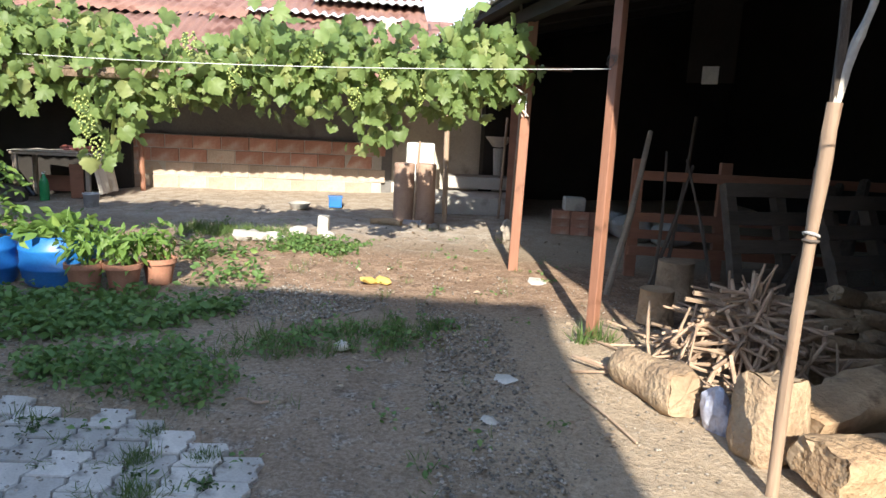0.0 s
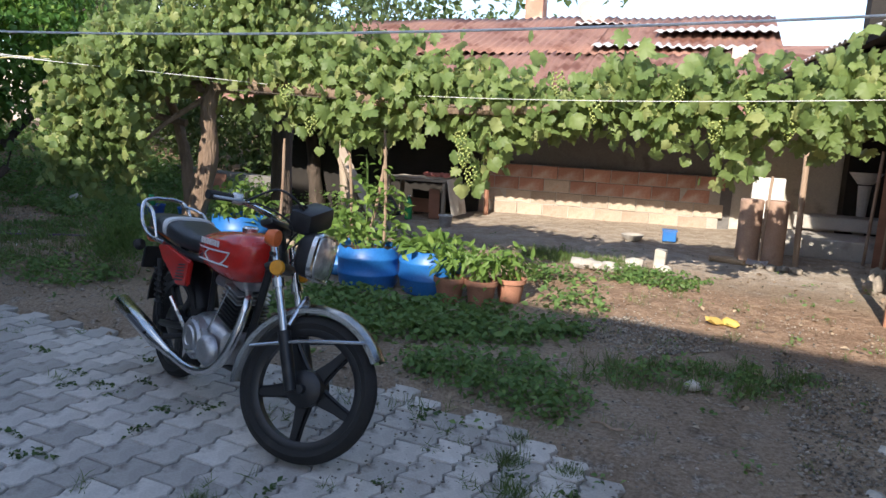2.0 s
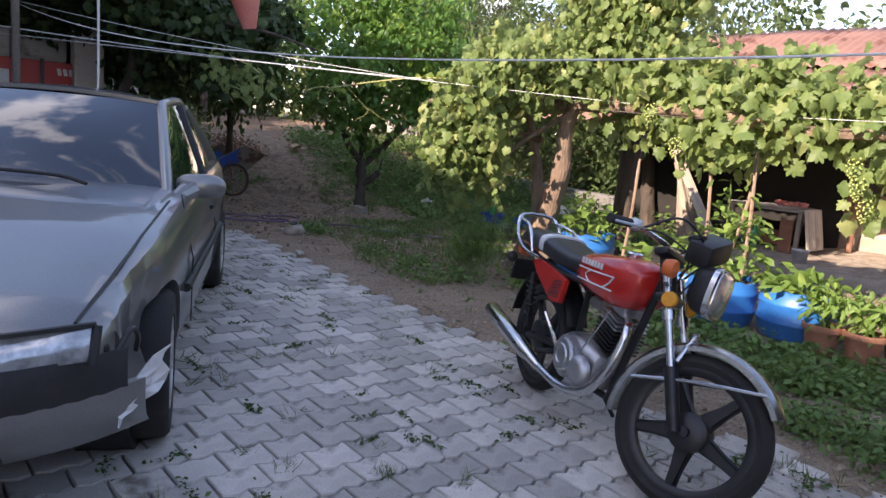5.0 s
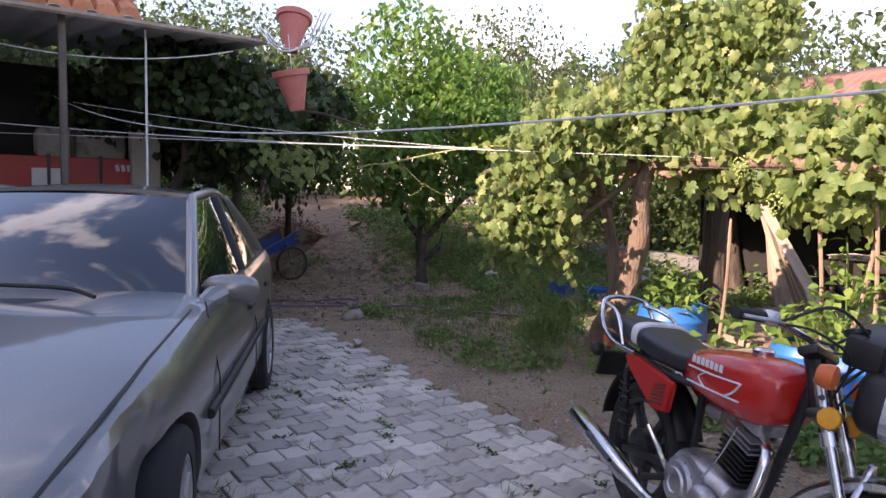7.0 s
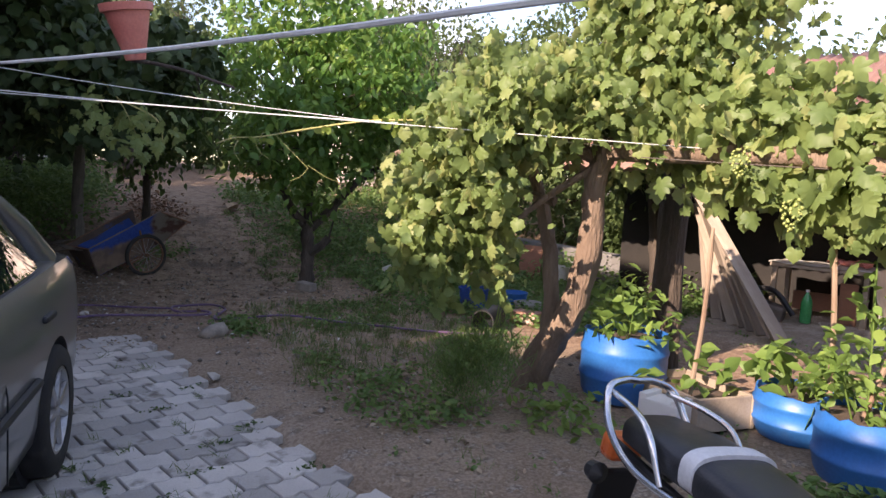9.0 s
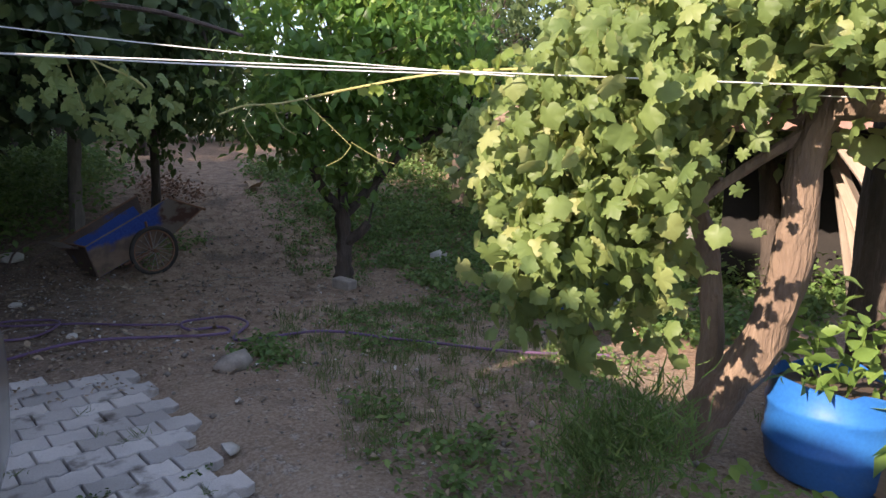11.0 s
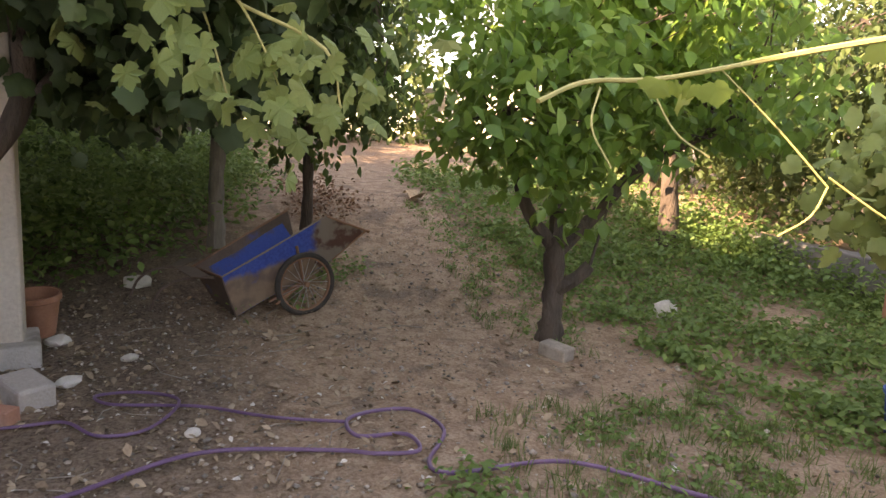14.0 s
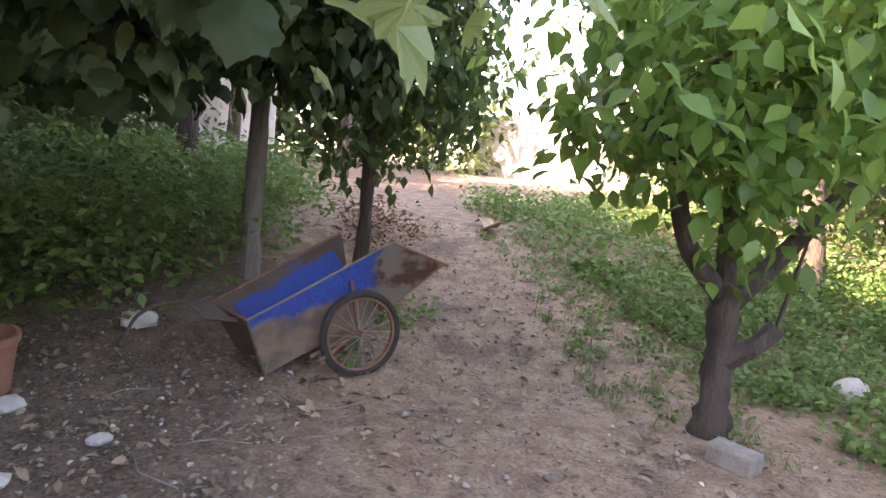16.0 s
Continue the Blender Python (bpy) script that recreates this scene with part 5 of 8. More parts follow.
    for k in range(9):
        c = cyl + cd * (0.03 + k * 0.02)
        part("fin", B((0.155 - 0.004 * abs(k - 4), 0.165, 0.006), c, (0, 15, 0), 0.0), BLACK_METAL if k < 6 else ALLOY, eng)
    smooth(part("cylinder_head", B((0.13, 0.14, 0.07), cyl + cd * 0.24, (0, 15, 0), 0.02), ALLOY, eng, "aluminium cylinder head"))
    smooth(part("rocker_cover", B((0.10, 0.11, 0.05), cyl + cd * 0.29, (0, 15, 0), 0.018), ALLOY, eng, "aluminium rocker cover"))
    part("oil_pipe", T(bezier([(0.60, -0.13, 0.40), (0.66, -0.115, 0.50), (0.70, -0.09, 0.62)], 4), 0.005, 6), CHROME, eng)
    part("carburettor", T([(0.52, 0, 0.60), (0.42, 0, 0.60)], [0.032, 0.028], 12), ALLOY, eng)
    part("kick_starter", T(bezier([(0.43, -0.14, 0.33), (0.40, -0.18, 0.42), (0.33, -0.2, 0.5)], 4), 0.009, 7), CHROME, eng)
    # exhaust on the right
    smooth(part("exhaust_pipe", T(bezier([(0.74, -0.02, 0.60), (0.83, -0.07, 0.56), (0.83, -0.12, 0.40), (0.74, -0.15, 0.26), (0.55, -0.165, 0.205), (0.28, -0.17, 0.22)], 7), 0.021, 12), CHROME, ob, "dull chrome exhaust pipe"), 60)
    smooth(part("silencer", T([(0.32, -0.17, 0.215), (0.22, -0.175, 0.235), (0.16, -0.178, 0.245), (-0.34, -0.185, 0.335), (-0.355, -0.185, 0.338)], [0.022, 0.030, 0.042, 0.044, 0.034], 20), CHROME, ob, "long chrome silencer"), 50)
    part("silencer_guard", T([(0.10, -0.221, 0.27), (-0.12, -0.227, 0.31)], 0.01, 6), BLACK_METAL, ob)
    part("chain_guard", B((0.5, 0.03, 0.09), (0.22, 0.09, 0.36), (0, -6, 0), 0.012), BLACK_METAL, ob)
    part("side_stand", T([(0.40, 0.09, 0.24), (0.44, 0.235, 0.03)], 0.011, 8), BLACK_METAL, ob)
    part("brake_pedal", T(bezier([(0.40, -0.13, 0.30), (0.5, -0.17, 0.28), (0.58, -0.17, 0.30)], 4), 0.009, 6), CHROME, ob)
    return ob


build_moto()

# ---- grey saloon with a crumpled front wing ----
def grid_patch(rows, thick=0.0):
    bm = bmesh.new()
    g = [[bm.verts.new(p) for p in r] for r in rows]
    for a, b in zip(g, g[1:]):
        for k in range(len(a) - 1):
            bm.faces.new((a[k], a[k + 1], b[k + 1], b[k]))
    bmesh.ops.recalc_face_normals(bm, faces=bm.faces)
    if thick:
        bmesh.ops.solidify(bm, geom=bm.faces[:], thickness=thick)
    return bm


def coons(c00, c10, c01, c11, n=8, m=8, bulge=(0, 0, 0)):
    c00, c10, c01, c11, bu = map(Vector, (c00, c10, c01, c11, bulge))
    return [[c00.lerp(c10, i / n).lerp(c01.lerp(c11, i / n), j / m) + bu * (4 * (i / n) * (1 - i / n)) * (0.5 + 0.5 * 4 * (j / m) * (1 - j / m)) for i in range(n + 1)] for j in range(m + 1)]


def cut(ob, cutters):
    """Cuts the cutter meshes out of ob for good."""
    for c in cutters:
        md = ob.modifiers.new("cut", "BOOLEAN")
        md.operation, md.object, md.solver = "DIFFERENCE", c, "EXACT"
    dg = bpy.context.evaluated_depsgraph_get()
    me = bpy.data.meshes.new_from_object(ob.evaluated_get(dg))
    ob.modifiers.clear()
    ob.data = me
    for c in cutters:
        bpy.data.objects.remove(c)


def car_wheel(parent, m):
    w = smooth(part("wheel", ring_profile([(0.305, 0.0), (0.302, 0.075), (0.285, 0.095), (0.205, 0.095), (0.2, 0.07), (0.2, -0.07), (0.205, -0.095), (0.285, -0.095), (0.302, -0.075)], 48), RUBBER, parent, "black car tyre"), 50)
    w.matrix_local = m
    smooth(part("rim", ring_profile([(0.208, 0.088), (0.19, 0.092), (0.175, 0.07), (0.175, -0.06), (0.19, -0.07), (0.208, -0.088)], 40), ALLOY, w, "silver alloy rim"))
    part("rim_disc", lathe([(0, 0.0), (0.18, 0.0), (0.18, 0.01), (0, 0.01)], 28, None, (0, 0.02, 0), (90, 0, 0)), BLACK_METAL, w)
    part("hub_cap", lathe([(0, 0.085), (0.03, 0.083), (0.04, 0.07), (0.045, 0.02), (0, 0.01)], 18, None, (0, 0, 0), (-90, 0, 0)), ALLOY, w)
    for k in range(7):
        a = 2 * math.pi * k / 7
        part("spoke", T([(0.03 * math.cos(a), 0.07, 0.03 * math.sin(a)), (0.185 * math.cos(a), 0.08, 0.185 * math.sin(a))], [0.02, 0.014], 6), ALLOY, w)
    return w


def build_car():
    fwd = radians(-15.0)
    ob = thing("car", "silver-grey saloon car with a crumpled front wing", "car", Matrix.Translation((-2.96, -0.785, 0)) @ Matrix.Rotation(fwd, 4, "Z"))
    # stations along the car: x, half width, sill z, beltline z, deck z at the middle
    S = [(0.93, 0.40, 0.36, 0.54, 0.60), (0.91, 0.56, 0.36, 0.57, 0.64), (0.86, 0.66, 0.36, 0.605, 0.67), (0.76, 0.755, 0.36, 0.655, 0.71), (0.62, 0.81, 0.36, 0.70, 0.75), (0.35, 0.845, 0.28, 0.76, 0.80), (0.0, 0.855, 0.21, 0.82, 0.865), (-0.4, 0.855, 0.21, 0.865, 0.92), (-0.75, 0.855, 0.20, 0.90, 0.955), (-1.2, 0.86, 0.20, 0.92, 0.965), (-1.8, 0.86, 0.20, 0.935, 0.965), (-2.4, 0.855, 0.21, 0.945, 0.97), (-2.9, 0.845, 0.22, 0.955, 0.985), (-3.25, 0.825, 0.24, 0.95, 1.0), (-3.5, 0.78, 0.26, 0.93, 0.985), (-3.6, 0.70, 0.30, 0.86, 0.92), (-3.63, 0.60, 0.34, 0.78, 0.82)]
    keys = np.array(S)
    xs = np.concatenate([np.linspace(0.93, 0.6, 12)[:-1], np.linspace(0.6, -3.4, 60)[:-1], np.linspace(-3.4, -3.63, 8)])
    secs = []

    def deck(x, y):
        w, z0, zb, zt = (np.interp(-x, -keys[:, 0], keys[:, c]) for c in (1, 2, 3, 4))
        return float(np.interp(y, [0, w * 0.3, w * 0.6, w * 0.82, w * 0.93, w * 0.97], [zt, zt - 0.006, zb + (zt - zb) * 0.78, zb + (zt - zb) * 0.45, zb, z0 + (zb - z0) * 0.93]))

    for x in xs:
        w, z0, zb, zt = (np.interp(-x, -keys[:, 0], keys[:, c]) for c in (1, 2, 3, 4))
        half = [(w * 0.90, z0), (w * 0.965, z0 + 0.06), (w * 0.985, z0 + 0.14), (w * 0.995, z0 + (zb - z0) * 0.45), (w, z0 + (zb - z0) * 0.62), (w * 0.992, z0 + (zb - z0) * 0.8), (w * 0.97, z0 + (zb - z0) * 0.93), (w * 0.93, zb), (w * 0.82, zb + (zt - zb) * 0.45), (w * 0.6, zb + (zt - zb) * 0.78), (w * 0.3, zt - 0.006), (0, zt)]
        full = [(x, y, z) for y, z in half] + [(x, -y, z) for y, z in half[-2::-1]]
        pts = []
        for px, y, z in full:
            # the dented wing, above and ahead of the wheel on the near side
            d = math.exp(-((px - 0.33) / 0.24) ** 2 - ((z - 0.60) / 0.15) ** 2) if y > 0.6 else 0
            k = 0.05 * d + (0.05 * d * abs(noise.noise((px * 8, z * 9, 2))) if d else 0)
            pts.append((px, y - k * 1.4, z - 0.3 * k))
        secs.append(pts)
    body = part("body", loft(secs), CAR_PAINT, ob, "grey metallic body with a dented wing")
    cutters = []
    for x in (0.0, -2.68):
        for s in (-1, 1):
            c = part("arch_cut", lathe([(0, -0.2), (0.345, -0.2), (0.345, 0.2), (0, 0.2)], 36, None, (x, s * 0.86, 0.30), (90, 0, 0)), BLACK_METAL)
            c.matrix_world = ob.matrix_world
            cutters.append(c)
    c = part("wing_cut", B((0.15, 0.24, 0.10), (0.66, 0.90, 0.555), (0, 24, 14)), BLACK_METAL)
    c.matrix_world = ob.matrix_world
    cutters.append(c)
    bpy.context.view_layer.update()
    cut(body, cutters)
    smooth(body, 35)
    for x in (0.0, -2.68):
        for s in (-1, 1):
            car_wheel(ob, pose(x, s * 0.765, 0.302, 0, 0, 0 if s > 0 else 180) @ (pose(0, 0, 0, 0, 0, 5) if x == 0 else pose(0, 0, 0)))
            part("wheel_arch_liner", lathe([(0.343, -0.16), (0.343, 0.05), (0.2, 0.05)], 30, None, (x, s * (0.70), 0.30), (90 if s < 0 else -90, 0, 0)), BLACK_PLASTIC, ob)
    # glasshouse
    A0, A1 = (-0.86, 0.705, 0.905), (-1.50, 0.575, 1.355)
    C0, C1 = (-3.02, 0.66, 0.985), (-2.55, 0.565, 1.345)
    mir = lambda p: (p[0], -p[1], p[2])
    smooth(part("windscreen", grid_patch(coons(mir(A0), A0, mir(A1), A1, 14, 8, (0.16, 0, 0.035)), 0.006), CAR_GLASS, ob, "raked windscreen with a crack"))
    smooth(part("rear_window", grid_patch(coons(mir(C0), C0, mir(C1), C1, 12, 6, (-0.12, 0, 0.03)), 0.006), CAR_GLASS, ob))
    smooth(part("roof", grid_patch(coons(mir(A1), A1, mir(C1), C1, 16, 12, (0, 0, 0.06)), -0.02), CAR_PAINT, ob, "grey roof panel"))
    # bridge from deck to glass
    smooth(part("scuttle", grid_patch(coons((-0.62, -0.76, 0.865), (-0.62, 0.76, 0.865), (-0.9, -0.71, 0.90), (-0.9, 0.71, 0.90), 14, 3, (0.17, 0, 0.05)), -0.01), DARK_TRIM, ob, "black scuttle grille"))
    for s in (-1, 1):
        q = lambda p: (p[0], p[1] * s, p[2])
        smooth(part("pillar", T([q((-0.70, 0.725, 0.85)), q(A0), q(A1), q((-1.9, 0.585, 1.395))], [0.035, 0.032, 0.028, 0.022], 10), CAR_PAINT, ob))
        smooth(part("roof_rail", T(bezier([q(A1), q((-2.0, 0.59, 1.39)), q(C1)], 6), 0.026, 10), CAR_PAINT, ob))
        smooth(part("pillar", T([q(C1), q((-2.85, 0.64, 1.14)), q((-3.05, 0.69, 0.96))], [0.035, 0.06, 0.08], 10), CAR_PAINT, ob))
        part("door_pillar", T([q((-1.88, 0.775, 0.93)), q((-1.95, 0.61, 1.36))], 0.03, 6), BLACK_PLASTIC, ob)
        for lo0, lo1, hi0, hi1 in (((-0.92, 0.735, 0.925), (-1.86, 0.78, 0.935), (-1.50, 0.59, 1.34), (-1.93, 0.605, 1.37)), ((-1.92, 0.78, 0.935), (-2.78, 0.75, 0.95), (-1.99, 0.605, 1.37), (-2.52, 0.585, 1.335))):
            smooth(part("side_window", grid_patch(coons(q(lo0), q(lo1), q(hi0), q(hi1), 6, 5, (0, 0.02 * s, 0)), 0.005), CAR_GLASS, ob))
        part("window_seal", T([q((-0.88, 0.745, 0.915)), q((-1.88, 0.79, 0.93)), q((-2.85, 0.765, 0.945))], 0.012, 6), BLACK_PLASTIC, ob)
        part("rubbing_strip", T(bezier([q((-0.42, 0.862, 0.52)), q((-1.3, 0.868, 0.54)), q((-2.28, 0.863, 0.55))], 5), 0.022, 8), DARK_TRIM, ob, "dark side rubbing strip")
        for x in (-0.62, -1.86):
            part("door_gap", T([q((x, 0.862, 0.30)), q((x, 0.866, 0.62)), q((x - 0.04, 0.80, 0.93))], 0.004, 4), BLACK_PLASTIC, ob)
        part("door_handle", B((0.17, 0.03, 0.03), q((-1.65, 0.862, 0.76)), (0, 0, 0), 0.01), DARK_TRIM, ob)
        part("door_handle", B((0.17, 0.03, 0.03), q((-2.5, 0.855, 0.78)), (0, 0, 0), 0.01), DARK_TRIM, ob)
        mr = smooth(part("mirror", loft([[(p[0] - 1.02, p[1] + s * y, p[2]) for p in oval_ring(0.02 * k, 0.945, hy, hz, 16, 2.6)] for k, (y, hy, hz) in enumerate(((0.85, 0.05, 0.02), (0.855, 0.10, 0.045), (0.86, 0.125, 0.06), (0.86, 0.13, 0.066), (0.86, 0.12, 0.06), (0.855, 0.08, 0.035)))]), CAR_PAINT, ob, "grey door mirror"))
        part("mirror_stalk", T([q((-0.80, 0.72, 0.865)), q((-0.90, 0.775, 0.905)), q((-0.98, 0.84, 0.94))], [0.02, 0.045, 0.055], 10), CAR_PAINT, mr)
        hlp = grid_patch(coons(q((0.965, 0.32, 0.575)), q((0.815, 0.735, 0.592)), q((0.905, 0.32, 0.655)), q((0.775, 0.745, 0.683)), 8, 4, (0.025, 0, 0.002)), 0.05)
        smooth(part("headlamp", hlp, LENS, ob, "cloudy clear headlamp"), 30)
        part("headlamp_trim", T(bezier([q((0.905, 0.31, 0.662)), q((0.865, 0.55, 0.682)), q((0.775, 0.75, 0.692))], 5), 0.010, 5), BLACK_PLASTIC, ob)
        part("headlamp_trim", T([q((0.778, 0.755, 0.69)), q((0.815, 0.75, 0.58))], 0.014, 6), BLACK_PLASTIC, ob)
        part("bonnet_gap", T([q((x, y, deck(x, y) - 0.001)) for x, y in ((0.72, 0.68), (0.6, 0.70), (0.45, 0.715), (0.3, 0.725), (0.15, 0.733), (0.0, 0.738), (-0.15, 0.742), (-0.3, 0.745), (-0.45, 0.748), (-0.62, 0.75))], 0.006, 5), BLACK_PLASTIC, ob)
        part("wiper", T(bezier([(-0.55, s * 0.3 + 0.1, 0.965), (-0.66, s * 0.25, 0.985), (-0.74, s * 0.25 - 0.3, 0.99)], 5), 0.009, 5), BLACK_PLASTIC, ob)
    part("crack", T(bezier([(-0.98, -0.62, 1.06), (-0.82, -0.40, 1.01), (-0.75, -0.22, 0.965)], 4), 0.002, 4), BLACK_PLASTIC, ob)
    # bumper, grille, torn piece
    def bar(z, h, grow, y1=0.80, y0=-0.80, prof=(0.0, 0.012, 0.016, 0.012, 0.0)):
        rows = []
        for j in range(5):
            zz = z - h / 2 + h * j / 4
            g = grow + prof[j]
            ys = np.linspace(y0, y1, 30)
            rows.append([(0.955 + g - 0.34 * (abs(y) / 0.82) ** 3.2, y * (1 + 0.03 * g), zz) for y in ys])
        return grid_patch(rows, -0.03)
    smooth(part("bumper", bar(0.385, 0.18, 0.0, 0.84, -0.84, (-0.10, -0.035, 0.01, 0.03, 0.028)), CAR_PAINT, ob, "grey front bumper, broken at one end"))
    smooth(part("bumper_strip", bar(0.53, 0.115, 0.028, 0.80), DARK_TRIM, ob, "black bumper strip"))
    part("grille", B((0.05, 0.62, 0.07), (0.93, 0, 0.615), (0, -14, 0), 0.015), DARK_TRIM, ob)
    part("air_intake", bar(0.345, 0.05, -0.035, 0.52, -0.52, (0, 0.02, 0.035, 0.05, 0.06)), BLACK_PLASTIC, ob)
    tb = grid_patch([[(0.56 + 0.035 * i + 0.012 * math.sin(i * 2.1 + j), 0.915 - 0.03 * i + 0.015 * math.sin(i * 1.7 + 2 * j), 0.44 + 0.032 * j * (1 - 0.12 * i) - 0.025 * i + 0.01 * math.sin(3 * i + j)) for i in range(5)] for j in range(5)], 0.006)
    part("torn_wing_piece", tb, PALE_SHEET, ob, "bent torn piece of wing showing bare metal")
    part("bent_bracket", T(bezier([(0.70, 0.79, 0.58), (0.64, 0.82, 0.64), (0.58, 0.83, 0.60), (0.55, 0.82, 0.54)], 4), 0.009, 6), BLACK_METAL, ob)
    # black block added to give the wing's open cavity its shade
    part("dark_cavity_fill", B((0.15, 0.07, 0.12), (0.655, 0.73, 0.555), (0, 0, 8), 0.02), BLACK_PLASTIC, ob)
    return ob


build_car()

# ---- hand cart tipped on its handles ----
def cart_mat():
    """Blue paint along the rim and towards the nose, worn to tan rust below, dark rust at the nose."""
    m, t, p = nodes_of("worn_blue_cart_sheet")
    co = t.nodes.new("ShaderNodeTexCoord").outputs["Object"]
    sep = t.nodes.new("ShaderNodeSeparateXYZ")
    t.links.new(co, sep.inputs[0])
    n1, n2, n3 = noise_of(t, 4, 6), noise_of(t, 40, 4), noise_of(t, 7, 5)

    def madd(src, k, add):
        n = t.nodes.new("ShaderNodeMath")
        n.operation = "MULTIPLY_ADD"
        t.links.new(src, n.inputs[0])
        n.inputs[1].default_value = k
        if isinstance(add, float):
            n.inputs[2].default_value = add
        else:
            t.links.new(add, n.inputs[2])
        return n.outputs[0]

    rust = mixc(t, ramp(t, n3, 0.35, 0.65), (0.27, 0.19, 0.13), (0.16, 0.11, 0.085))
    blue = mixc(t, ramp(t, n2, 0.3, 0.7), (0.018, 0.055, 0.27), (0.03, 0.09, 0.37))
    # height above a slanting line along the panel
    h = madd(sep.outputs[2], 1.0, madd(sep.outputs[0], -0.28, madd(n1, 0.45, -0.56)))
    col = mixc(t, ramp(t, h, -0.03, 0.07), rust, blue)
    nose = madd(sep.outputs[0], 1.0, madd(n1, 0.3, -0.84))
    col = mixc(t, ramp(t, nose, -0.03, 0.04), col, mixc(t, ramp(t, n3, 0.42, 0.55), (0.085, 0.035, 0.025), (0.19, 0.16, 0.13)))
    t.links.new(col, p.inputs["Base Color"])
    p.inputs["Roughness"].default_value = 0.6
    b = nd(t, "ShaderNodeBump", Strength=0.3, Distance=0.004)
    t.links.new(n2, b.inputs["Height"])
    t.links.new(b.outputs[0], p.inputs["Normal"])
    return m


CART_NEAR = cart_mat()
DUSTY_RUBBER = mat("dusty_rubber", (0.026, 0.024, 0.022), (0.06, 0.053, 0.046), 8, 90, 0.9, bump=0.4)


def build_cart():
    # local: x along the box, y across to its far side, z up
    m = Matrix.Translation((-11.19, 1.49, 0)) @ Matrix.Rotation(math.atan2(0.953, -0.30), 4, "Z")
    ob = thing("hand_cart", "rusty blue sheet-metal hand cart tipped on its handles", "cart", m)
    W = 0.5

    def sheet(name, quad, material, label="", thick=0.005):
        rows = coons(*quad, 8, 6, (0, 0, 0))
        rows = [[p + Vector((noise.noise(p * 3), noise.noise(p * 3 + Vector((5, 0, 0))), noise.noise(p * 3 + Vector((0, 7, 0))))) * 0.010 for p in r] for r in rows]
        return part(name, grid_patch(rows, thick), material, ob, label)

    T0, T1, TIP, NB, B0 = (-0.13, -0.01, 0.40), (0.78, -0.01, 0.86), (1.19, 0.0, 0.72), (0.87, 0.03, 0.47), (0.0, 0.03, 0.05)
    F0, F1, F2, FB, FN = (-0.20, W, 0.40), (0.65, W, 0.86), (0.71, W - 0.01, 0.64), (0.0, W - 0.03, 0.05), (0.86, W - 0.04, 0.47)
    sheet("side_panel", (T0, T1, B0, NB), CART_NEAR, "blue panel worn to tan rust")
    sheet("nose_panel", (T1, TIP, NB, NB), CART_NEAR, "dark rusty upturned nose")
    sheet("side_panel", (F0, F1, FB, F2), CART_OUT, "dark rusty far panel")
    sheet("end_panel", (T0, F0, B0, FB), CART_OUT, "rusty end panel")
    sheet("floor_panel", (B0, NB, FB, FN), CART_BLUE, "bright blue floor panel")
    sheet("inner_lining", ((-0.06, W - 0.012, 0.39), (0.60, W - 0.012, 0.74), (0.02, W - 0.045, 0.08), (0.70, W - 0.025, 0.60)), CART_BLUE, "bright blue paint inside the far panel", 0.003)
    part("rim_bar", T([T0, T1], 0.008, 6, 0.1), GREY_WOOD, ob, "pale worn rim")
    part("rim_bar", T([T1, TIP, (1.22, 0.0, 0.71)], [0.011, 0.010, 0.016], 6, 0.1), RUST, ob)
    part("rim_bar", T([F0, F1], 0.011, 6, 0.1), RUST, ob)
    part("rim_bar", T([T0, F0], 0.010, 6, 0.1), RUST, ob)
    part("edge_bar", T([TIP, NB], 0.008, 6, 0.1), RUST, ob)
    part("edge_bar", T([T0, B0], 0.009, 6, 0.1), CART_OUT, ob)
    part("flange", B((0.20, 0.34, 0.006), (-0.27, 0.25, 0.405), (6, 10, 8)), CART_OUT, ob, "bent sheet flange")
    part("flange", B((0.16, 0.2, 0.006), (-0.3, 0.42, 0.46), (-8, -16, 20)), CART_OUT, ob, "bent sheet flange")
    part("handle", T(bezier([(-0.15, 0.12, 0.38), (-0.40, 0.12, 0.38), (-0.55, 0.16, 0.30), (-0.62, 0.2, 0.14)], 5), 0.011, 7), CART_OUT, ob, "bent pipe handle")
    part("handle", T(bezier([(-0.18, 0.44, 0.39), (-0.45, 0.46, 0.42), (-0.62, 0.5, 0.34), (-0.70, 0.5, 0.18)], 5), 0.011, 7), CART_OUT, ob, "bent pipe handle")
    for y in (-0.10, W + 0.09):
        w = smooth(part("wheel", ring_profile([(0.272, 0.0), (0.266, 0.02), (0.245, 0.026), (0.228, 0.016), (0.228, -0.016), (0.245, -0.026), (0.266, -0.02)], 44), DUSTY_RUBBER, ob, "narrow worn tyre"))
        w.matrix_local = pose(0.55, y, 0.305, 0, 0, 0)
        part("rim", ring_profile([(0.232, 0.017), (0.216, 0.014), (0.216, -0.014), (0.232, -0.017)], 40), RUST, w)
        part("hub", T([(0, -0.05, 0), (0, 0.05, 0)], 0.022, 10), RUST, w)
        for k in range(18):
            a = 2 * math.pi * k / 18
            part("spoke", T([(0.02 * math.cos(a + 0.6), 0.02 * (-1) ** k, 0.02 * math.sin(a + 0.6)), (0.22 * math.cos(a), 0, 0.22 * math.sin(a))], 0.0022, 4), ALLOY, w)
    part("axle", T([(0.55, -0.13, 0.305), (0.55, W + 0.12, 0.305)], 0.014, 8), RUST, ob)
    part("axle_bracket", T([(0.50, -0.03, 0.62), (0.55, -0.06, 0.32), (0.25, -0.05, 0.17)], 0.013, 6), RUST, ob)
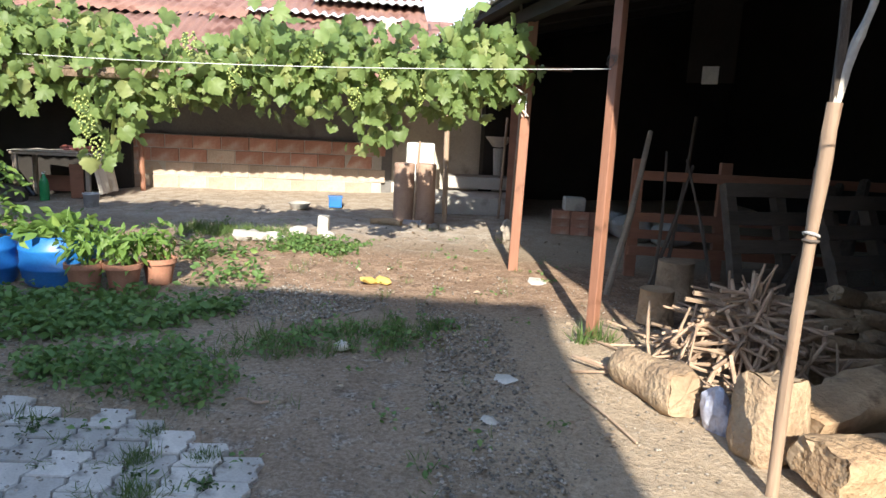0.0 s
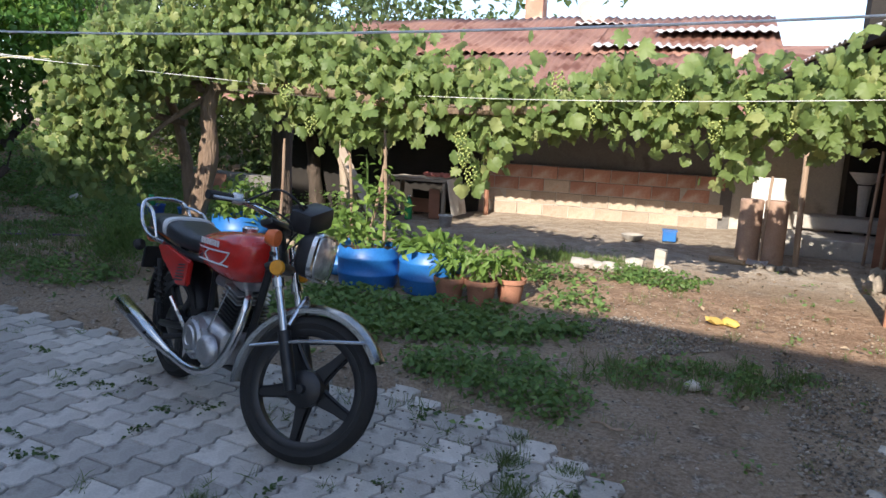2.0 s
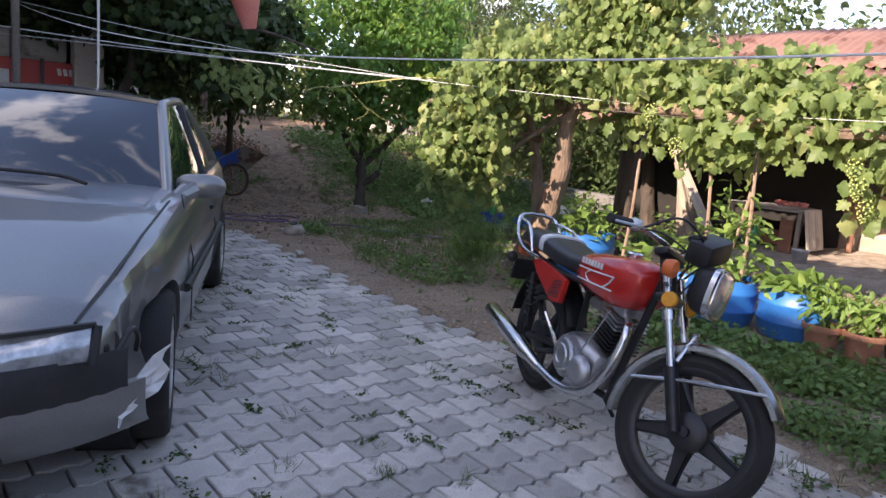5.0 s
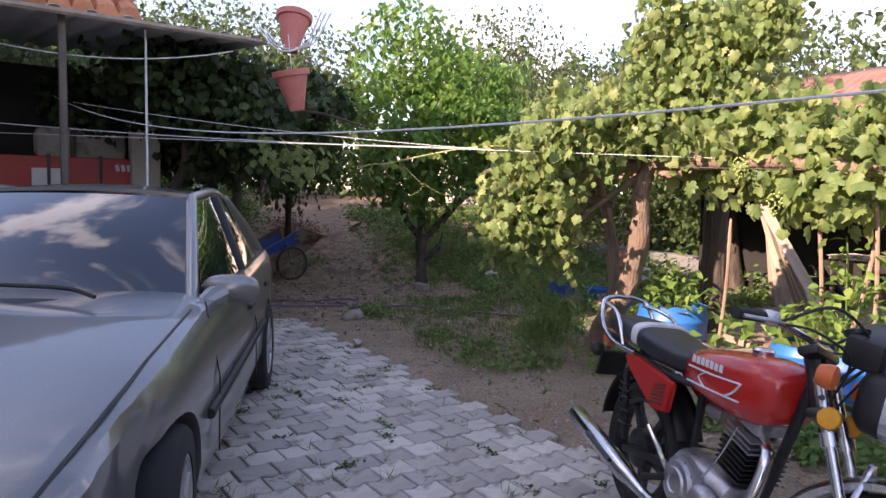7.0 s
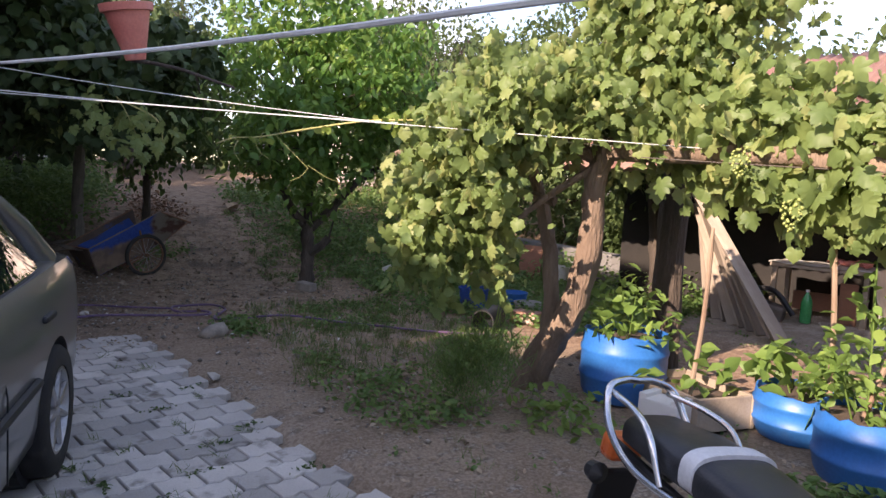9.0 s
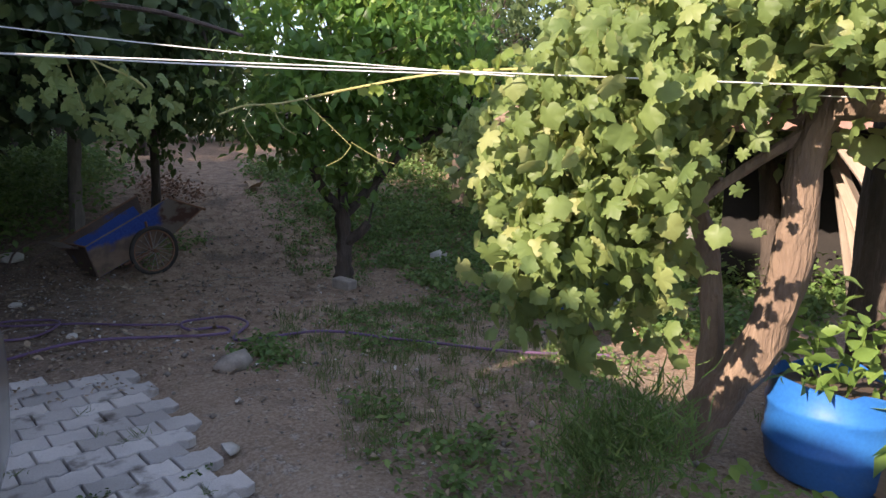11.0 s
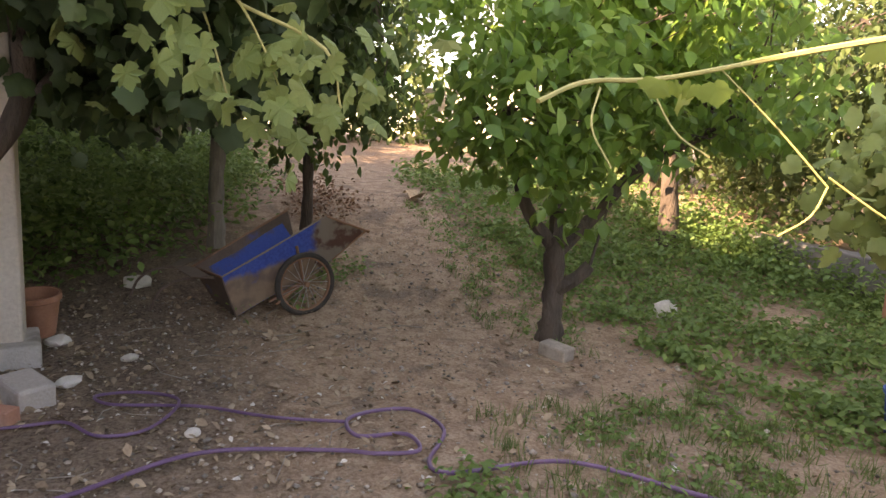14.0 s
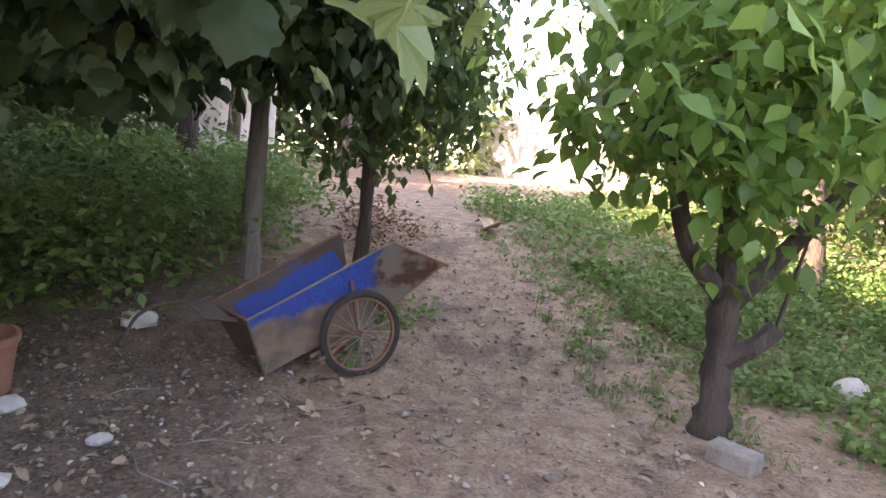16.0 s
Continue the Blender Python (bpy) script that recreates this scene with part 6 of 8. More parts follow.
    part("axle_bracket", T([(0.55, -0.06, 0.305), (0.28, -0.12, 0.16)], 0.012, 6), RUST, ob)
    return ob


build_cart()

# ---- small plants ----
def scatter(rng, poly, n):
    xs, ys = [p[0] for p in poly], [p[1] for p in poly]
    out = []
    while len(out) < n:
        x, y = rng.uniform(min(xs), max(xs)), rng.uniform(min(ys), max(ys))
        if inside(x, y, poly):
            out.append((x, y, ground_z(x, y)))
    return np.array(out)


def weeds(label, poly, plants, height, size, per=14, material=None, shape=None, seed=1, name="weeds", patchy=0.0):
    """Low leafy plants: leaves in loose tufts over the patch."""
    rng = np.random.default_rng(seed)
    base = scatter(rng, poly, plants)
    if patchy:
        keep = np.array([noise.noise((x * 1.3, y * 1.3, seed)) > patchy - 0.3 for x, y, z in base])
        base = base[keep]
    p = np.repeat(base, per, axis=0)
    h = np.repeat(rng.uniform(0.5, 1.15, len(base)), per) * height
    p[:, :2] += rng.normal(0, 0.35 * height + 0.02, (len(p), 2))
    p[:, 2] += rng.uniform(0.05, 1.0, len(p)) * h
    ob = leaves(name, p, rng.uniform(0.6, 1.3, len(p)) * size, shape or OVAL, material or WEED_LEAF, None, 0.15, 0.5, rng)
    return tagged(ob, label, "weeds", kind="stuff")


def grass(label, poly, tufts, height, seed=1, per=22, name="grass"):
    rng = np.random.default_rng(seed)
    base = scatter(rng, poly, tufts)
    p = np.repeat(base, per, axis=0)
    p[:, :2] += rng.normal(0, 0.03, (len(p), 2))
    ob = leaves(name, p, rng.uniform(0.4, 1.2, len(p)) * height, BLADE, GRASS, None, -0.68, 0.7, rng)
    return tagged(ob, label, "grass", kind="stuff")


R = lambda x0, y0, x1, y1: [(x0, y0), (x1, y0), (x1, y1), (x0, y1)]
weeds("dense low broad-leaved weeds beside the paving", [(-3.6, 3.0), (-2.4, 3.15), (-1.5, 3.55), (-1.35, 4.1), (-2.1, 4.15), (-2.6, 3.95), (-3.6, 3.75)], 300, 0.12, 0.06, 14, seed=31)
weeds("dense low broad-leaved weeds on bare earth", [(-1.85, 2.8), (-0.9, 2.75), (-0.8, 3.05), (-1.3, 3.3), (-1.9, 3.15)], 110, 0.13, 0.045, 16, seed=32)
grass("green grass tufts across the earth yard", [(-1.1, 3.25), (-0.2, 3.65), (0.1, 4.1), (-0.3, 4.25), (-0.9, 3.8), (-1.2, 3.5)], 70, 0.10, 33, 16)
weeds("low weeds among the grass tufts", [(-1.1, 3.25), (-0.2, 3.65), (0.1, 4.1), (-0.3, 4.25), (-0.9, 3.8)], 50, 0.08, 0.04, 12, seed=34)
weeds("low creeping weeds in the sunny yard", R(-1.95, 5.7, -1.15, 6.25), 70, 0.09, 0.05, 14, seed=35)
weeds("small weed plants on sunny earth", R(-2.5, 5.15, -2.0, 5.6), 20, 0.16, 0.06, 14, seed=36)
weeds("small weed plants on shaded earth", R(-1.95, 4.5, -1.5, 5.0), 12, 0.16, 0.06, 14, seed=37)
grass("thin grass strip along the yard edge", R(-3.1, 6.15, -1.9, 6.6), 90, 0.10, 38)
grass("sparse grass tufts at a post foot", R(0.8, 4.05, 1.0, 4.25), 6, 0.14, 39)
grass("sparse thin grass on trodden earth", R(-5.5, 2.2, 0.6, 6.2), 170, 0.07, 40, 12)
weeds("scattered small weeds on trodden earth", R(-6.5, 2.2, 0.8, 7.2), 130, 0.05, 0.035, 9, seed=41)
weeds("green weeds under the grapevine", R(-6.2, 2.35, -4.9, 3.0), 60, 0.12, 0.05, 14, seed=42)
rng = np.random.default_rng(43)
fb_ = in_blobs(rng, [(-5.2, 3.0, 0.3, 0.24, 0.22, 0.3), (-5.05, 3.08, 0.4, 0.18, 0.18, 0.25), (-5.3, 2.9, 0.25, 0.2, 0.18, 0.2)], 1900, 0.05)
tagged(leaves("feathery_bush", fb_, rng.uniform(0.07, 0.15, len(fb_)), BLADE, WEED_LEAF, None, -0.45, 0.7, rng), "feathery dark green bush by the vine trunk", "bush", kind="stuff")
weeds("leafy shoots under the vine trunk", R(-5.0, 3.2, -4.5, 3.5), 14, 0.2, 0.07, 12, POT_LEAF, OVAL, 44)
grass("patchy grass along the garden path", [(-9.0, 2.7), (-6.2, 2.2), (-6.0, 4.2), (-9.0, 4.6)], 420, 0.10, 45, 14)
weeds("patchy low weeds along the garden path", [(-9.0, 2.9), (-6.2, 2.4), (-6.0, 4.4), (-9.0, 5.0)], 520, 0.07, 0.045, 12, seed=46, patchy=0.3)
weeds("thick green weeds by a field stone", R(-8.35, 2.2, -7.7, 2.45), 34, 0.12, 0.05, 14, seed=47)
weeds("green weed bed beyond the fruit tree", [(-13.5, 4.5), (-9.0, 4.4), (-6.4, 5.2), (-6.6, 8.3), (-13.5, 8.0)], 2100, 0.17, 0.065, 15, seed=48, patchy=0.05)
weeds("tall green weeds along the path", [(-17, 4.3), (-12.0, 4.6), (-11.5, 7.5), (-17, 8.0)], 420, 0.4, 0.08, 22, seed=49)
weeds("tall dense nettles and shrubs beside the path", [(-17, -3.2), (-11.7, -1.6), (-11.9, 0.25), (-12.6, 0.9), (-13.4, 1.5), (-17, 2.2)], 900, 0.72, 0.085, 34, seed=50)
weeds("tall weeds in front of a low wall", [(-14, 7.3), (-6.6, 7.6), (-6.6, 8.4), (-14, 8.4)], 260, 0.5, 0.08, 24, seed=52)
weeds("dry reddish brush at the path edge", R(-15.2, 2.3, -13.7, 3.1), 60, 0.3, 0.06, 14, mat("dry_leaf", (0.20, 0.10, 0.06), (0.30, 0.17, 0.10), 8, 50, 0.9, island=0.3), OVAL, 51)
grass("tufts of grass on the garden path", [(-14.5, 3.9), (-12.2, 3.6), (-10.6, 3.4), (-9.6, 4.0), (-12, 4.8), (-15, 4.6)], 130, 0.10, 52, 14)
weeds("small weeds on the garden path", [(-14.5, 3.8), (-12.2, 3.7), (-10.6, 3.5), (-9.6, 4.0), (-12, 4.8), (-15, 4.6)], 150, 0.09, 0.05, 12, seed=53)
weeds("weeds round the cart wheel", [(-11.9, 1.5), (-11.2, 1.45), (-11.3, 2.2), (-12.4, 2.9), (-12.6, 2.6)], 46, 0.14, 0.05, 14, seed=54)

# tufts in the paving joints
rng = np.random.default_rng(60)
spots = np.array([(x, y, 0.0) for x, y in zip(rng.uniform(-7.6, -0.5, 420), rng.uniform(-0.2, 2.5, 420)) if inside(x, y) and inside(x, y + 0.1)])[:150]
p = np.repeat(spots, 16, axis=0)
p[:, :2] += rng.normal(0, 0.022, (len(p), 2))
tagged(leaves("joint_weeds", p, rng.uniform(0.025, 0.075, len(p)), BLADE, GRASS, None, -0.3, 0.9, rng), "small weeds sprouting from the paving joints", "weeds", kind="stuff")
for k, (x, y, s) in enumerate(((-0.86, 2.28, 0.07), (-0.62, 2.36, 0.06), (-0.72, 2.06, 0.085), (-0.95, 2.5, 0.055), (-1.55, 1.25, 0.05), (-2.1, 0.75, 0.05))):
    rg = np.random.default_rng(70 + k)
    q = np.repeat(np.array([(x, y, -0.01)]), 190, axis=0)
    q[:, :2] += rg.normal(0, s * 0.5, (190, 2))
    tagged(leaves("weed_tuft", q, rg.uniform(0.5, 1.1, 190) * s, BLADE, GRASS, None, -0.5, 0.9, rg), "bright green tuft growing between pavers", "weed", "tufts in the paving", kind="stuff")

# dark moss and seedlings packed in some joints
rng = np.random.default_rng(61)
mp = np.array([(x, y, 0.0) for x, y in zip(rng.uniform(-6.5, -0.5, 300), rng.uniform(-0.4, 2.5, 300)) if inside(x, y) and inside(x, y + 0.1)])[:85]
run = rng.choice([radians(101.5), radians(11.5)], len(mp))
p = np.repeat(mp, 26, axis=0)
along_ = rng.normal(0, 0.045, len(p))
p[:, 0] += np.repeat(np.cos(run), 26) * along_ + rng.normal(0, 0.012, len(p))
p[:, 1] += np.repeat(np.sin(run), 26) * along_ + rng.normal(0, 0.012, len(p))
p[:, 2] += rng.uniform(0.0, 0.014, len(p))
tagged(leaves("joint_moss", p, rng.uniform(0.012, 0.034, len(p)), OVAL, DARK_LEAF, None, 0.05, 0.7, rng), "dark moss and seedlings packed in the paving joints", "moss", kind="stuff")

# litter of pebbles, chips, dead leaves
def pebbles(label, poly, n, lo, hi, seed, material=PALE_STONE, name="pebbles"):
    rng = np.random.default_rng(seed)
    base = scatter(rng, poly, n)
    tv = np.array([(1, 0, 0), (0.3, 0.9, 0), (-0.8, 0.5, 0), (-0.7, -0.6, 0), (0.4, -0.9, 0), (0.1, 0.05, 0.7), (0, 0, -0.6)])
    tf = np.array([(i, (i + 1) % 5, 5) for i in range(5)] + [((i + 1) % 5, i, 6) for i in range(5)])
    s = rng.uniform(0, 1, n) ** 2.5 * (hi - lo) + lo
    a = rng.uniform(0, 6.28, n)
    c, sn = np.cos(a)[:, None], np.sin(a)[:, None]
    jit = tv[None] * rng.uniform(0.6, 1.2, (n, 7, 3)) * s[:, None, None]
    x = jit[..., 0] * c - jit[..., 1] * sn
    y = jit[..., 0] * sn + jit[..., 1] * c
    co = base[:, None, :] + np.stack([x, y, jit[..., 2] + 0.012], -1)
    fa = (np.arange(n)[:, None, None] * 7 + tf[None]).reshape(-1, 3)
    return tagged(mesh_from(name, co.reshape(-1, 3), fa, material), label, "pebbles", kind="stuff")


pebbles("pale gravel and pebbles strewn over the earth", [(-3.2, 2.7), (-0.2, 1.0), (1.4, 0.8), (1.3, 5.5), (-3.2, 6.4)], 7000, 0.003, 0.012, 80, EARTH_STONE)
pebbles("band of pale gravel along the yard", [(-0.3, 4.6), (0.3, 4.4), (1.0, 1.6), (0.55, 1.4)], 3600, 0.004, 0.016, 81, EARTH_STONE)
pebbles("pale rubble spread on dark earth", [(-1.7, 4.1), (-0.9, 3.9), (-0.45, 4.5), (-1.3, 4.75)], 1800, 0.004, 0.018, 82, EARTH_STONE)
pebbles("small stones on the garden path", [(-15, 2.6), (-6, 1.8), (-4.8, 2.3), (-6, 4.5), (-15, 4.6)], 4000, 0.004, 0.016, 83, EARTH_STONE)
pebbles("small stones and chips below the cart", [(-12, -0.3), (-8.2, -0.3), (-8.2, 1.9), (-11.5, 1.6)], 1600, 0.004, 0.022, 84, EARTH_STONE)
pebbles("larger loose stones along the garden path", [(-13, 0.2), (-6, 1.9), (-4.6, 2.3), (-5.5, 4.5), (-13, 4.6)], 700, 0.008, 0.032, 87, EARTH_STONE)
pebbles("small stones in the sunny yard", R(-6, 6.4, 0.2, 9.0), 600, 0.004, 0.016, 85, EARTH_STONE)
DEAD = mat("dead_leaf", (0.17, 0.11, 0.07), (0.38, 0.30, 0.21), 8, 50, 0.9, island=0.35)
rng = np.random.default_rng(86)
dl = np.concatenate([scatter(rng, R(-12, -0.5, -7.6, 2.4), 1500), scatter(rng, R(-8.5, 2.0, -3, 4.2), 1100), scatter(rng, R(-15, 2.4, -9, 4.4), 900), scatter(rng, R(-3, 2.6, 1.0, 7.0), 700)])
dl[:, 2] += 0.012
tagged(leaves("fallen_leaves", dl, rng.uniform(0.02, 0.06, len(dl)), OVAL, DEAD, None, 0.0, 0.25, rng), "dry fallen leaves on the earth", "leaves", kind="stuff")


rng = np.random.default_rng(88)
lt = np.concatenate([scatter(rng, R(-11.6, -0.4, -8.4, 1.9), 150), scatter(rng, R(-10.5, 1.9, -7.0, 3.4), 50)])
lt[:, 2] += 0.016
tagged(leaves("paper_scraps", lt, rng.uniform(0.015, 0.05, len(lt)), OVAL, CLOTH, None, 0.0, 0.3, rng), "small pale paper and plastic scraps on the earth", "litter", kind="stuff")

# larger curled leaves and thin dry twigs in the shade of the vine
rng = np.random.default_rng(89)
cl = np.concatenate([scatter(rng, R(-11.8, -0.3, -8.6, 2.2), 420), scatter(rng, R(-12.5, 2.2, -8.0, 3.6), 200)])
cl[:, 2] += 0.018
tagged(leaves("fallen_leaves", cl, rng.uniform(0.045, 0.085, len(cl)), OVAL, DEAD, None, 0.0, 0.45, rng), "larger curled dry leaves below the vine", "leaves", kind="stuff")
for x, y in scatter(rng, R(-11.5, 0.2, -8.6, 2.8), 22)[:, :2]:
    a, l = rng.uniform(0, 6.28), rng.uniform(0.08, 0.24)
    ends = [(x + u * l * math.cos(a + u * 0.3), y + u * l * math.sin(a + u * 0.3)) for u in (-1, 0, 1)]
    alone("twig", T([(p, q, ground_z(p, q) + 0.007 + 0.006 * (i == 1)) for i, (p, q) in enumerate(ends)], 0.0035, 5, 0.2), EARTH_STONE, "thin dry twig on the earth", "twig", None, "dry twigs below the vine")


def one_stone(x, y, size, seed, label, z=0.0, earthy=False):
    bm = stone(bmesh.new(), (0, 0, size[2] * 0.5), size, seed)
    return smooth(alone("stone", bm, EARTH_STONE if earthy else PALE_STONE, label, "stone", pose(x, y, ground_z(x, y) + z)), 55)


one_stone(-7.82, 2.05, (0.17, 0.11, 0.085), 1, "earth-stained field stone half sunk in the earth", -0.01, True)
one_stone(-10.75, 5.35, (0.15, 0.13, 0.13), 2, "rounded white stone among the weeds")
one_stone(0.44, 3.43, (0.09, 0.06, 0.02), 3, "flat pale stone on the earth")
one_stone(0.42, 2.95, (0.06, 0.04, 0.02), 4, "flat pale stone on the earth")
one_stone(0.5, 5.4, (0.13, 0.08, 0.02), 5, "flat grey stone by the shed")
one_stone(-0.5, 3.62, (0.06, 0.05, 0.04), 6, "small pale stone in the grass")
one_stone(-6.55, 1.75, (0.06, 0.05, 0.03), 7, "small pale stone by the paving")
alone("concrete_block", B((0.24, 0.14, 0.11), (0, 0, 0.045), (3, 4, 25), 0.016), EARTH_STONE, "pale concrete block at the tree foot", "block", pose(-9.88, 3.7, 0))
alone("cardboard_piece", grid_patch([[(i * 0.12, j * 0.1, 0.05 * math.sin(i * 1.5 + j)) for i in range(5)] for j in range(3)], 0.006), LOG_WOOD, "crumpled pale cardboard lying on the path", "cardboard", pose(-14.9, 3.95, ground_z(-14.9, 3.95) + 0.05))
for k, (x, y, s) in enumerate(((-9.1, 1.15, 0.045), (-10.4, 0.75, 0.06), (-10.0, 0.45, 0.07), (-11.95, 0.7, 0.12), (-10.85, 0.25, 0.09))):
    bm = bmesh.new()
    r = bmesh.ops.create_icosphere(bm, subdivisions=2, radius=s)
    for v in r["verts"]:
        v.co *= 1 + 0.5 * noise.noise(v.co * 14 + Vector((k, 0, 0)))
        v.co.z *= 0.5
    alone("plastic_scrap", bm, CLOTH, "crumpled whitish plastic scrap on the earth", "litter", pose(x, y, ground_z(x, y) + s * 0.25), "plastic scraps")

# garden hose
hp = [(-8.3, 0.1), (-8.5, 0.64), (-8.77, 1.18), (-8.69, 1.78), (-8.58, 2.0), (-8.55, 2.2), (-8.78, 2.2), (-8.8, 1.95), (-9.0, 1.94), (-9.12, 2.15), (-9.05, 2.34), (-8.74, 2.4), (-8.45, 2.22), (-8.3, 2.3), (-8.26, 2.86), (-7.86, 3.29), (-7.54, 3.54), (-7.09, 3.87), (-6.7, 4.4)]
alone("garden_hose", T(bezier([(x, y, ground_z(x, y) + 0.03 + 0.008 * (i % 3)) for i, (x, y) in enumerate(hp)], 8), 0.011, 8), PURPLE, "purple garden hose looped over the ground", "hose")
hp = [(-9.3, 0.1), (-9.3, 0.34), (-9.29, 0.54), (-9.11, 0.71), (-9.13, 0.94), (-9.47, 1.08), (-9.68, 0.87), (-9.66, 0.64), (-9.5, 0.72), (-9.45, 1.0), (-9.36, 1.22), (-9.12, 1.56), (-9.0, 1.93)]
alone("garden_hose", T(bezier([(x, y, ground_z(x, y) + 0.032 + 0.006 * (i % 3)) for i, (x, y) in enumerate(hp)], 8), 0.009, 8), PURPLE, "dark garden hose coiled on the ground", "hose")


# ---- blue half drums, pots, planter ----
def drum(x, y, r, h, label, plants, leaf=0.085, tall=0.3, seed=1, lean=0):
    m = pose(x, y, ground_z(x, y), lean, 0, 0)
    ob = thing("drum_planter", label, "planter", m, "blue drum planters")
    prof = [(0, 0), (r * 0.86, 0), (r * 0.95, 0.04), (r, h * 0.3), (r * 1.03, h * 0.33), (r * 1.03, h * 0.37), (r, h * 0.4), (r, h * 0.66), (r * 1.025, h * 0.69), (r * 1.025, h * 0.74), (r * 0.99, h * 0.78), (r * 0.97, h), (r * 0.93, h), (r * 0.92, h * 0.85), (0, h * 0.85)]
    bm = lathe(prof, 36)
    rn = random.Random(seed)
    for v in bm.verts:
        if v.co.z > h * 0.97:
            v.co.z -= abs(noise.noise((v.co.x * 9, v.co.y * 9, seed))) * 0.06
    smooth(part("drum", bm, BLUE_PLASTIC, ob, "blue plastic drum cut in half"), 50)
    part("soil", lathe([(0, h * 0.88), (r * 0.9, h * 0.87), (r * 0.9, h * 0.8)], 24), SOIL, ob)
    rg = np.random.default_rng(seed)
    n = plants
    a, q = rg.uniform(0, 6.28, n), np.sqrt(rg.uniform(0, 1, n)) * r * 1.15
    pts = np.stack([np.cos(a) * q, np.sin(a) * q, h * 0.95 + rg.uniform(0.0, 1, n) * tall * (1.2 - q / r * 0.6)], 1)
    lv = leaves("foliage", pts, rg.uniform(0.6, 1.4, n) * leaf, OVAL, POT_LEAF, ob, 0.25, 0.5, rg)
    lv["kind"] = "stuff"
    for k in range(7):
        i = rg.integers(0, n)
        part("stem", T(bezier([(pts[i][0] * 0.4, pts[i][1] * 0.4, h * 0.85), tuple(pts[i] * np.array([0.8, 0.8, 1]) - np.array([0, 0, 0.05])), tuple(pts[i])], 3), 0.005, 5), POT_LEAF, ob)
    return ob


drum(-4.92, 4.05, 0.285, 0.46, "blue half drum planted with leafy vegetables by the vine", 150, 0.09, 0.45, 1)
drum(-3.38, 4.16, 0.26, 0.36, "blue half drum with tall staked tomato plants", 330, 0.075, 0.75, 2)
drum(-2.86, 4.36, 0.27, 0.36, "blue half drum with broad-leaved seedlings", 95, 0.12, 0.2, 3)
drum(-3.9, 4.42, 0.25, 0.28, "blue half drum with broad squash leaves", 70, 0.15, 0.3, 4)
for k, (x0, y0, dx, dy, h) in enumerate(((-3.62, 4.2, -0.1, 0.0, 1.25), (-3.45, 4.15, 0.15, 0.1, 0.95), (-3.3, 4.25, 0.05, -0.1, 1.1), (-4.3, 3.95, 0.02, 0.05, 1.0))):
    z = ground_z(x0, y0) + 0.2
    alone("garden_stake", T(bezier([(x0, y0, z), (x0 + dx * 0.5 + 0.02, y0 + dy * 0.5, z + h * 0.5), (x0 + dx, y0 + dy, z + h)], 4), [0.014] * 8 + [0.009], 7, 0.1, k), BARE_POLE, "thin wooden stake among vegetable plants", "stake", None, "garden stakes")


def flower_pot(x, y, r, h, seed, n=120):
    ob = thing("flower_pot", "terracotta plastic flower pot with a bushy green plant", "flower pot", pose(x, y, ground_z(x, y)), "terracotta pots")
    smooth(part("pot", lathe([(0, 0), (r * 0.68, 0), (r * 0.72, 0.01), (r * 0.92, h * 0.78), (r * 0.93, h * 0.8), (r * 1.04, h * 0.81), (r * 1.05, h), (r * 0.95, h), (r * 0.9, h * 0.85), (0, h * 0.85)], 32), TERRACOTTA, ob, "terracotta rimmed pot"), 40)
    part("soil", lathe([(0, h * 0.9), (r * 0.9, h * 0.88), (r * 0.9, h * 0.8)], 20), SOIL, ob)
    rg = np.random.default_rng(seed)
    d = in_blobs(rg, [(0, 0, h + 0.15, r * 1.35, r * 1.35, 0.17)], n, 0.1)
    lv = leaves("foliage", d, rg.uniform(0.07, 0.12, n), NARROW, POT_LEAF, ob, 0.35, 0.5, rg)
    lv["kind"] = "stuff"
    for k in range(5):
        part("stem", T([(0, 0, h * 0.85), (0.4 * d[k][0], 0.4 * d[k][1], h + 0.08), tuple(d[k])], 0.004, 5), POT_LEAF, ob)


flower_pot(-2.56, 4.2, 0.125, 0.2, 5)
flower_pot(-2.32, 4.28, 0.125, 0.2, 6, 160)
flower_pot(-2.2, 4.52, 0.12, 0.19, 7)

planter = thing("planter_box", "weathered wooden planter box with broad-leaved seedlings", "planter", pose(-4.42, 4.12, ground_z(-4.4, 4.1), 0, 0, -12))
for nm, sz, at in (("side_board", (0.62, 0.025, 0.2), (0, -0.2, 0.12)), ("side_board", (0.62, 0.025, 0.2), (0, 0.2, 0.12)), ("end_board", (0.025, 0.375, 0.2), (-0.29, 0, 0.12)), ("end_board", (0.025, 0.375, 0.2), (0.29, 0, 0.12))):
    part(nm, B(sz, at, (0, 0, 0), 0.004), GREY_WOOD, planter)
part("soil", B((0.56, 0.37, 0.14), (0, 0, 0.1)), SOIL, planter)
rg = np.random.default_rng(77)
pp = np.stack([rg.uniform(-0.32, 0.32, 44), rg.uniform(-0.25, 0.25, 44), rg.uniform(0.2, 0.46, 44)], 1)
lv = leaves("foliage", pp, rg.uniform(0.09, 0.17, 44), OVAL, POT_LEAF, planter, 0.2, 0.5, rg)
lv["kind"] = "stuff"
foam = thing("foam_box", "white polystyrene box standing on the earth", "box", pose(-4.33, 3.78, ground_z(-4.3, 3.8), 0, 0, 8))
part("box", B((0.26, 0.18, 0.2), (0, 0, 0.1), (0, 0, 0), 0.01), FOAM, foam)
part("lug", B((0.05, 0.17, 0.03), (-0.105, 0, 0.21), (0, 0, 0), 0.006), FOAM, foam)
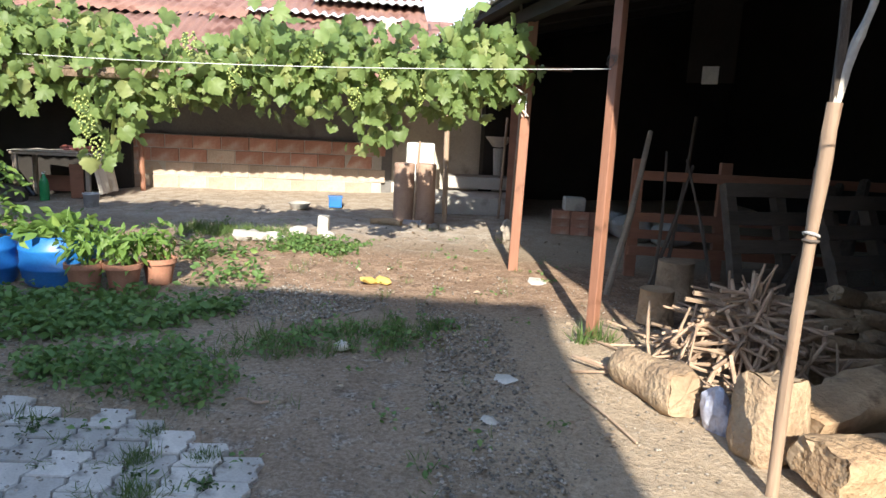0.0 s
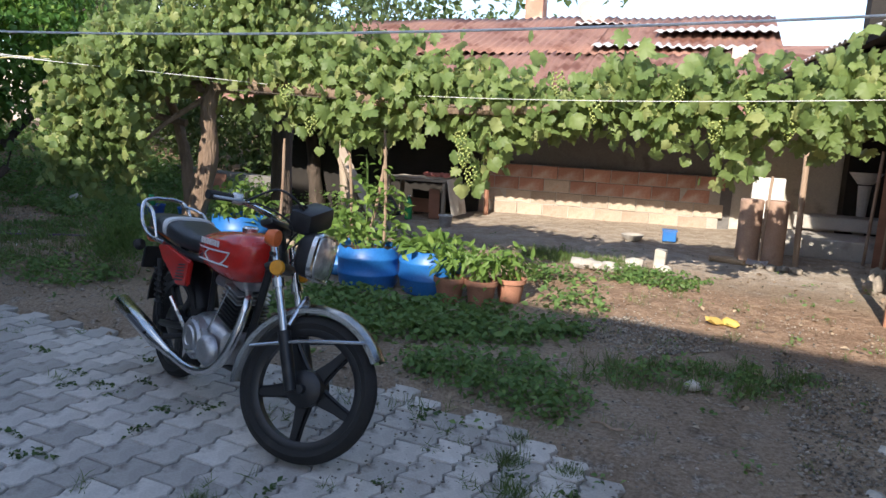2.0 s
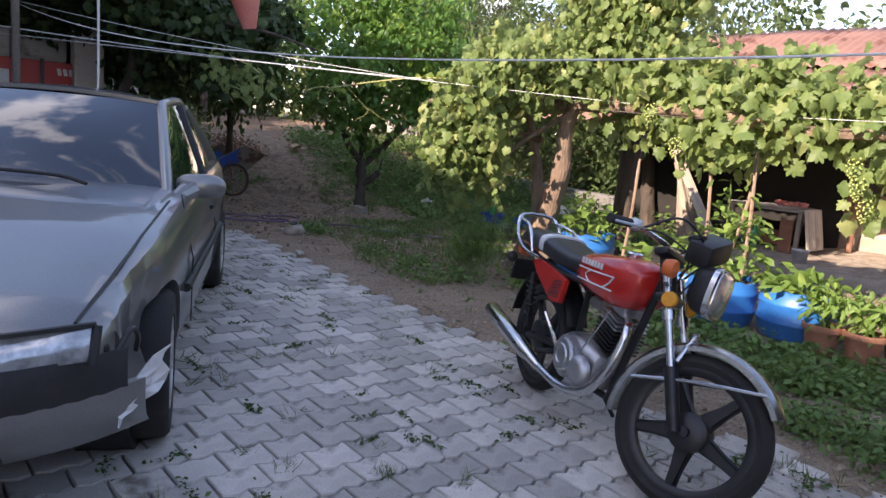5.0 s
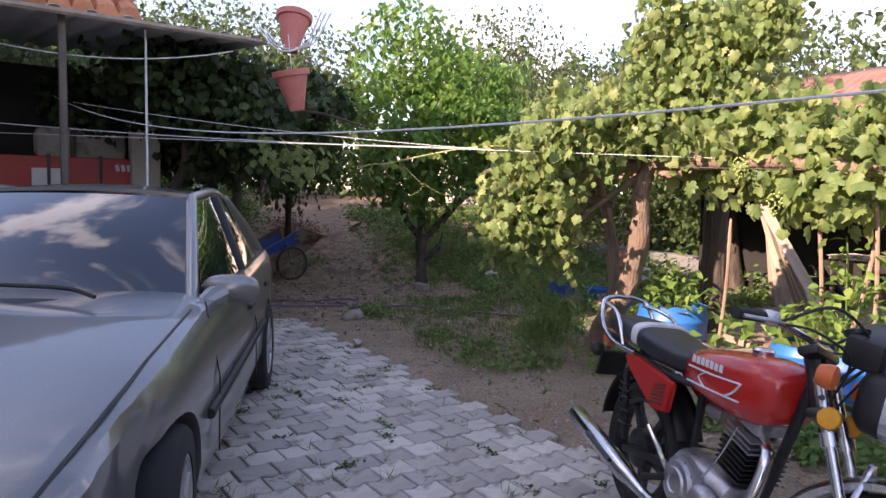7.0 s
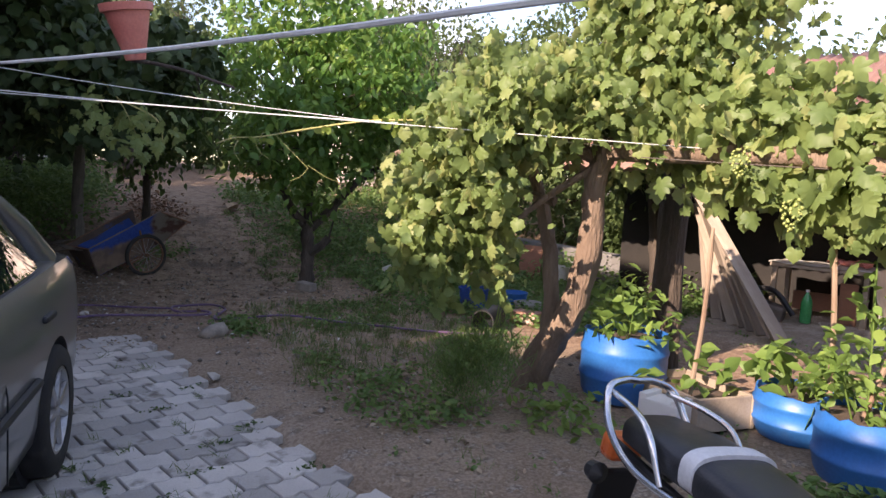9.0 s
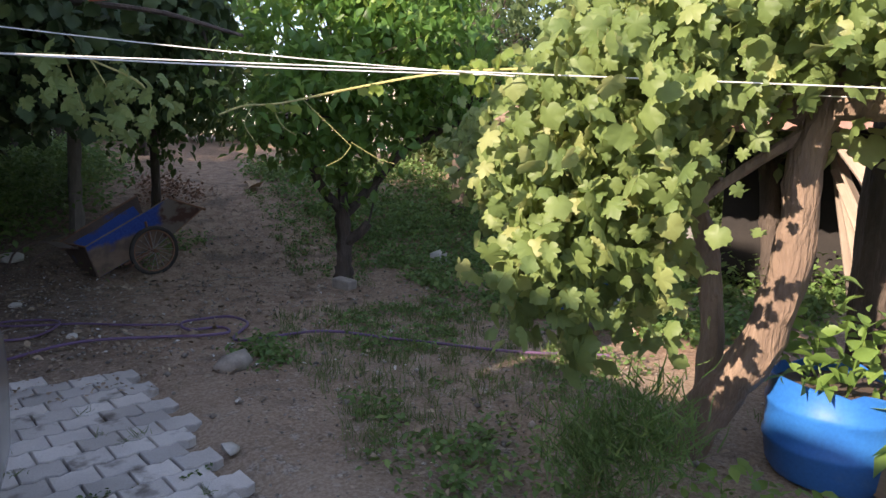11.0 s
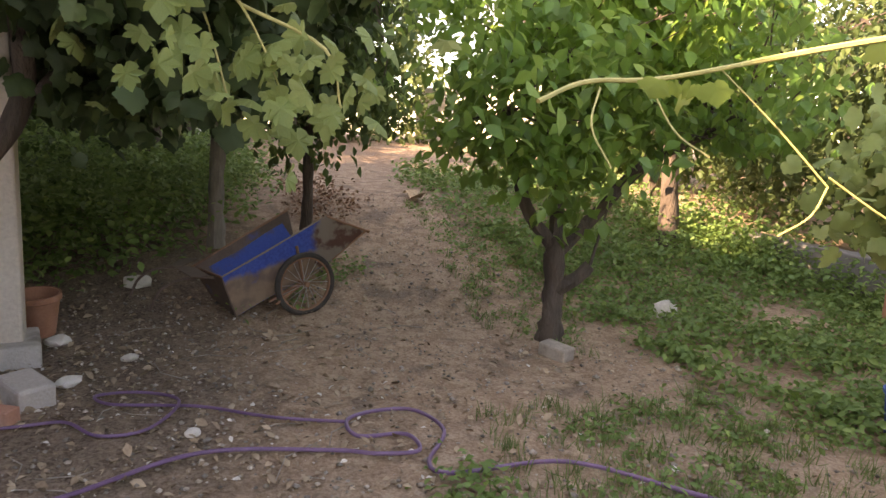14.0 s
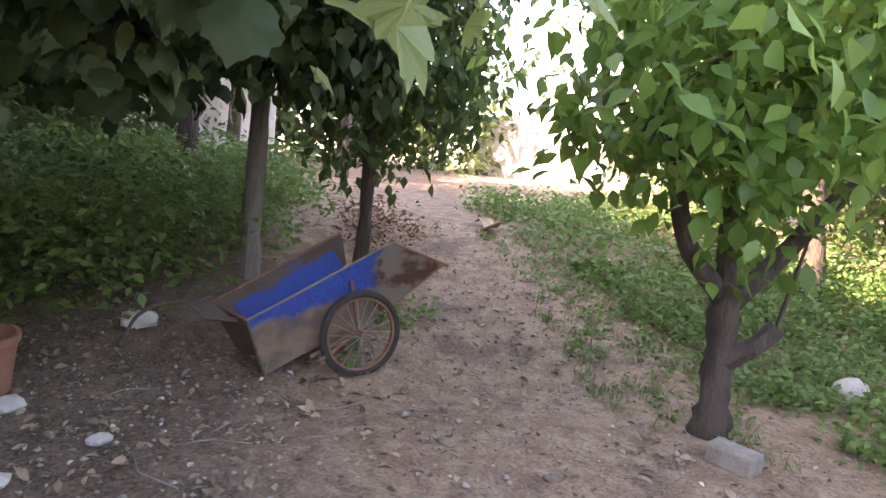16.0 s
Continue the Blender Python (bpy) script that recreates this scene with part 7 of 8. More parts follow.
part("lug", B((0.05, 0.17, 0.03), (0.105, 0, 0.21), (0, 0, 0), 0.006), FOAM, foam)

# ---- against the outbuilding ----
table = thing("table", "rough low table covered with a faded cloth", "table", pose(-5.62, 7.75, ground_z(-5.6, 7.8), 0, 0, 14))
smooth(part("tabletop", B((0.95, 0.55, 0.04), (0, 0, 0.55), (0, 0, 0), 0.01), GREY_WOOD, table))
part("cloth", grid_patch([[(-0.49 + 0.98 * i / 14, -0.29 + 0.58 * j / 6, 0.578 + 0.006 * math.sin(i * 1.7 + j)) for i in range(15)] for j in range(7)], 0.004), CLOTH, table, "faded cream cloth")
part("cloth_fall", grid_patch([[(0.49 + 0.10 * k / 5 + 0.01 * math.sin(j * 2), -0.29 + 0.58 * j / 8, 0.578 - 0.5 * k / 5) for j in range(9)] for k in range(6)], 0.004), CLOTH, table, "cloth hanging over one end")
for x, y in ((-0.43, -0.23), (0.43, -0.23), (-0.43, 0.23), (0.43, 0.23)):
    part("leg", B((0.05, 0.05, 0.54), (x, y, 0.265), (0, 0, 0), 0.004), GREY_WOOD, table)
part("panel", B((0.16, 0.02, 0.42), (0.28, -0.2, 0.22), (4, 0, 0)), RED_WOOD, table, "short upright board")
part("shelf_panel", B((0.5, 0.03, 0.2), (-0.1, 0.2, 0.15)), RED_WOOD, table)
bm = bmesh.new()
for k in range(5):
    stone(bm, (-0.02 + 0.075 * k, 0.02 * (k % 2), 0.03), (0.07, 0.07, 0.04), 90 + k)
alone("red_bundle", bm, PINK, "pinkish red bundle lying on a cloth-covered table", "bundle", pose(-5.55, 7.78, ground_z(-5.6, 7.8) + 0.59, 0, 0, 14))
bot = thing("bottle", "green plastic bottle standing on the ground", "bottle", pose(-5.62, 7.45, ground_z(-5.6, 7.4)))
smooth(part("bottle_body", lathe([(0, 0), (0.05, 0), (0.055, 0.02), (0.055, 0.2), (0.045, 0.25), (0.02, 0.3), (0.016, 0.33), (0, 0.33)], 18), GREEN_GLASS, bot))
part("cap", lathe([(0.018, 0.32), (0.018, 0.345), (0, 0.345)], 12), WHITE_PLASTIC, bot)
tin = thing("bucket", "small grey tin bucket on the trodden yard", "bucket", pose(-4.75, 7.15, ground_z(-4.7, 7.1)))
smooth(part("bucket_body", lathe([(0, 0), (0.075, 0), (0.09, 0.15), (0.095, 0.155), (0.085, 0.15), (0.07, 0.02), (0, 0.02)], 20), ALLOY, tin))
part("bucket_rim", ring_profile([(0.096, 0.006), (0.088, 0.004), (0.088, -0.004), (0.096, -0.006)], 20), WHITE_PLASTIC, tin).matrix_local = pose(0, 0, 0.152, 90, 0, 0)
bb = thing("tub", "small square blue plastic tub on the yard", "tub", pose(-2.17, 8.25, ground_z(-2.2, 8.2), 0, 0, 20))
part("tub_body", B((0.16, 0.14, 0.13), (0, 0, 0.065), (0, 0, 0), 0.012, 1.0), BLUE_PLASTIC, bb)
part("tub_rim", B((0.18, 0.16, 0.018), (0, 0, 0.135), (0, 0, 0), 0.006), BLUE_PLASTIC, bb)
smooth(alone("bowl", lathe([(0, 0), (0.08, 0), (0.13, 0.06), (0.14, 0.075), (0.125, 0.07), (0.07, 0.02), (0, 0.02)], 20), CONCRETE, "shallow grey feeding bowl on the yard", "bowl", pose(-2.52, 7.95, ground_z(-2.5, 8))))
alone("concrete_block", B((0.11, 0.11, 0.2), (0, 0, 0.09), (0, 2, 10), 0.012), PALE_STONE, "upright pale block in the yard", "block", pose(-1.72, 6.62, ground_z(-1.7, 6.6)))
one_stone(-1.95, 6.5, (0.12, 0.1, 0.07), 12, "pale broken stone in the yard")
one_stone(-1.6, 6.45, (0.09, 0.08, 0.05), 13, "pale broken stone in the yard")
bm = bmesh.new()
for k in range(4):
    stone(bm, (k * 0.1, 0.05 * (k % 2), 0.04), (0.12, 0.1, 0.06), 140 + k)
alone("sack", bm, CONCRETE, "crumpled grey sack lying in the yard", "sack", pose(-2.35, 6.1, ground_z(-2.3, 6.1)))
bm = bmesh.new()
stone(bm, (0, 0, 0.02), (0.14, 0.06, 0.03), 150), stone(bm, (0.1, 0.04, 0.02), (0.08, 0.05, 0.03), 151)
alone("yellow_cloth", bm, mat("yellow_cloth", (0.55, 0.38, 0.08), (0.65, 0.48, 0.14), 6, 80, 0.9), "crumpled yellow cloth on bare earth", "cloth", pose(-0.75, 5.0, ground_z(-0.75, 5)))

# rusted twin cylinders, broom, pole
cyl_m = pose(-1.02, 7.62, ground_z(-1, 7.6), 0, 0, 14)
tank2 = thing("rusted_cylinder", "pair of upright rusted steel cylinders", "cylinder", cyl_m)
for x in (-0.12, 0.12):
    smooth(part("cylinder_shell", lathe([(0, 0), (0.115, 0), (0.118, 0.02), (0.115, 0.04), (0.115, 0.62), (0.118, 0.64), (0.112, 0.66), (0.10, 0.665), (0, 0.665)], 28, None, (x, 0, 0)), RUST_PALE, tank2), 40)
alone("masonry_stub", B((0.36, 0.16, 0.5), (0, 0, 0.25), (0, 0, 0), 0.02), WHITE_WALL, "whitewashed masonry stub behind rusted cylinders", "masonry", pose(-1.25, 8.9, ground_z(-1, 9) + 0.3, 0, 0, 14))
shovel = thing("shovel", "long-handled shovel leaning against rusted cylinders", "shovel", pose(-0.98, 7.45, ground_z(-1, 7.4)))
part("handle", T([(0, 0, 0.05), (0.02, 0.08, 0.92)], 0.014, 8), BARE_POLE, shovel)
part("blade", grid_patch([[(-0.1 + 0.2 * i / 4, -0.04 - 0.08 * j / 3, 0.06 - 0.04 * j / 3 + 0.01 * (i - 2) ** 2 / 4) for i in range(5)] for j in range(4)], 0.004), ALLOY, shovel)
for k, (x, y, a) in enumerate(((-1.3, 7.35, 20), (-1.22, 7.3, -15))):
    alone("firewood", T([(-0.14, 0, 0.035), (0.14, 0.02, 0.04)], 0.03, 8, 0.15, k), LOG_WOOD, "short split yellow log on the ground", "firewood", pose(x, y, ground_z(x, y), 0, 0, a), "split logs in the yard")
for k in range(4):
    one_stone(-0.95 + 0.12 * k, 7.3, (0.07, 0.06, 0.05), 160 + k, "rounded grey stone by rusted cylinders", 0.0, True)
alone("prop_pole", T(bezier([(-0.68, 7.72, 0.22), (-0.7, 7.75, 0.9), (-0.72, 7.8, 1.95)], 4), 0.03, 8, 0.06, 3), BARE_POLE, "slender wooden prop pole", "pole")
alone("prop_pole", T(bezier([(-5.02, 8.55, 0.26), (-5.05, 8.56, 1.0), (-5.1, 8.6, 1.9)], 4), 0.035, 8, 0.06, 4), BROWN_WOOD, "slender dark prop pole by the wall", "pole")

# porch recess between the outbuilding and the shed
alone("wall_recess", slab((-1.9, 9.95), (0.25, 10.35), 0.1, 2.3, 0.2), PLASTER_PALE, "pale cement wall in the recess", "wall", kind="structure")
alone("wall_recess_side", slab((0.02, 8.15), (0.0, 10.2), 0.1, 2.2, 0.12), RED_WOOD, "red-brown boarded side of the shed", "wall", kind="structure")
alone("doorstep", B((1.15, 0.9, 0.22), (0, 0, 0.1), (0, 0, 0), 0.02), CONCRETE, "worn grey concrete lower doorstep", "step", pose(-0.5, 8.75, ground_z(-0.5, 8.7), 0, 0, 12))
alone("doorstep", B((1.0, 0.5, 0.16), (0, 0, 0.3), (0, 0, 0), 0.02), CONCRETE, "worn upper concrete doorstep", "step", pose(-0.5, 9.3, ground_z(-0.5, 9.2), 0, 0, 12))
alone("roof_recess", B((2.6, 2.4, 0.05), (0, 0, 0), (10, 0, 0), 0.0), RUST_ROOF, "rusty sheet over the recess", "roof", pose(-0.9, 9.5, 2.25, 0, 0, 12), kind="structure")
sink = thing("wash_basin", "old white wall wash basin on a pedestal", "basin", pose(-0.35, 9.85, ground_z(-0.3, 9.8)))
smooth(part("basin", lathe([(0, 0.72), (0.10, 0.74), (0.19, 0.86), (0.2, 0.88), (0.17, 0.87), (0.08, 0.78), (0, 0.77)], 20), WHITE_WALL, sink))
part("pedestal", lathe([(0.09, 0.0), (0.07, 0.3), (0.09, 0.72)], 14), WHITE_WALL, sink)
for k, (x, y, a, h) in enumerate(((-0.12, 8.2, 4, 1.25), (0.05, 7.9, -3, 1.3))):
    alone("leaning_stick", T([(x, y, ground_z(x, y)), (x + 0.03, y + 0.1, h + 0.2)], 0.016, 7, 0.08, k), BARE_POLE, "thin stick leaning by the shed", "stick", None, "leaning sticks")
for k in range(5):
    one_stone(0.05 + 0.04 * (k % 2), 6.9 + 0.16 * k, (0.07, 0.07, 0.09), 170 + k, "pale rubble stone beside the doorway", 0.0, True)

# boards leaning in the dark lean-to
rr = random.Random(3)
for k in range(9):
    x0, y0 = -6.75 + 0.11 * k, 7.2 - 0.1 * k
    a = Vector((x0 - 0.25 - 0.05 * k, y0 + 0.25, 1.55 + rr.uniform(-0.2, 0.15)))
    b = Vector((x0 + 0.25 + 0.06 * k, y0 - 0.1, ground_z(x0, y0) + 0.04))
    d = b - a
    m = Matrix.Translation((a + b) / 2) @ d.to_track_quat("X", "Z").to_matrix().to_4x4() @ pose(0, 0, 0, rr.uniform(-40, 40))
    alone("leaning_board", B((d.length, 0.11, 0.025), (0, 0, 0), (0, 0, 0), 0.003), GREY_WOOD, "weathered board leaning in the lean-to", "board", m, "leaning boards")
# near-black wall colour supplies the darkness behind the boards
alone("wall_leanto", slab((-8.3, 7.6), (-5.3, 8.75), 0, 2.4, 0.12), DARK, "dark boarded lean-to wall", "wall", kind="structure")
alone("old_post", T(bezier([(-5.15, 4.75, 0.05), (-5.18, 4.75, 1.0), (-5.12, 4.72, 1.9), (-5.15, 4.7, 2.2)], 4), 0.11, 10, 0.08, 9), BARK, "thick old dark post behind the vine", "post")
dk = thing("motor_scrap", "dark scrap machine under the lean-to", "scrap", pose(-5.95, 7.3, ground_z(-6, 7.3), 0, 0, 20))
part("frame", T(bezier([(-0.3, 0, 0.05), (-0.2, 0, 0.3), (0.05, 0, 0.33), (0.25, 0, 0.1)], 5), 0.03, 7), BLACK_METAL, dk)
part("case", B((0.35, 0.2, 0.18), (0.0, 0, 0.12), (0, 12, 0), 0.04), DARK_METAL, dk)

# tubs and boards in the garden
for x, y, r, h, mt, lb in ((-8.1, 5.03, 0.17, 0.27, CART_BLUE, "round blue plastic tub in the garden"), (-7.95, 5.5, 0.15, 0.22, BLUE_PLASTIC, "round pale blue tub in the garden"), (-7.6, 5.42, 0.15, 0.16, CONCRETE, "grey basin in the garden"), (-9.3, 7.35, 0.17, 0.3, WHITE_PLASTIC, "white bucket in the garden")):
    smooth(alone("tub", lathe([(0, 0), (r * 0.85, 0), (r, h), (r * 1.06, h), (r * 1.06, h - 0.02), (r * 0.95, h - 0.01), (r * 0.8, 0.03), (0, 0.03)], 24), mt, lb, "tub", pose(x, y, ground_z(x, y))), 40)
smooth(alone("jug", lathe([(0, 0), (0.05, 0), (0.06, 0.1), (0.03, 0.15), (0, 0.15)], 14), GREEN_GLASS, "green plastic jug on a blue tub", "jug", pose(-8.1, 5.03, ground_z(-8.1, 5.0) + 0.03, 0, 0, 0) @ pose(0, 0, 0.22)))
alone("leaning_board", B((0.35, 0.03, 0.55), (0, 0, 0.27), (-12, 0, 0), 0.004), RED_WOOD, "brown board standing in the garden", "board", pose(-9.86, 7.3, 0, 0, 0, 30))
smooth(alone("pipe_piece", ring_profile([(0.12, 0.18), (0.12, -0.18), (0.105, -0.18), (0.105, 0.18)], 24), BLACK_PLASTIC, "short black pipe lying on the earth", "pipe", pose(-7.15, 4.55, 0.12, 0, 0, 35)))
alone("brick_piece", B((0.3, 0.2, 0.12), (0, 0, 0.06), (0, 0, 0), 0.01), BRICK, "broken clay brick on the earth", "brick", pose(-7.28, 5.15, 0.02, 0, 0, 20))
garden_wall = thing("garden_wall", "low grey block wall behind the weeds", "wall", pose(-17, 8.6, 0, 0, 0, -4), kind="structure")
part("masonry", B((9.5, 0.25, 0.8), (4.7, 0, 0.12), (0, 0, 0), 0.02), PLASTER, garden_wall)

# ---- in and round the open shed ----
def beam(name, p, q, w, h, material, label, category="beam", group="", bevel=0.004):
    p, q = Vector(p), Vector(q)
    d = q - p
    m = Matrix.Translation((p + q) / 2) @ d.to_track_quat("X", "Z").to_matrix().to_4x4()
    return alone(name, B((d.length, w, h), (0, 0, 0), (0, 0, 0), bevel), material, label, category, m, group)


def post(base, top, w, material, label):
    b, t = Vector(base), Vector(top)
    d = t - b
    m = Matrix.Translation(b) @ d.to_track_quat("Z", "Y").to_matrix().to_4x4() @ pose(0, 0, 0, 0, 0, 8)
    bm = B((w, w, d.length), (0, 0, d.length / 2), (0, 0, 0), 0.006)
    return alone("shed_post", bm, material, label, "post", m, "shed posts")


post((0.27, 5.74, 0.13), (0.31, 5.74, 2.2), 0.078, BROWN_WOOD, "square brown-stained post carrying the shed roof")
post((0.89, 4.25, 0.06), (0.90, 4.26, 2.25), 0.06, BROWN_WOOD, "slender brown-stained post carrying the shed roof")
pole = thing("shed_pole", "forked peeled pole propping the shed roof", "pole", pose(1.515, 2.63, 0))
smooth(part("stem", T(bezier([(0, 0, 0), (0.0, 0.01, 0.5), (0.01, 0, 1.0), (0.02, -0.01, 1.45)], 5), [0.023] * 6 + [0.021] * 5 + [0.025] * 5, 10, 0.08, 2), BARE_POLE, pole))
smooth(part("branch", T(bezier([(0.02, -0.01, 1.42), (0.05, -0.01, 1.6), (0.10, -0.02, 1.8), (0.17, -0.02, 2.2)], 5), [0.017] * 8 + [0.013] * 8, 8, 0.08, 3), PALE_STONE, pole, "pale peeled branch"))
smooth(part("branch", T(bezier([(0.02, -0.01, 1.42), (0.02, 0.0, 1.7), (0.0, 0.02, 2.3)], 5), 0.017, 8, 0.08, 4), BARK, pole, "dark branch"))
part("wire_knot", ring_profile([(0.026, 0.006), (0.031, 0.0), (0.026, -0.006), (0.022, 0)], 18), DARK_METAL, pole).matrix_local = pose(0.01, 0, 0.98, 90, 0, 0)
part("wire_knot", ring_profile([(0.027, 0.005), (0.031, 0.0), (0.027, -0.005), (0.022, 0)], 18), PALE_SHEET, pole).matrix_local = pose(0.01, 0, 1.0, 76, 14, 0)
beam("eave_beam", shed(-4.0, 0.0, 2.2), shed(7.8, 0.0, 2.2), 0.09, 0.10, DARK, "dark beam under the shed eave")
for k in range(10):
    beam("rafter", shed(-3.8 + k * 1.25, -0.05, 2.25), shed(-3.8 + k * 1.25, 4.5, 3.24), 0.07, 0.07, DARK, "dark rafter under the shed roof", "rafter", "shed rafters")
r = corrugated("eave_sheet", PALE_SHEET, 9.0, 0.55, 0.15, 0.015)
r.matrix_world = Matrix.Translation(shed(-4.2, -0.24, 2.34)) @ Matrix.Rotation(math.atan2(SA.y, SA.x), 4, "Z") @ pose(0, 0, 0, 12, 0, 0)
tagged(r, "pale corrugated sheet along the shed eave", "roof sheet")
# white patch stands in for daylight through a hole in the back wall
alone("wall_opening_patch", B((0.02, 0.17, 0.19), (0, 0, 0)), WHITE_PLASTIC, "pale patch in place of a daylit shed wall opening", "paper", pose(2.11, 8.23, 2.0, 0, 0, 70))
# added board that carries the patch under the roof
alone("hanging_board", B((0.03, 0.5, 1.02), (0.03, 0, 0.43), (0, 0, 0), 0.005), DARK, "dark board added behind the pale patch", "board", pose(2.11, 8.23, 2.0, 0, 0, 70))

# slatted partition
part_m, plen = along((1.2, 5.92), (3.4, 6.1), ground_z(1.5, 6))
fence = thing("slatted_partition", "red-brown slatted wooden partition in the shed", "partition", part_m)
for x in (0.03, 0.72, 1.45, 2.15):
    part("post", B((0.09, 0.07, 1.0), (x, 0, 0.47), (0, 0, 0), 0.005), RED_WOOD, fence)
for z in (0.22, 0.36, 0.5, 0.84):
    part("slat", B((2.2, 0.025, 0.075), (1.1, -0.045, z), (0, 0, 0), 0.003), RED_WOOD, fence)
for k, (a, b, rr_) in enumerate((((1.02, 5.25, 0.12), (1.28, 5.75, 1.35), 0.026), ((1.35, 5.3, 0.12), (1.42, 5.75, 1.2), 0.014), ((1.3, 5.3, 0.12), (1.62, 5.7, 1.1), 0.016), ((1.75, 5.0, 0.1), (1.55, 5.6, 1.15), 0.013), ((1.38, 5.2, 0.12), (1.55, 5.75, 0.8), 0.014), ((2.1, 5.0, 0.1), (2.75, 5.9, 1.0), 0.045), ((2.4, 4.9, 0.1), (2.85, 5.7, 1.05), 0.05), ((1.6, 6.5, 0.1), (1.75, 6.6, 1.5), 0.02), ((2.9, 4.6, 0.1), (3.3, 5.5, 1.0), 0.045))):
    alone("leaning_pole", T(bezier([a, tuple((Vector(a) + Vector(b)) / 2 + Vector((0.02, 0.01, 0.01))), b], 4), [rr_] * 5 + [rr_ * 0.8] * 4, 8, 0.1, k), GREY_WOOD if k == 0 else BARK, "pole leaning inside the shed", "pole", None, "leaning poles")
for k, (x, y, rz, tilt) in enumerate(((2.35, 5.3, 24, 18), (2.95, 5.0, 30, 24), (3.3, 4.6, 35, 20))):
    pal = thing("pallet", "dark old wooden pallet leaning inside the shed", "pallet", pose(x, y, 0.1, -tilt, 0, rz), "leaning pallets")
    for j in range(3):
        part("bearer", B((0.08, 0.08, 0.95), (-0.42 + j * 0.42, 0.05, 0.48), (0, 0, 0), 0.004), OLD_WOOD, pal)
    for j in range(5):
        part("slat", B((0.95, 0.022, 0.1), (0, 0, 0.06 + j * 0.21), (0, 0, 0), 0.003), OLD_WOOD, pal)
smooth(alone("chopping_stump", lathe([(0, 0), (0.125, 0), (0.115, 0.05), (0.11, 0.22), (0.112, 0.225), (0, 0.23)], 18), LOG_WOOD, "pale sawn stump standing on end", "stump", pose(1.31, 4.68, ground_z(1.3, 4.7))), 40)
smooth(alone("chopping_stump", lathe([(0, 0), (0.15, 0), (0.14, 0.05), (0.13, 0.3), (0, 0.31)], 18), LOG_BARK, "dark sawn stump in the shed", "stump", pose(1.5, 5.25, ground_z(1.5, 5.2))), 40)
for k in range(16):
    i, j, l = k % 3, (k // 3) % 2, k // 6
    alone("brick", B((0.19, 0.09, 0.085), (0, 0, 0.0425), (0, 0, 0), 0.004), BRICK, "hollow red brick stacked by the shed", "brick", pose(0.62 + 0.2 * i, 7.55 + 0.1 * j, ground_z(0.7, 7.6) + 0.086 * l, 0, 0, 8), "stacked bricks")
alone("crate", B((0.22, 0.2, 0.14), (0, 0, 0.07), (0, 0, 0), 0.01), CONCRETE, "small grey crate on stacked bricks", "crate", pose(0.75, 7.6, ground_z(0.7, 7.6) + 0.26, 0, 0, 8))
for k, (x, y, s) in enumerate(((1.4, 7.6, 0.25), (1.75, 7.4, 0.22), (1.2, 8.1, 0.2))):
    bm = bmesh.new()
    q = bmesh.ops.create_icosphere(bm, subdivisions=3, radius=s)
    for v in q["verts"]:
        v.co *= 1 + 0.3 * noise.noise(v.co * 6 + Vector((k, 0, 0)))
        v.co.z *= 0.6
    smooth(alone("sack", bm, CONCRETE, "slumped grey sack in the dark shed", "sack", pose(x, y, ground_z(x, y) + s * 0.45), "sacks in the shed"))

# heap of cut branches
rs = random.Random(21)
heap = thing("branch_heap", "heap of cut dry branches in the sun", "firewood", pose(1.68, 3.82, ground_z(1.6, 3.8)))
for k in range(330):
    a = rs.uniform(0, 2 * math.pi)
    r0 = abs(rs.gauss(0, 0.21))
    hgt = max(0.05, 0.60 * (1 - (r0 / 0.55) ** 1.2))
    c = Vector((r0 * math.cos(a) * 1.05, r0 * math.sin(a) * 0.9, hgt * rs.uniform(0.35, 1.0)))
    if k % 5 < 2:
        # steep ones leaning in towards the top
        d = Vector((-0.35 * math.cos(a) + rs.gauss(0, 0.25), -0.35 * math.sin(a) + rs.gauss(0, 0.25), rs.uniform(0.45, 0.95)))
        half = rs.uniform(0.12, 0.24)
        c.z = max(c.z * 0.75, half * 0.6)
    else:
        yaw = rs.choice((rs.gauss(0.55, 0.3), rs.gauss(-0.5, 0.35), rs.uniform(0, 3.14)))
        d = Vector((math.cos(yaw), math.sin(yaw), rs.uniform(-0.3, 0.3)))
        half = rs.uniform(0.11, 0.27)
        c.z *= 0.8
    d = d.normalized() * half
    p, q = c - d, c + d
    p.z, q.z = max(p.z, 0.012), max(q.z, 0.012)
    rad = rs.uniform(0.006, 0.0135)
    bend = Vector((rs.uniform(-0.025, 0.025), rs.uniform(-0.025, 0.025), rs.uniform(-0.015, 0.02)))
    part("branch", T([p, p.lerp(q, 0.35) + bend, p.lerp(q, 0.7) + bend * 0.6, q], [rad, rad * 0.9, rad * 0.92, rad * 0.7], 6, 0.14, k), STICK_ONE, heap)
for k in range(22):
    x, y = rs.uniform(1.0, 2.4), rs.uniform(3.5, 4.5)
    a = rs.uniform(-0.6, 0.6) + (2.5 if k % 2 else 0.2)
    l = rs.uniform(0.15, 0.4)
    z = ground_z(x, y) + 0.02
    alone("loose_stick", T([(x - l * math.cos(a), y - l * math.sin(a), z), (x, y, z + 0.015), (x + l * math.cos(a), y + l * math.sin(a), z + rs.uniform(0, 0.1))], 0.008, 6), STICK_ONE, "loose dry stick by the branch heap", "stick", None, "loose sticks")


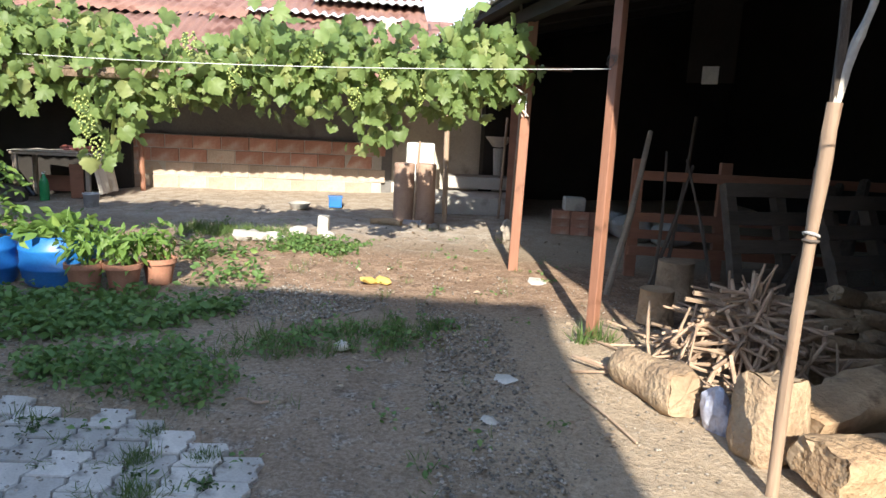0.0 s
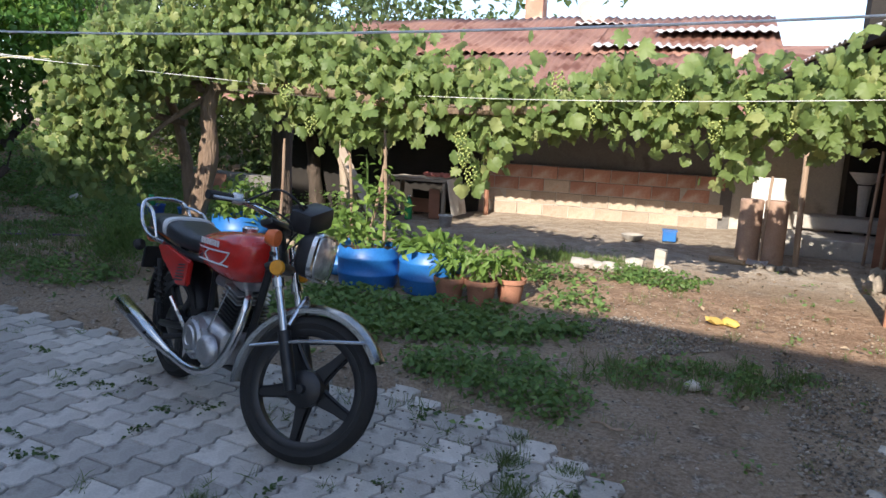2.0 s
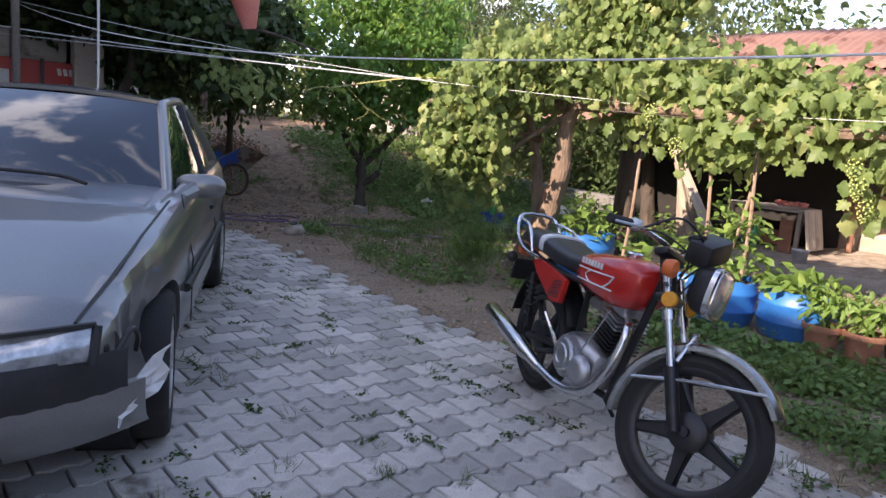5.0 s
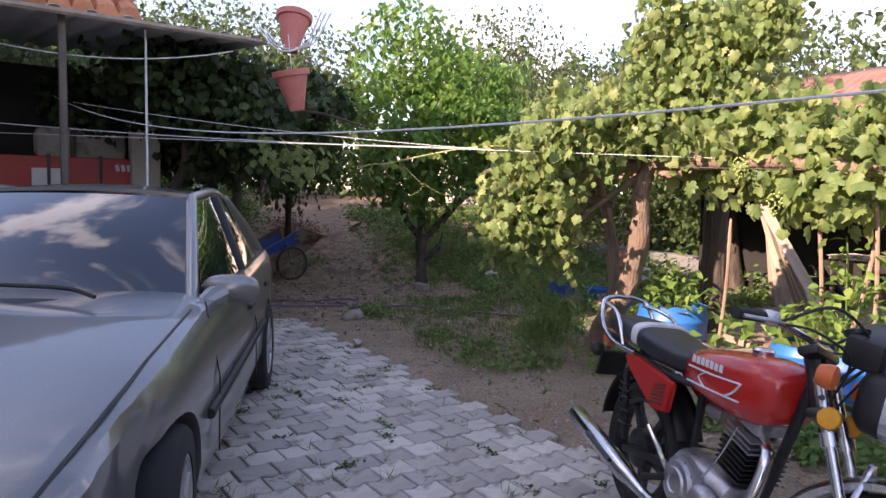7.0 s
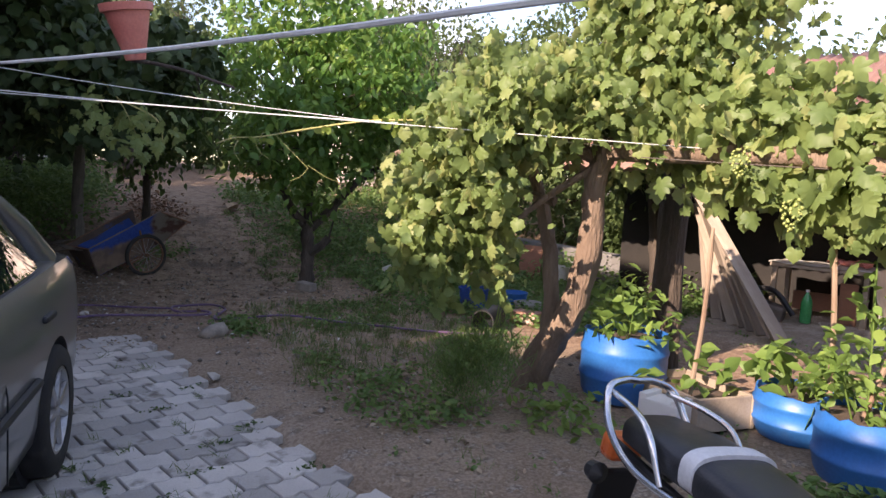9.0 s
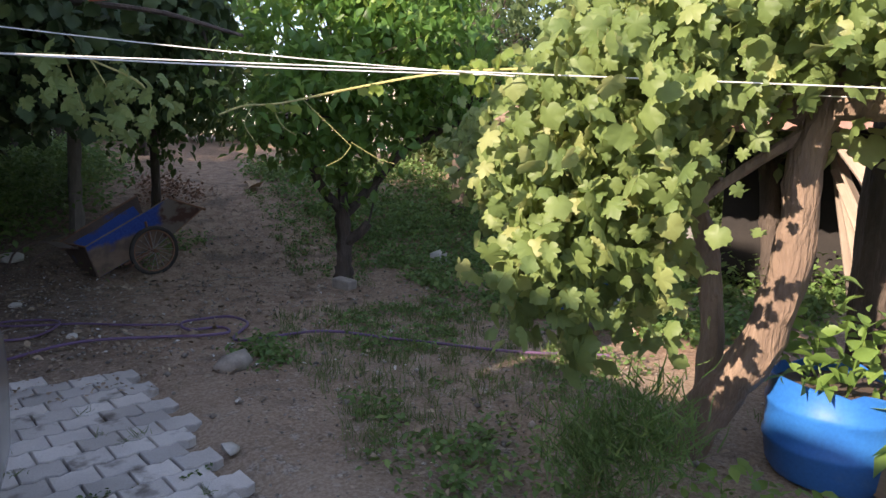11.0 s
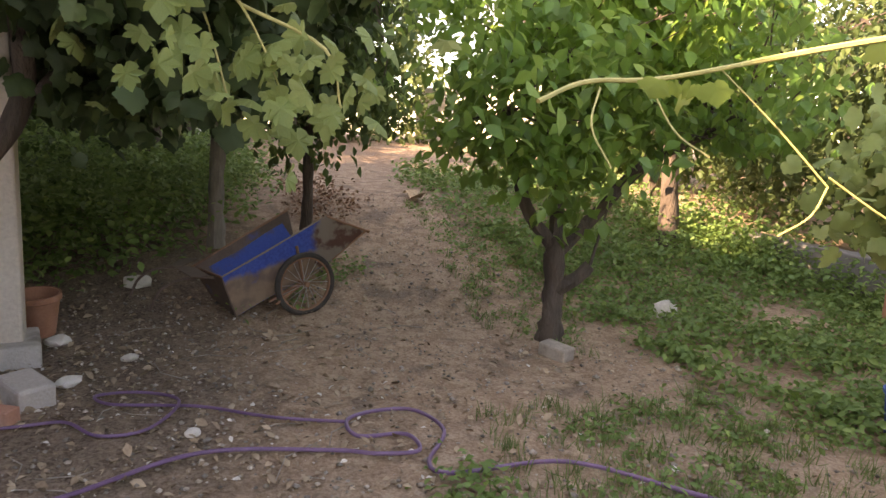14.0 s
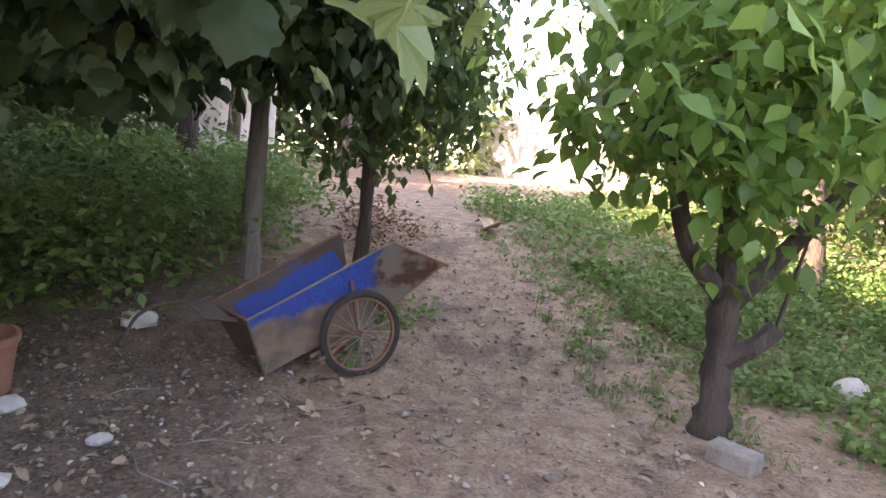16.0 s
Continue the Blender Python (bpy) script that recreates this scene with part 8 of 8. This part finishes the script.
def log(x, y, z, r, l, yaw, tilt, seed, label, split=False):
    ob = thing("log", label, "log", pose(x, y, z, 0, tilt, yaw), "thick logs")
    n = 26
    rn = random.Random(seed)
    secs = []
    for i in range(15):
        t = i / 14
        ring = []
        bow = r * 0.25 * noise.noise((t * 1.5, seed, 3))
        for k in range(n):
            a = 2 * math.pi * k / n
            ca, sa = math.cos(a), math.sin(a)
            big = 0.34 * noise.noise((ca * 1.2 + seed * 3, sa * 1.2, t * l * 3.0))
            ridge = 0.10 * abs(noise.noise((ca * 5 + seed, sa * 5, t * l * 4))) + 0.05 * noise.noise((ca * 9, sa * 9 + seed, t * l * 22))
            rr2 = r * (0.98 + big + ridge + 0.015 * rn.uniform(-1, 1)) * (1 - 0.12 * (abs(t - 0.5) * 2) ** 6)
            zz = sa * rr2
            if split and zz > r * 0.2:
                zz = r * 0.2 + (zz - r * 0.2) * 0.2 + r * 0.10 * noise.noise((ca * 4, t * 7, seed))
            end = 0.05 * noise.noise((ca * 1.7, sa * 1.7, seed + (0 if t < 0.5 else 9))) * (abs(t - 0.5) * 2) ** 4
            ring.append((-l / 2 + l * t + end, ca * rr2 + bow, zz))
        secs.append(ring)
    smooth(part("bark", loft(secs), LOG_WOOD if split else LOG_BARK, ob), 60)
    for s in (-1, 1):
        bm = bmesh.new()
        ring = [bm.verts.new((p[0] + s * 0.004, p[1] * 0.93, p[2] * 0.93)) for p in secs[0 if s < 0 else -1]]
        bm.faces.new(ring if s > 0 else ring[::-1])
        bmesh.ops.poke(bm, faces=bm.faces)
        part("cut_face", bm, LOG_END, ob, "weathered sawn end")
    return ob


log(1.17, 3.45, 0.12, 0.12, 0.48, 118, 5, 1, "pale thick log half in the sun")
log(1.58, 3.0, 0.17, 0.15, 0.34, 100, -78, 2, "short thick log standing on end")
log(1.98, 2.78, 0.16, 0.16, 0.7, 25, 4, 3, "thick split log lying in the sun", True)
log(1.95, 3.2, 0.22, 0.14, 0.6, 35, -10, 4, "thick split log lying in the sun", True)
log(2.25, 3.35, 0.15, 0.13, 0.7, 10, 3, 5, "thick log lying behind others")
log(2.55, 3.0, 0.18, 0.17, 0.8, 60, 0, 6, "thick log lying behind others")
log(2.35, 3.95, 0.12, 0.07, 1.3, 15, -6, 7, "long rounded log beside the branch heap")
for k in range(14):
    x, y = 2.3 + 0.16 * (k % 5) + rs.uniform(-0.05, 0.05), 3.9 + 0.28 * (k // 5)
    log(x + 0.2, y + 0.4, 0.12 + 0.1 * (k // 5), rs.uniform(0.035, 0.06), rs.uniform(0.8, 1.3), rs.uniform(-30, 50), rs.uniform(-14, 14), 20 + k, "thin round log in a shaded stack")
bag = bmesh.new()
q = bmesh.ops.create_icosphere(bag, subdivisions=4, radius=0.11)
for v in q["verts"]:
    f = 1 + 0.45 * noise.noise(v.co * 9) + 0.22 * abs(noise.noise(v.co * 26))
    v.co = Vector((v.co.x * 0.5 * f, v.co.y * f * 0.8, v.co.z * f * 1.1))
smooth(alone("plastic_bag", bag, mat("bluish_plastic", (0.30, 0.32, 0.42), (0.48, 0.50, 0.60), 14, 60, 0.5, bump=0.5), "crumpled bluish plastic bag between logs", "bag", pose(1.42, 3.16, 0.1, 0, 0, 30)), 25)
alone("bone_scrap", T(bezier([(0, 0, 0.012), (0.05, 0.01, 0.02), (0.11, -0.01, 0.014), (0.16, 0.02, 0.012)], 4), 0.007, 6, 0.3, 3), STICK_ONE, "pale twig scrap on the bare earth", "scrap", pose(-0.75, 2.85, 0.02))
for k, pts in enumerate((((0.75, 3.45), (0.95, 3.1), (1.05, 2.9)),)):
    alone("loose_stick", T(bezier([(x, y, ground_z(x, y) + 0.018) for x, y in pts], 4), 0.006, 5), STICK_ONE, "thin bent twig on the earth", "stick", None, "loose sticks")

# ---- carport fittings, lines, hanging pots ----
part("eave_board", T([(0.0, -7.0, 2.93), (0.0, 0.05, 2.95)], 0.03, 6), GREY_WOOD, carport)
for x, y in ((-0.15, -1.75), (-3.3, -1.2)):
    part("post", T([(x, y, 0), (x, y, 2.95)], 0.035, 8), DARK_METAL, carport)
# near-black wall added to darken the carport, which is open behind
part("back_wall", B((0.15, 6.0, 3.0), (-3.6, -4.1, 1.5)), DARK, carport, "added dark wall closing the open carport")
pill = thing("pillar", "old whitewashed masonry pillar by the carport", "pillar", pose(-10.62, -0.08, 0, 0, 0, 8))
part("shaft", B((0.34, 0.36, 2.95), (0, 0, 1.47), (0, 0, 0), 0.02), PLASTER_PALE, pill)
part("plinth", B((0.5, 0.46, 0.16), (0.06, 0.04, 0.06), (0, 0, 4), 0.02), CONCRETE, pill)
alone("concrete_block", B((0.30, 0.20, 0.15), (0, 0, 0.07), (2, 5, 0), 0.02), CONCRETE, "broken concrete block at the pillar foot", "block", pose(-9.72, 0.28, 0, 0, 0, 35))
alone("brick", B((0.20, 0.10, 0.09), (0, 0, 0.045), (3, 0, 0), 0.006), BRICK, "loose red brick beside a concrete block", "brick", pose(-9.45, 0.2, 0, 0, 0, 60))
tp = thing("flower_pot", "leaning terracotta pot beside the pillar", "flower pot", pose(-11.05, 0.1, 0.03, 0, 6, 0))
smooth(part("pot", lathe([(0, 0), (0.11, 0), (0.15, 0.26), (0.165, 0.27), (0.165, 0.31), (0.145, 0.31), (0.10, 0.03), (0, 0.03)], 24), TERRACOTTA, tp), 40)
truck = thing("truck", "red truck parked in the dark carport", "truck", pose(-10.4, -1.9, 0, 0, 0, 9))
part("side_board", B((0.06, 3.7, 0.55), (0, 0, 1.55), (0, 0, 0), 0.01), TRUCK_RED, truck, "red side board")
for y in (-1.4, -0.7, 0.0, 0.7, 1.3):
    part("upright", B((0.03, 0.04, 0.6), (0.045, y, 1.55), (0, 0, 0), 0.004), BLACK_METAL, truck)
part("plate", B((0.01, 0.42, 0.3), (0.05, 0.72, 1.52), (0, 0, 0), 0.003), WHITE_PLASTIC, truck, "white blank plate")
for k in range(3):
    part("mark", B((0.01, 0.045, 0.09), (0.04, 1.5 + 0.07 * k, 1.7), (10, 0, 0)), WHITE_PLASTIC, truck, "white mark")
part("bed", B((1.6, 3.7, 0.12), (-0.85, 0, 1.2), (0, 0, 0), 0.01), DARK_METAL, truck)
for y in (-1.2, 1.2):
    part("wheel", ring_profile([(0.45, 0.0), (0.43, 0.12), (0.22, 0.12), (0.22, -0.12), (0.43, -0.12)], 32), RUBBER, truck).matrix_local = pose(-0.2, y, 0.45, 0, 0, 90)
part("load", B((0.9, 1.1, 0.45), (-0.6, 1.1, 2.0), (0, 0, 0), 0.12), CONCRETE, truck, "grey covered load")


def line(name, a, b, sag, r, material, label, n=16):
    a, b = Vector(a), Vector(b)
    pts = [a.lerp(b, i / n) - Vector((0, 0, sag * 4 * (i / n) * (1 - i / n))) for i in range(n + 1)]
    return alone(name, T(pts, r, 6), material, label, "line", None, "lines across the yard")


LINE = "white cord stretched across the yard"
line("clothes_line", (-9.188, -1.003, 2.437), (2.232, 2.078, 1.742), 0.432, 0.0032, CORD, LINE, 32)
line("clothes_line", (-8.1, -1.53, 2.024), (-4.908, 5.551, 1.92), 0.115, 0.004, CORD, LINE)
line("clothes_line", (-8.2, -1.39, 1.93), (-3.5, 4.77, 1.67), 0.0, 0.0028, CORD, LINE)
line("clothes_line", (-8.294, -0.731, 2.277), (-4.327, 4.197, 1.692), 0.095, 0.0026, CORD, LINE)
line("clothes_line", (0.87, 4.23, 1.68), (-4.4, 4.3, 1.72), 0.06, 0.0022, CORD, LINE)
line("vine_wire", (0.27, 5.7, 1.62), (-4.5, 3.6, 1.65), 0.05, 0.003, DARK_METAL, "thin wire carrying the vine along the yard")
line("clothes_line", (0.28, 5.68, 1.6), (-0.15, 5.5, 1.95), 0.03, 0.006, CORD, "pale cord tied to a shed post", 8)
for k in range(3):
    a = k * 2.1
    alone("cord_end", T(bezier([(0.30, 5.68, 1.6), (0.26 + 0.04 * math.cos(a), 5.66, 1.52), (0.3 + 0.03 * math.sin(a), 5.67, 1.42)], 4), 0.005, 5), CORD, "loose pale cord end on a post", "cord", None, "cord ends")
alone("wire_coil", T([(0.86 + 0.022 * math.cos(k * 0.5) + 0.0006 * k, 4.2, 1.72 + 0.035 * math.sin(k * 0.53)) for k in range(30)], 0.002, 5), DARK_METAL, "small coil of wire hung on a post", "wire")
hang = thing("drain_pipe", "thin hanging pole by the carport edge", "pole", pose(-7.75, -0.05, 0))
part("pole", T([(0, 0, 1.3), (0.0, 0, 2.95)], 0.012, 6), CORD, hang)
line("carport_cable", (-7.7, -1.6, 2.75), (-7.6, 0.75, 2.8), 0.14, 0.006, CORD, "sagging pale cable under the carport eave")
for k in range(3):
    alone("cable_loop", T(bezier([(-7.75, 1.0 + 0.04 * k, 3.1), (-7.6, 1.2, 2.86 + 0.03 * k), (-7.5, 1.45 + 0.03 * k, 2.92), (-7.45, 1.6 + 0.05 * k, 3.25)], 6), 0.008, 6), CORD, "pale cable loop at the carport corner", "cable", None, "cable loops")


def hanging_pot(x, y, z, tilt, yaw):
    ob = thing("hanging_pot", "reddish plastic pot hanging upside down from wire", "flower pot", pose(x, y, z, tilt, 0, yaw), "hanging pots")
    smooth(part("pot", lathe([(0.07, 0), (0.16, 0.34), (0.185, 0.345), (0.19, 0.40), (0.17, 0.40), (0.155, 0.34), (0.065, 0.01), (0, 0.005)], 20), PINK, ob), 40)
    part("hanger", T([(0, 0, 0.02), (0.02, 0, 0.4), (0, 0.05, 0.75)], 0.004, 5), CORD, ob)


hanging_pot(-7.45, 1.36, 2.24, 12, 20)
hanging_pot(-7.6, 1.32, 2.86, -16, 60)
# pale building and sunlit bank far beyond the path
fb = thing("far_building", "pale plastered building beyond the garden", "building", pose(-27, 0.5, 1.0, 0, 0, 8))
part("wall", B((6, 7, 3.0), (0, -2.5, 1.5), (0, 0, 0), 0.02), WHITE_WALL, fb)
part("roof", B((6.6, 7.6, 0.25), (0, -2.5, 3.1), (0, 0, 0), 0.02), TILE, fb)
part("window", B((0.06, 0.9, 1.0), (3.02, -1.2, 1.7)), BLACK_PLASTIC, fb)

pale = thing("pale_house", "pale plastered house behind tall weeds", "house", pose(-22.5, -2.6, 0.4, 0, 0, 12))
part("wall", B((4.0, 6.0, 3.4), (0, 0, 1.7), (0, 0, 0), 0.02), PINK_WALL, pale)
part("roof", B((4.5, 6.5, 0.2), (0, 0, 3.5), (0, 0, 0), 0.02), TILE, pale)
part("window", B((0.06, 0.8, 0.9), (2.01, 1.2, 2.0)), BLACK_PLASTIC, pale)
far_wall = thing("boundary_wall", "long pale plastered boundary wall in full sun", "wall", pose(-29.0, 8.6, 0.9, 0, 0, 22), kind="structure")
part("masonry", B((9.0, 0.25, 2.4), (4.5, 0, 1.2), (0, 0, 0), 0.02), PINK_WALL, far_wall)

# broom-red tiles seen over the carport edge
tiles = thing("tiled_roof", "red tiled roof rising behind the carport", "roof", pose(-8.6, -0.2, 3.25, 0, 0, 9))
for i in range(5):
    for j in range(9):
        part("tile", T([(-0.3 * i, -0.22 * j, 0.16 * i), (-0.3 * i - 0.34, -0.22 * j, 0.16 * i + 0.17)], [0.115, 0.10], 8), TILE, tiles)

# ---- interlocking pavers ----
def build_paving():
    LX, LY = 0.2, 0.165   # along the wavy joint, across it
    th = radians(101.5)
    u, v = Vector((math.cos(th), math.sin(th))), Vector((math.sin(th), -math.cos(th)))
    o = Vector((-2.55, 0.57))
    gap, amp, depth = 0.005, 0.0105, 0.05

    def outline():
        xs = [0.0, 0.05, 0.1, 0.15, 0.2]
        off = [-amp, amp, -amp, amp, -amp]
        lo = [(x, w + gap) for x, w in zip(xs, off)]
        hi = [(x, LY + w - gap) for x, w in zip(xs, off)]
        lo[0], hi[0] = (gap, lo[0][1]), (gap, hi[0][1])
        lo[-1], hi[-1] = (LX - gap, lo[-1][1]), (LX - gap, hi[-1][1])
        return lo + hi[::-1]

    ring = outline()
    cx, cy = LX / 2, LY / 2
    n = len(ring)
    local = [((x - cx) * 0.955, (y - cy) * 0.95, 0.0) for x, y in ring] + [(x - cx, y - cy, -0.006) for x, y in ring] + [(x - cx, y - cy, -depth) for x, y in ring]
    faces = [list(range(n))]
    for r in (0, n):
        faces += [[r + k, r + n + k, r + n + (k + 1) % n, r + (k + 1) % n] for k in range(n)]
    mesh = bpy.data.meshes.new("paver")
    # the top as a strip of quads, so that it shades cleanly
    top = [[k, n - 1 - k, n - 2 - k, k + 1] for k in range(n // 2 - 1)]
    mesh.from_pydata(local, [], [t[::-1] for t in top] + [f for f in faces[1:]])
    mesh.update()
    bmx = bmesh.new()
    bmx.from_mesh(mesh)
    bmesh.ops.recalc_face_normals(bmx, faces=bmx.faces)
    bmx.to_mesh(mesh)
    bmx.free()
    mesh.materials.append(PAVER)
    tris = [tuple(p.vertices) for p in mesh.polygons]
    lv = np.array(local)
    pave = thing("paving", "grey interlocking concrete pavers with weeds in the joints", "paving", kind="structure")
    rng = random.Random(8)
    rest_v, rest_f, count = [], [], 0
    for j in range(-60, 60):
        for i in range(-60, 60):
            c = o + u * ((i + 0.5 * (j % 2)) * LX + cx) + v * (j * LY + cy)
            if not inside(c.x, c.y):
                continue
            z = rng.uniform(-0.004, 0.003) + 0.010 * noise.noise((c.x * 0.8, c.y * 0.8, 0))
            m = Matrix.Translation((c.x, c.y, z)) @ Matrix(((u.x, v.x, 0), (u.y, v.y, 0), (0, 0, 1))).to_4x4() @ pose(0, 0, 0, rng.uniform(-1.2, 1.2), rng.uniform(-1, 1), rng.uniform(-1, 1))
            if -3.75 < c.x < -0.3 and 0.15 < c.y and count < 300:
                p = new("paver", mesh)
                p.parent = pave
                p.matrix_local = m
                count += 1
            else:
                a = np.array(m)
                base = len(rest_v) * n * 3
                rest_v.append(lv @ a[:3, :3].T + a[:3, 3])
                rest_f += [tuple(k + base for k in f) for f in tris]
    rest = bpy.data.meshes.new("paver_field")
    rest.from_pydata(np.concatenate(rest_v).tolist(), [], rest_f)
    rest.materials.append(PAVER_REST)
    r = new("paver_field", rest)
    r.parent = pave
    r["kind"] = "stuff"


build_paving()

# ---- clay blocks of the outbuilding wall ----
def build_blocks():
    bl, bh, gap = 0.385, 0.19, 0.012
    me = B((bl - gap, 0.08, bh - gap), (0, 0, 0), (0, 0, 0), 0.006)
    mesh = bpy.data.meshes.new("block")
    me.to_mesh(mesh)
    me.free()
    mesh.materials.append(BRICK)
    rb = random.Random(6)
    washed = mesh.copy()
    washed.materials.clear()
    washed.materials.append(BRICK_WASHED)
    for j in range(4):
        for i in range(-6, 9):
            x = (i + 0.5 * (j % 2)) * bl + 0.2
            if -2.6 < x < out_len - 0.15:
                b = new("block", washed if j < 2 or (j == 2 and rb.random() < 0.15) else mesh)
                b.parent = outbuilding
                b.matrix_local = pose(x, 0.035 + rb.uniform(-0.012, 0.008), 0.275 + j * bh + bh / 2, rb.uniform(-1.2, 1.2), rb.uniform(-0.8, 0.8), rb.uniform(-1.2, 1.2))
    part("joint_bed", B((out_len + 2.2, 0.06, 4 * bh), (out_len / 2 - 1.25, 0.035, 0.275 + 2 * bh)), MORTAR, outbuilding)


build_blocks()
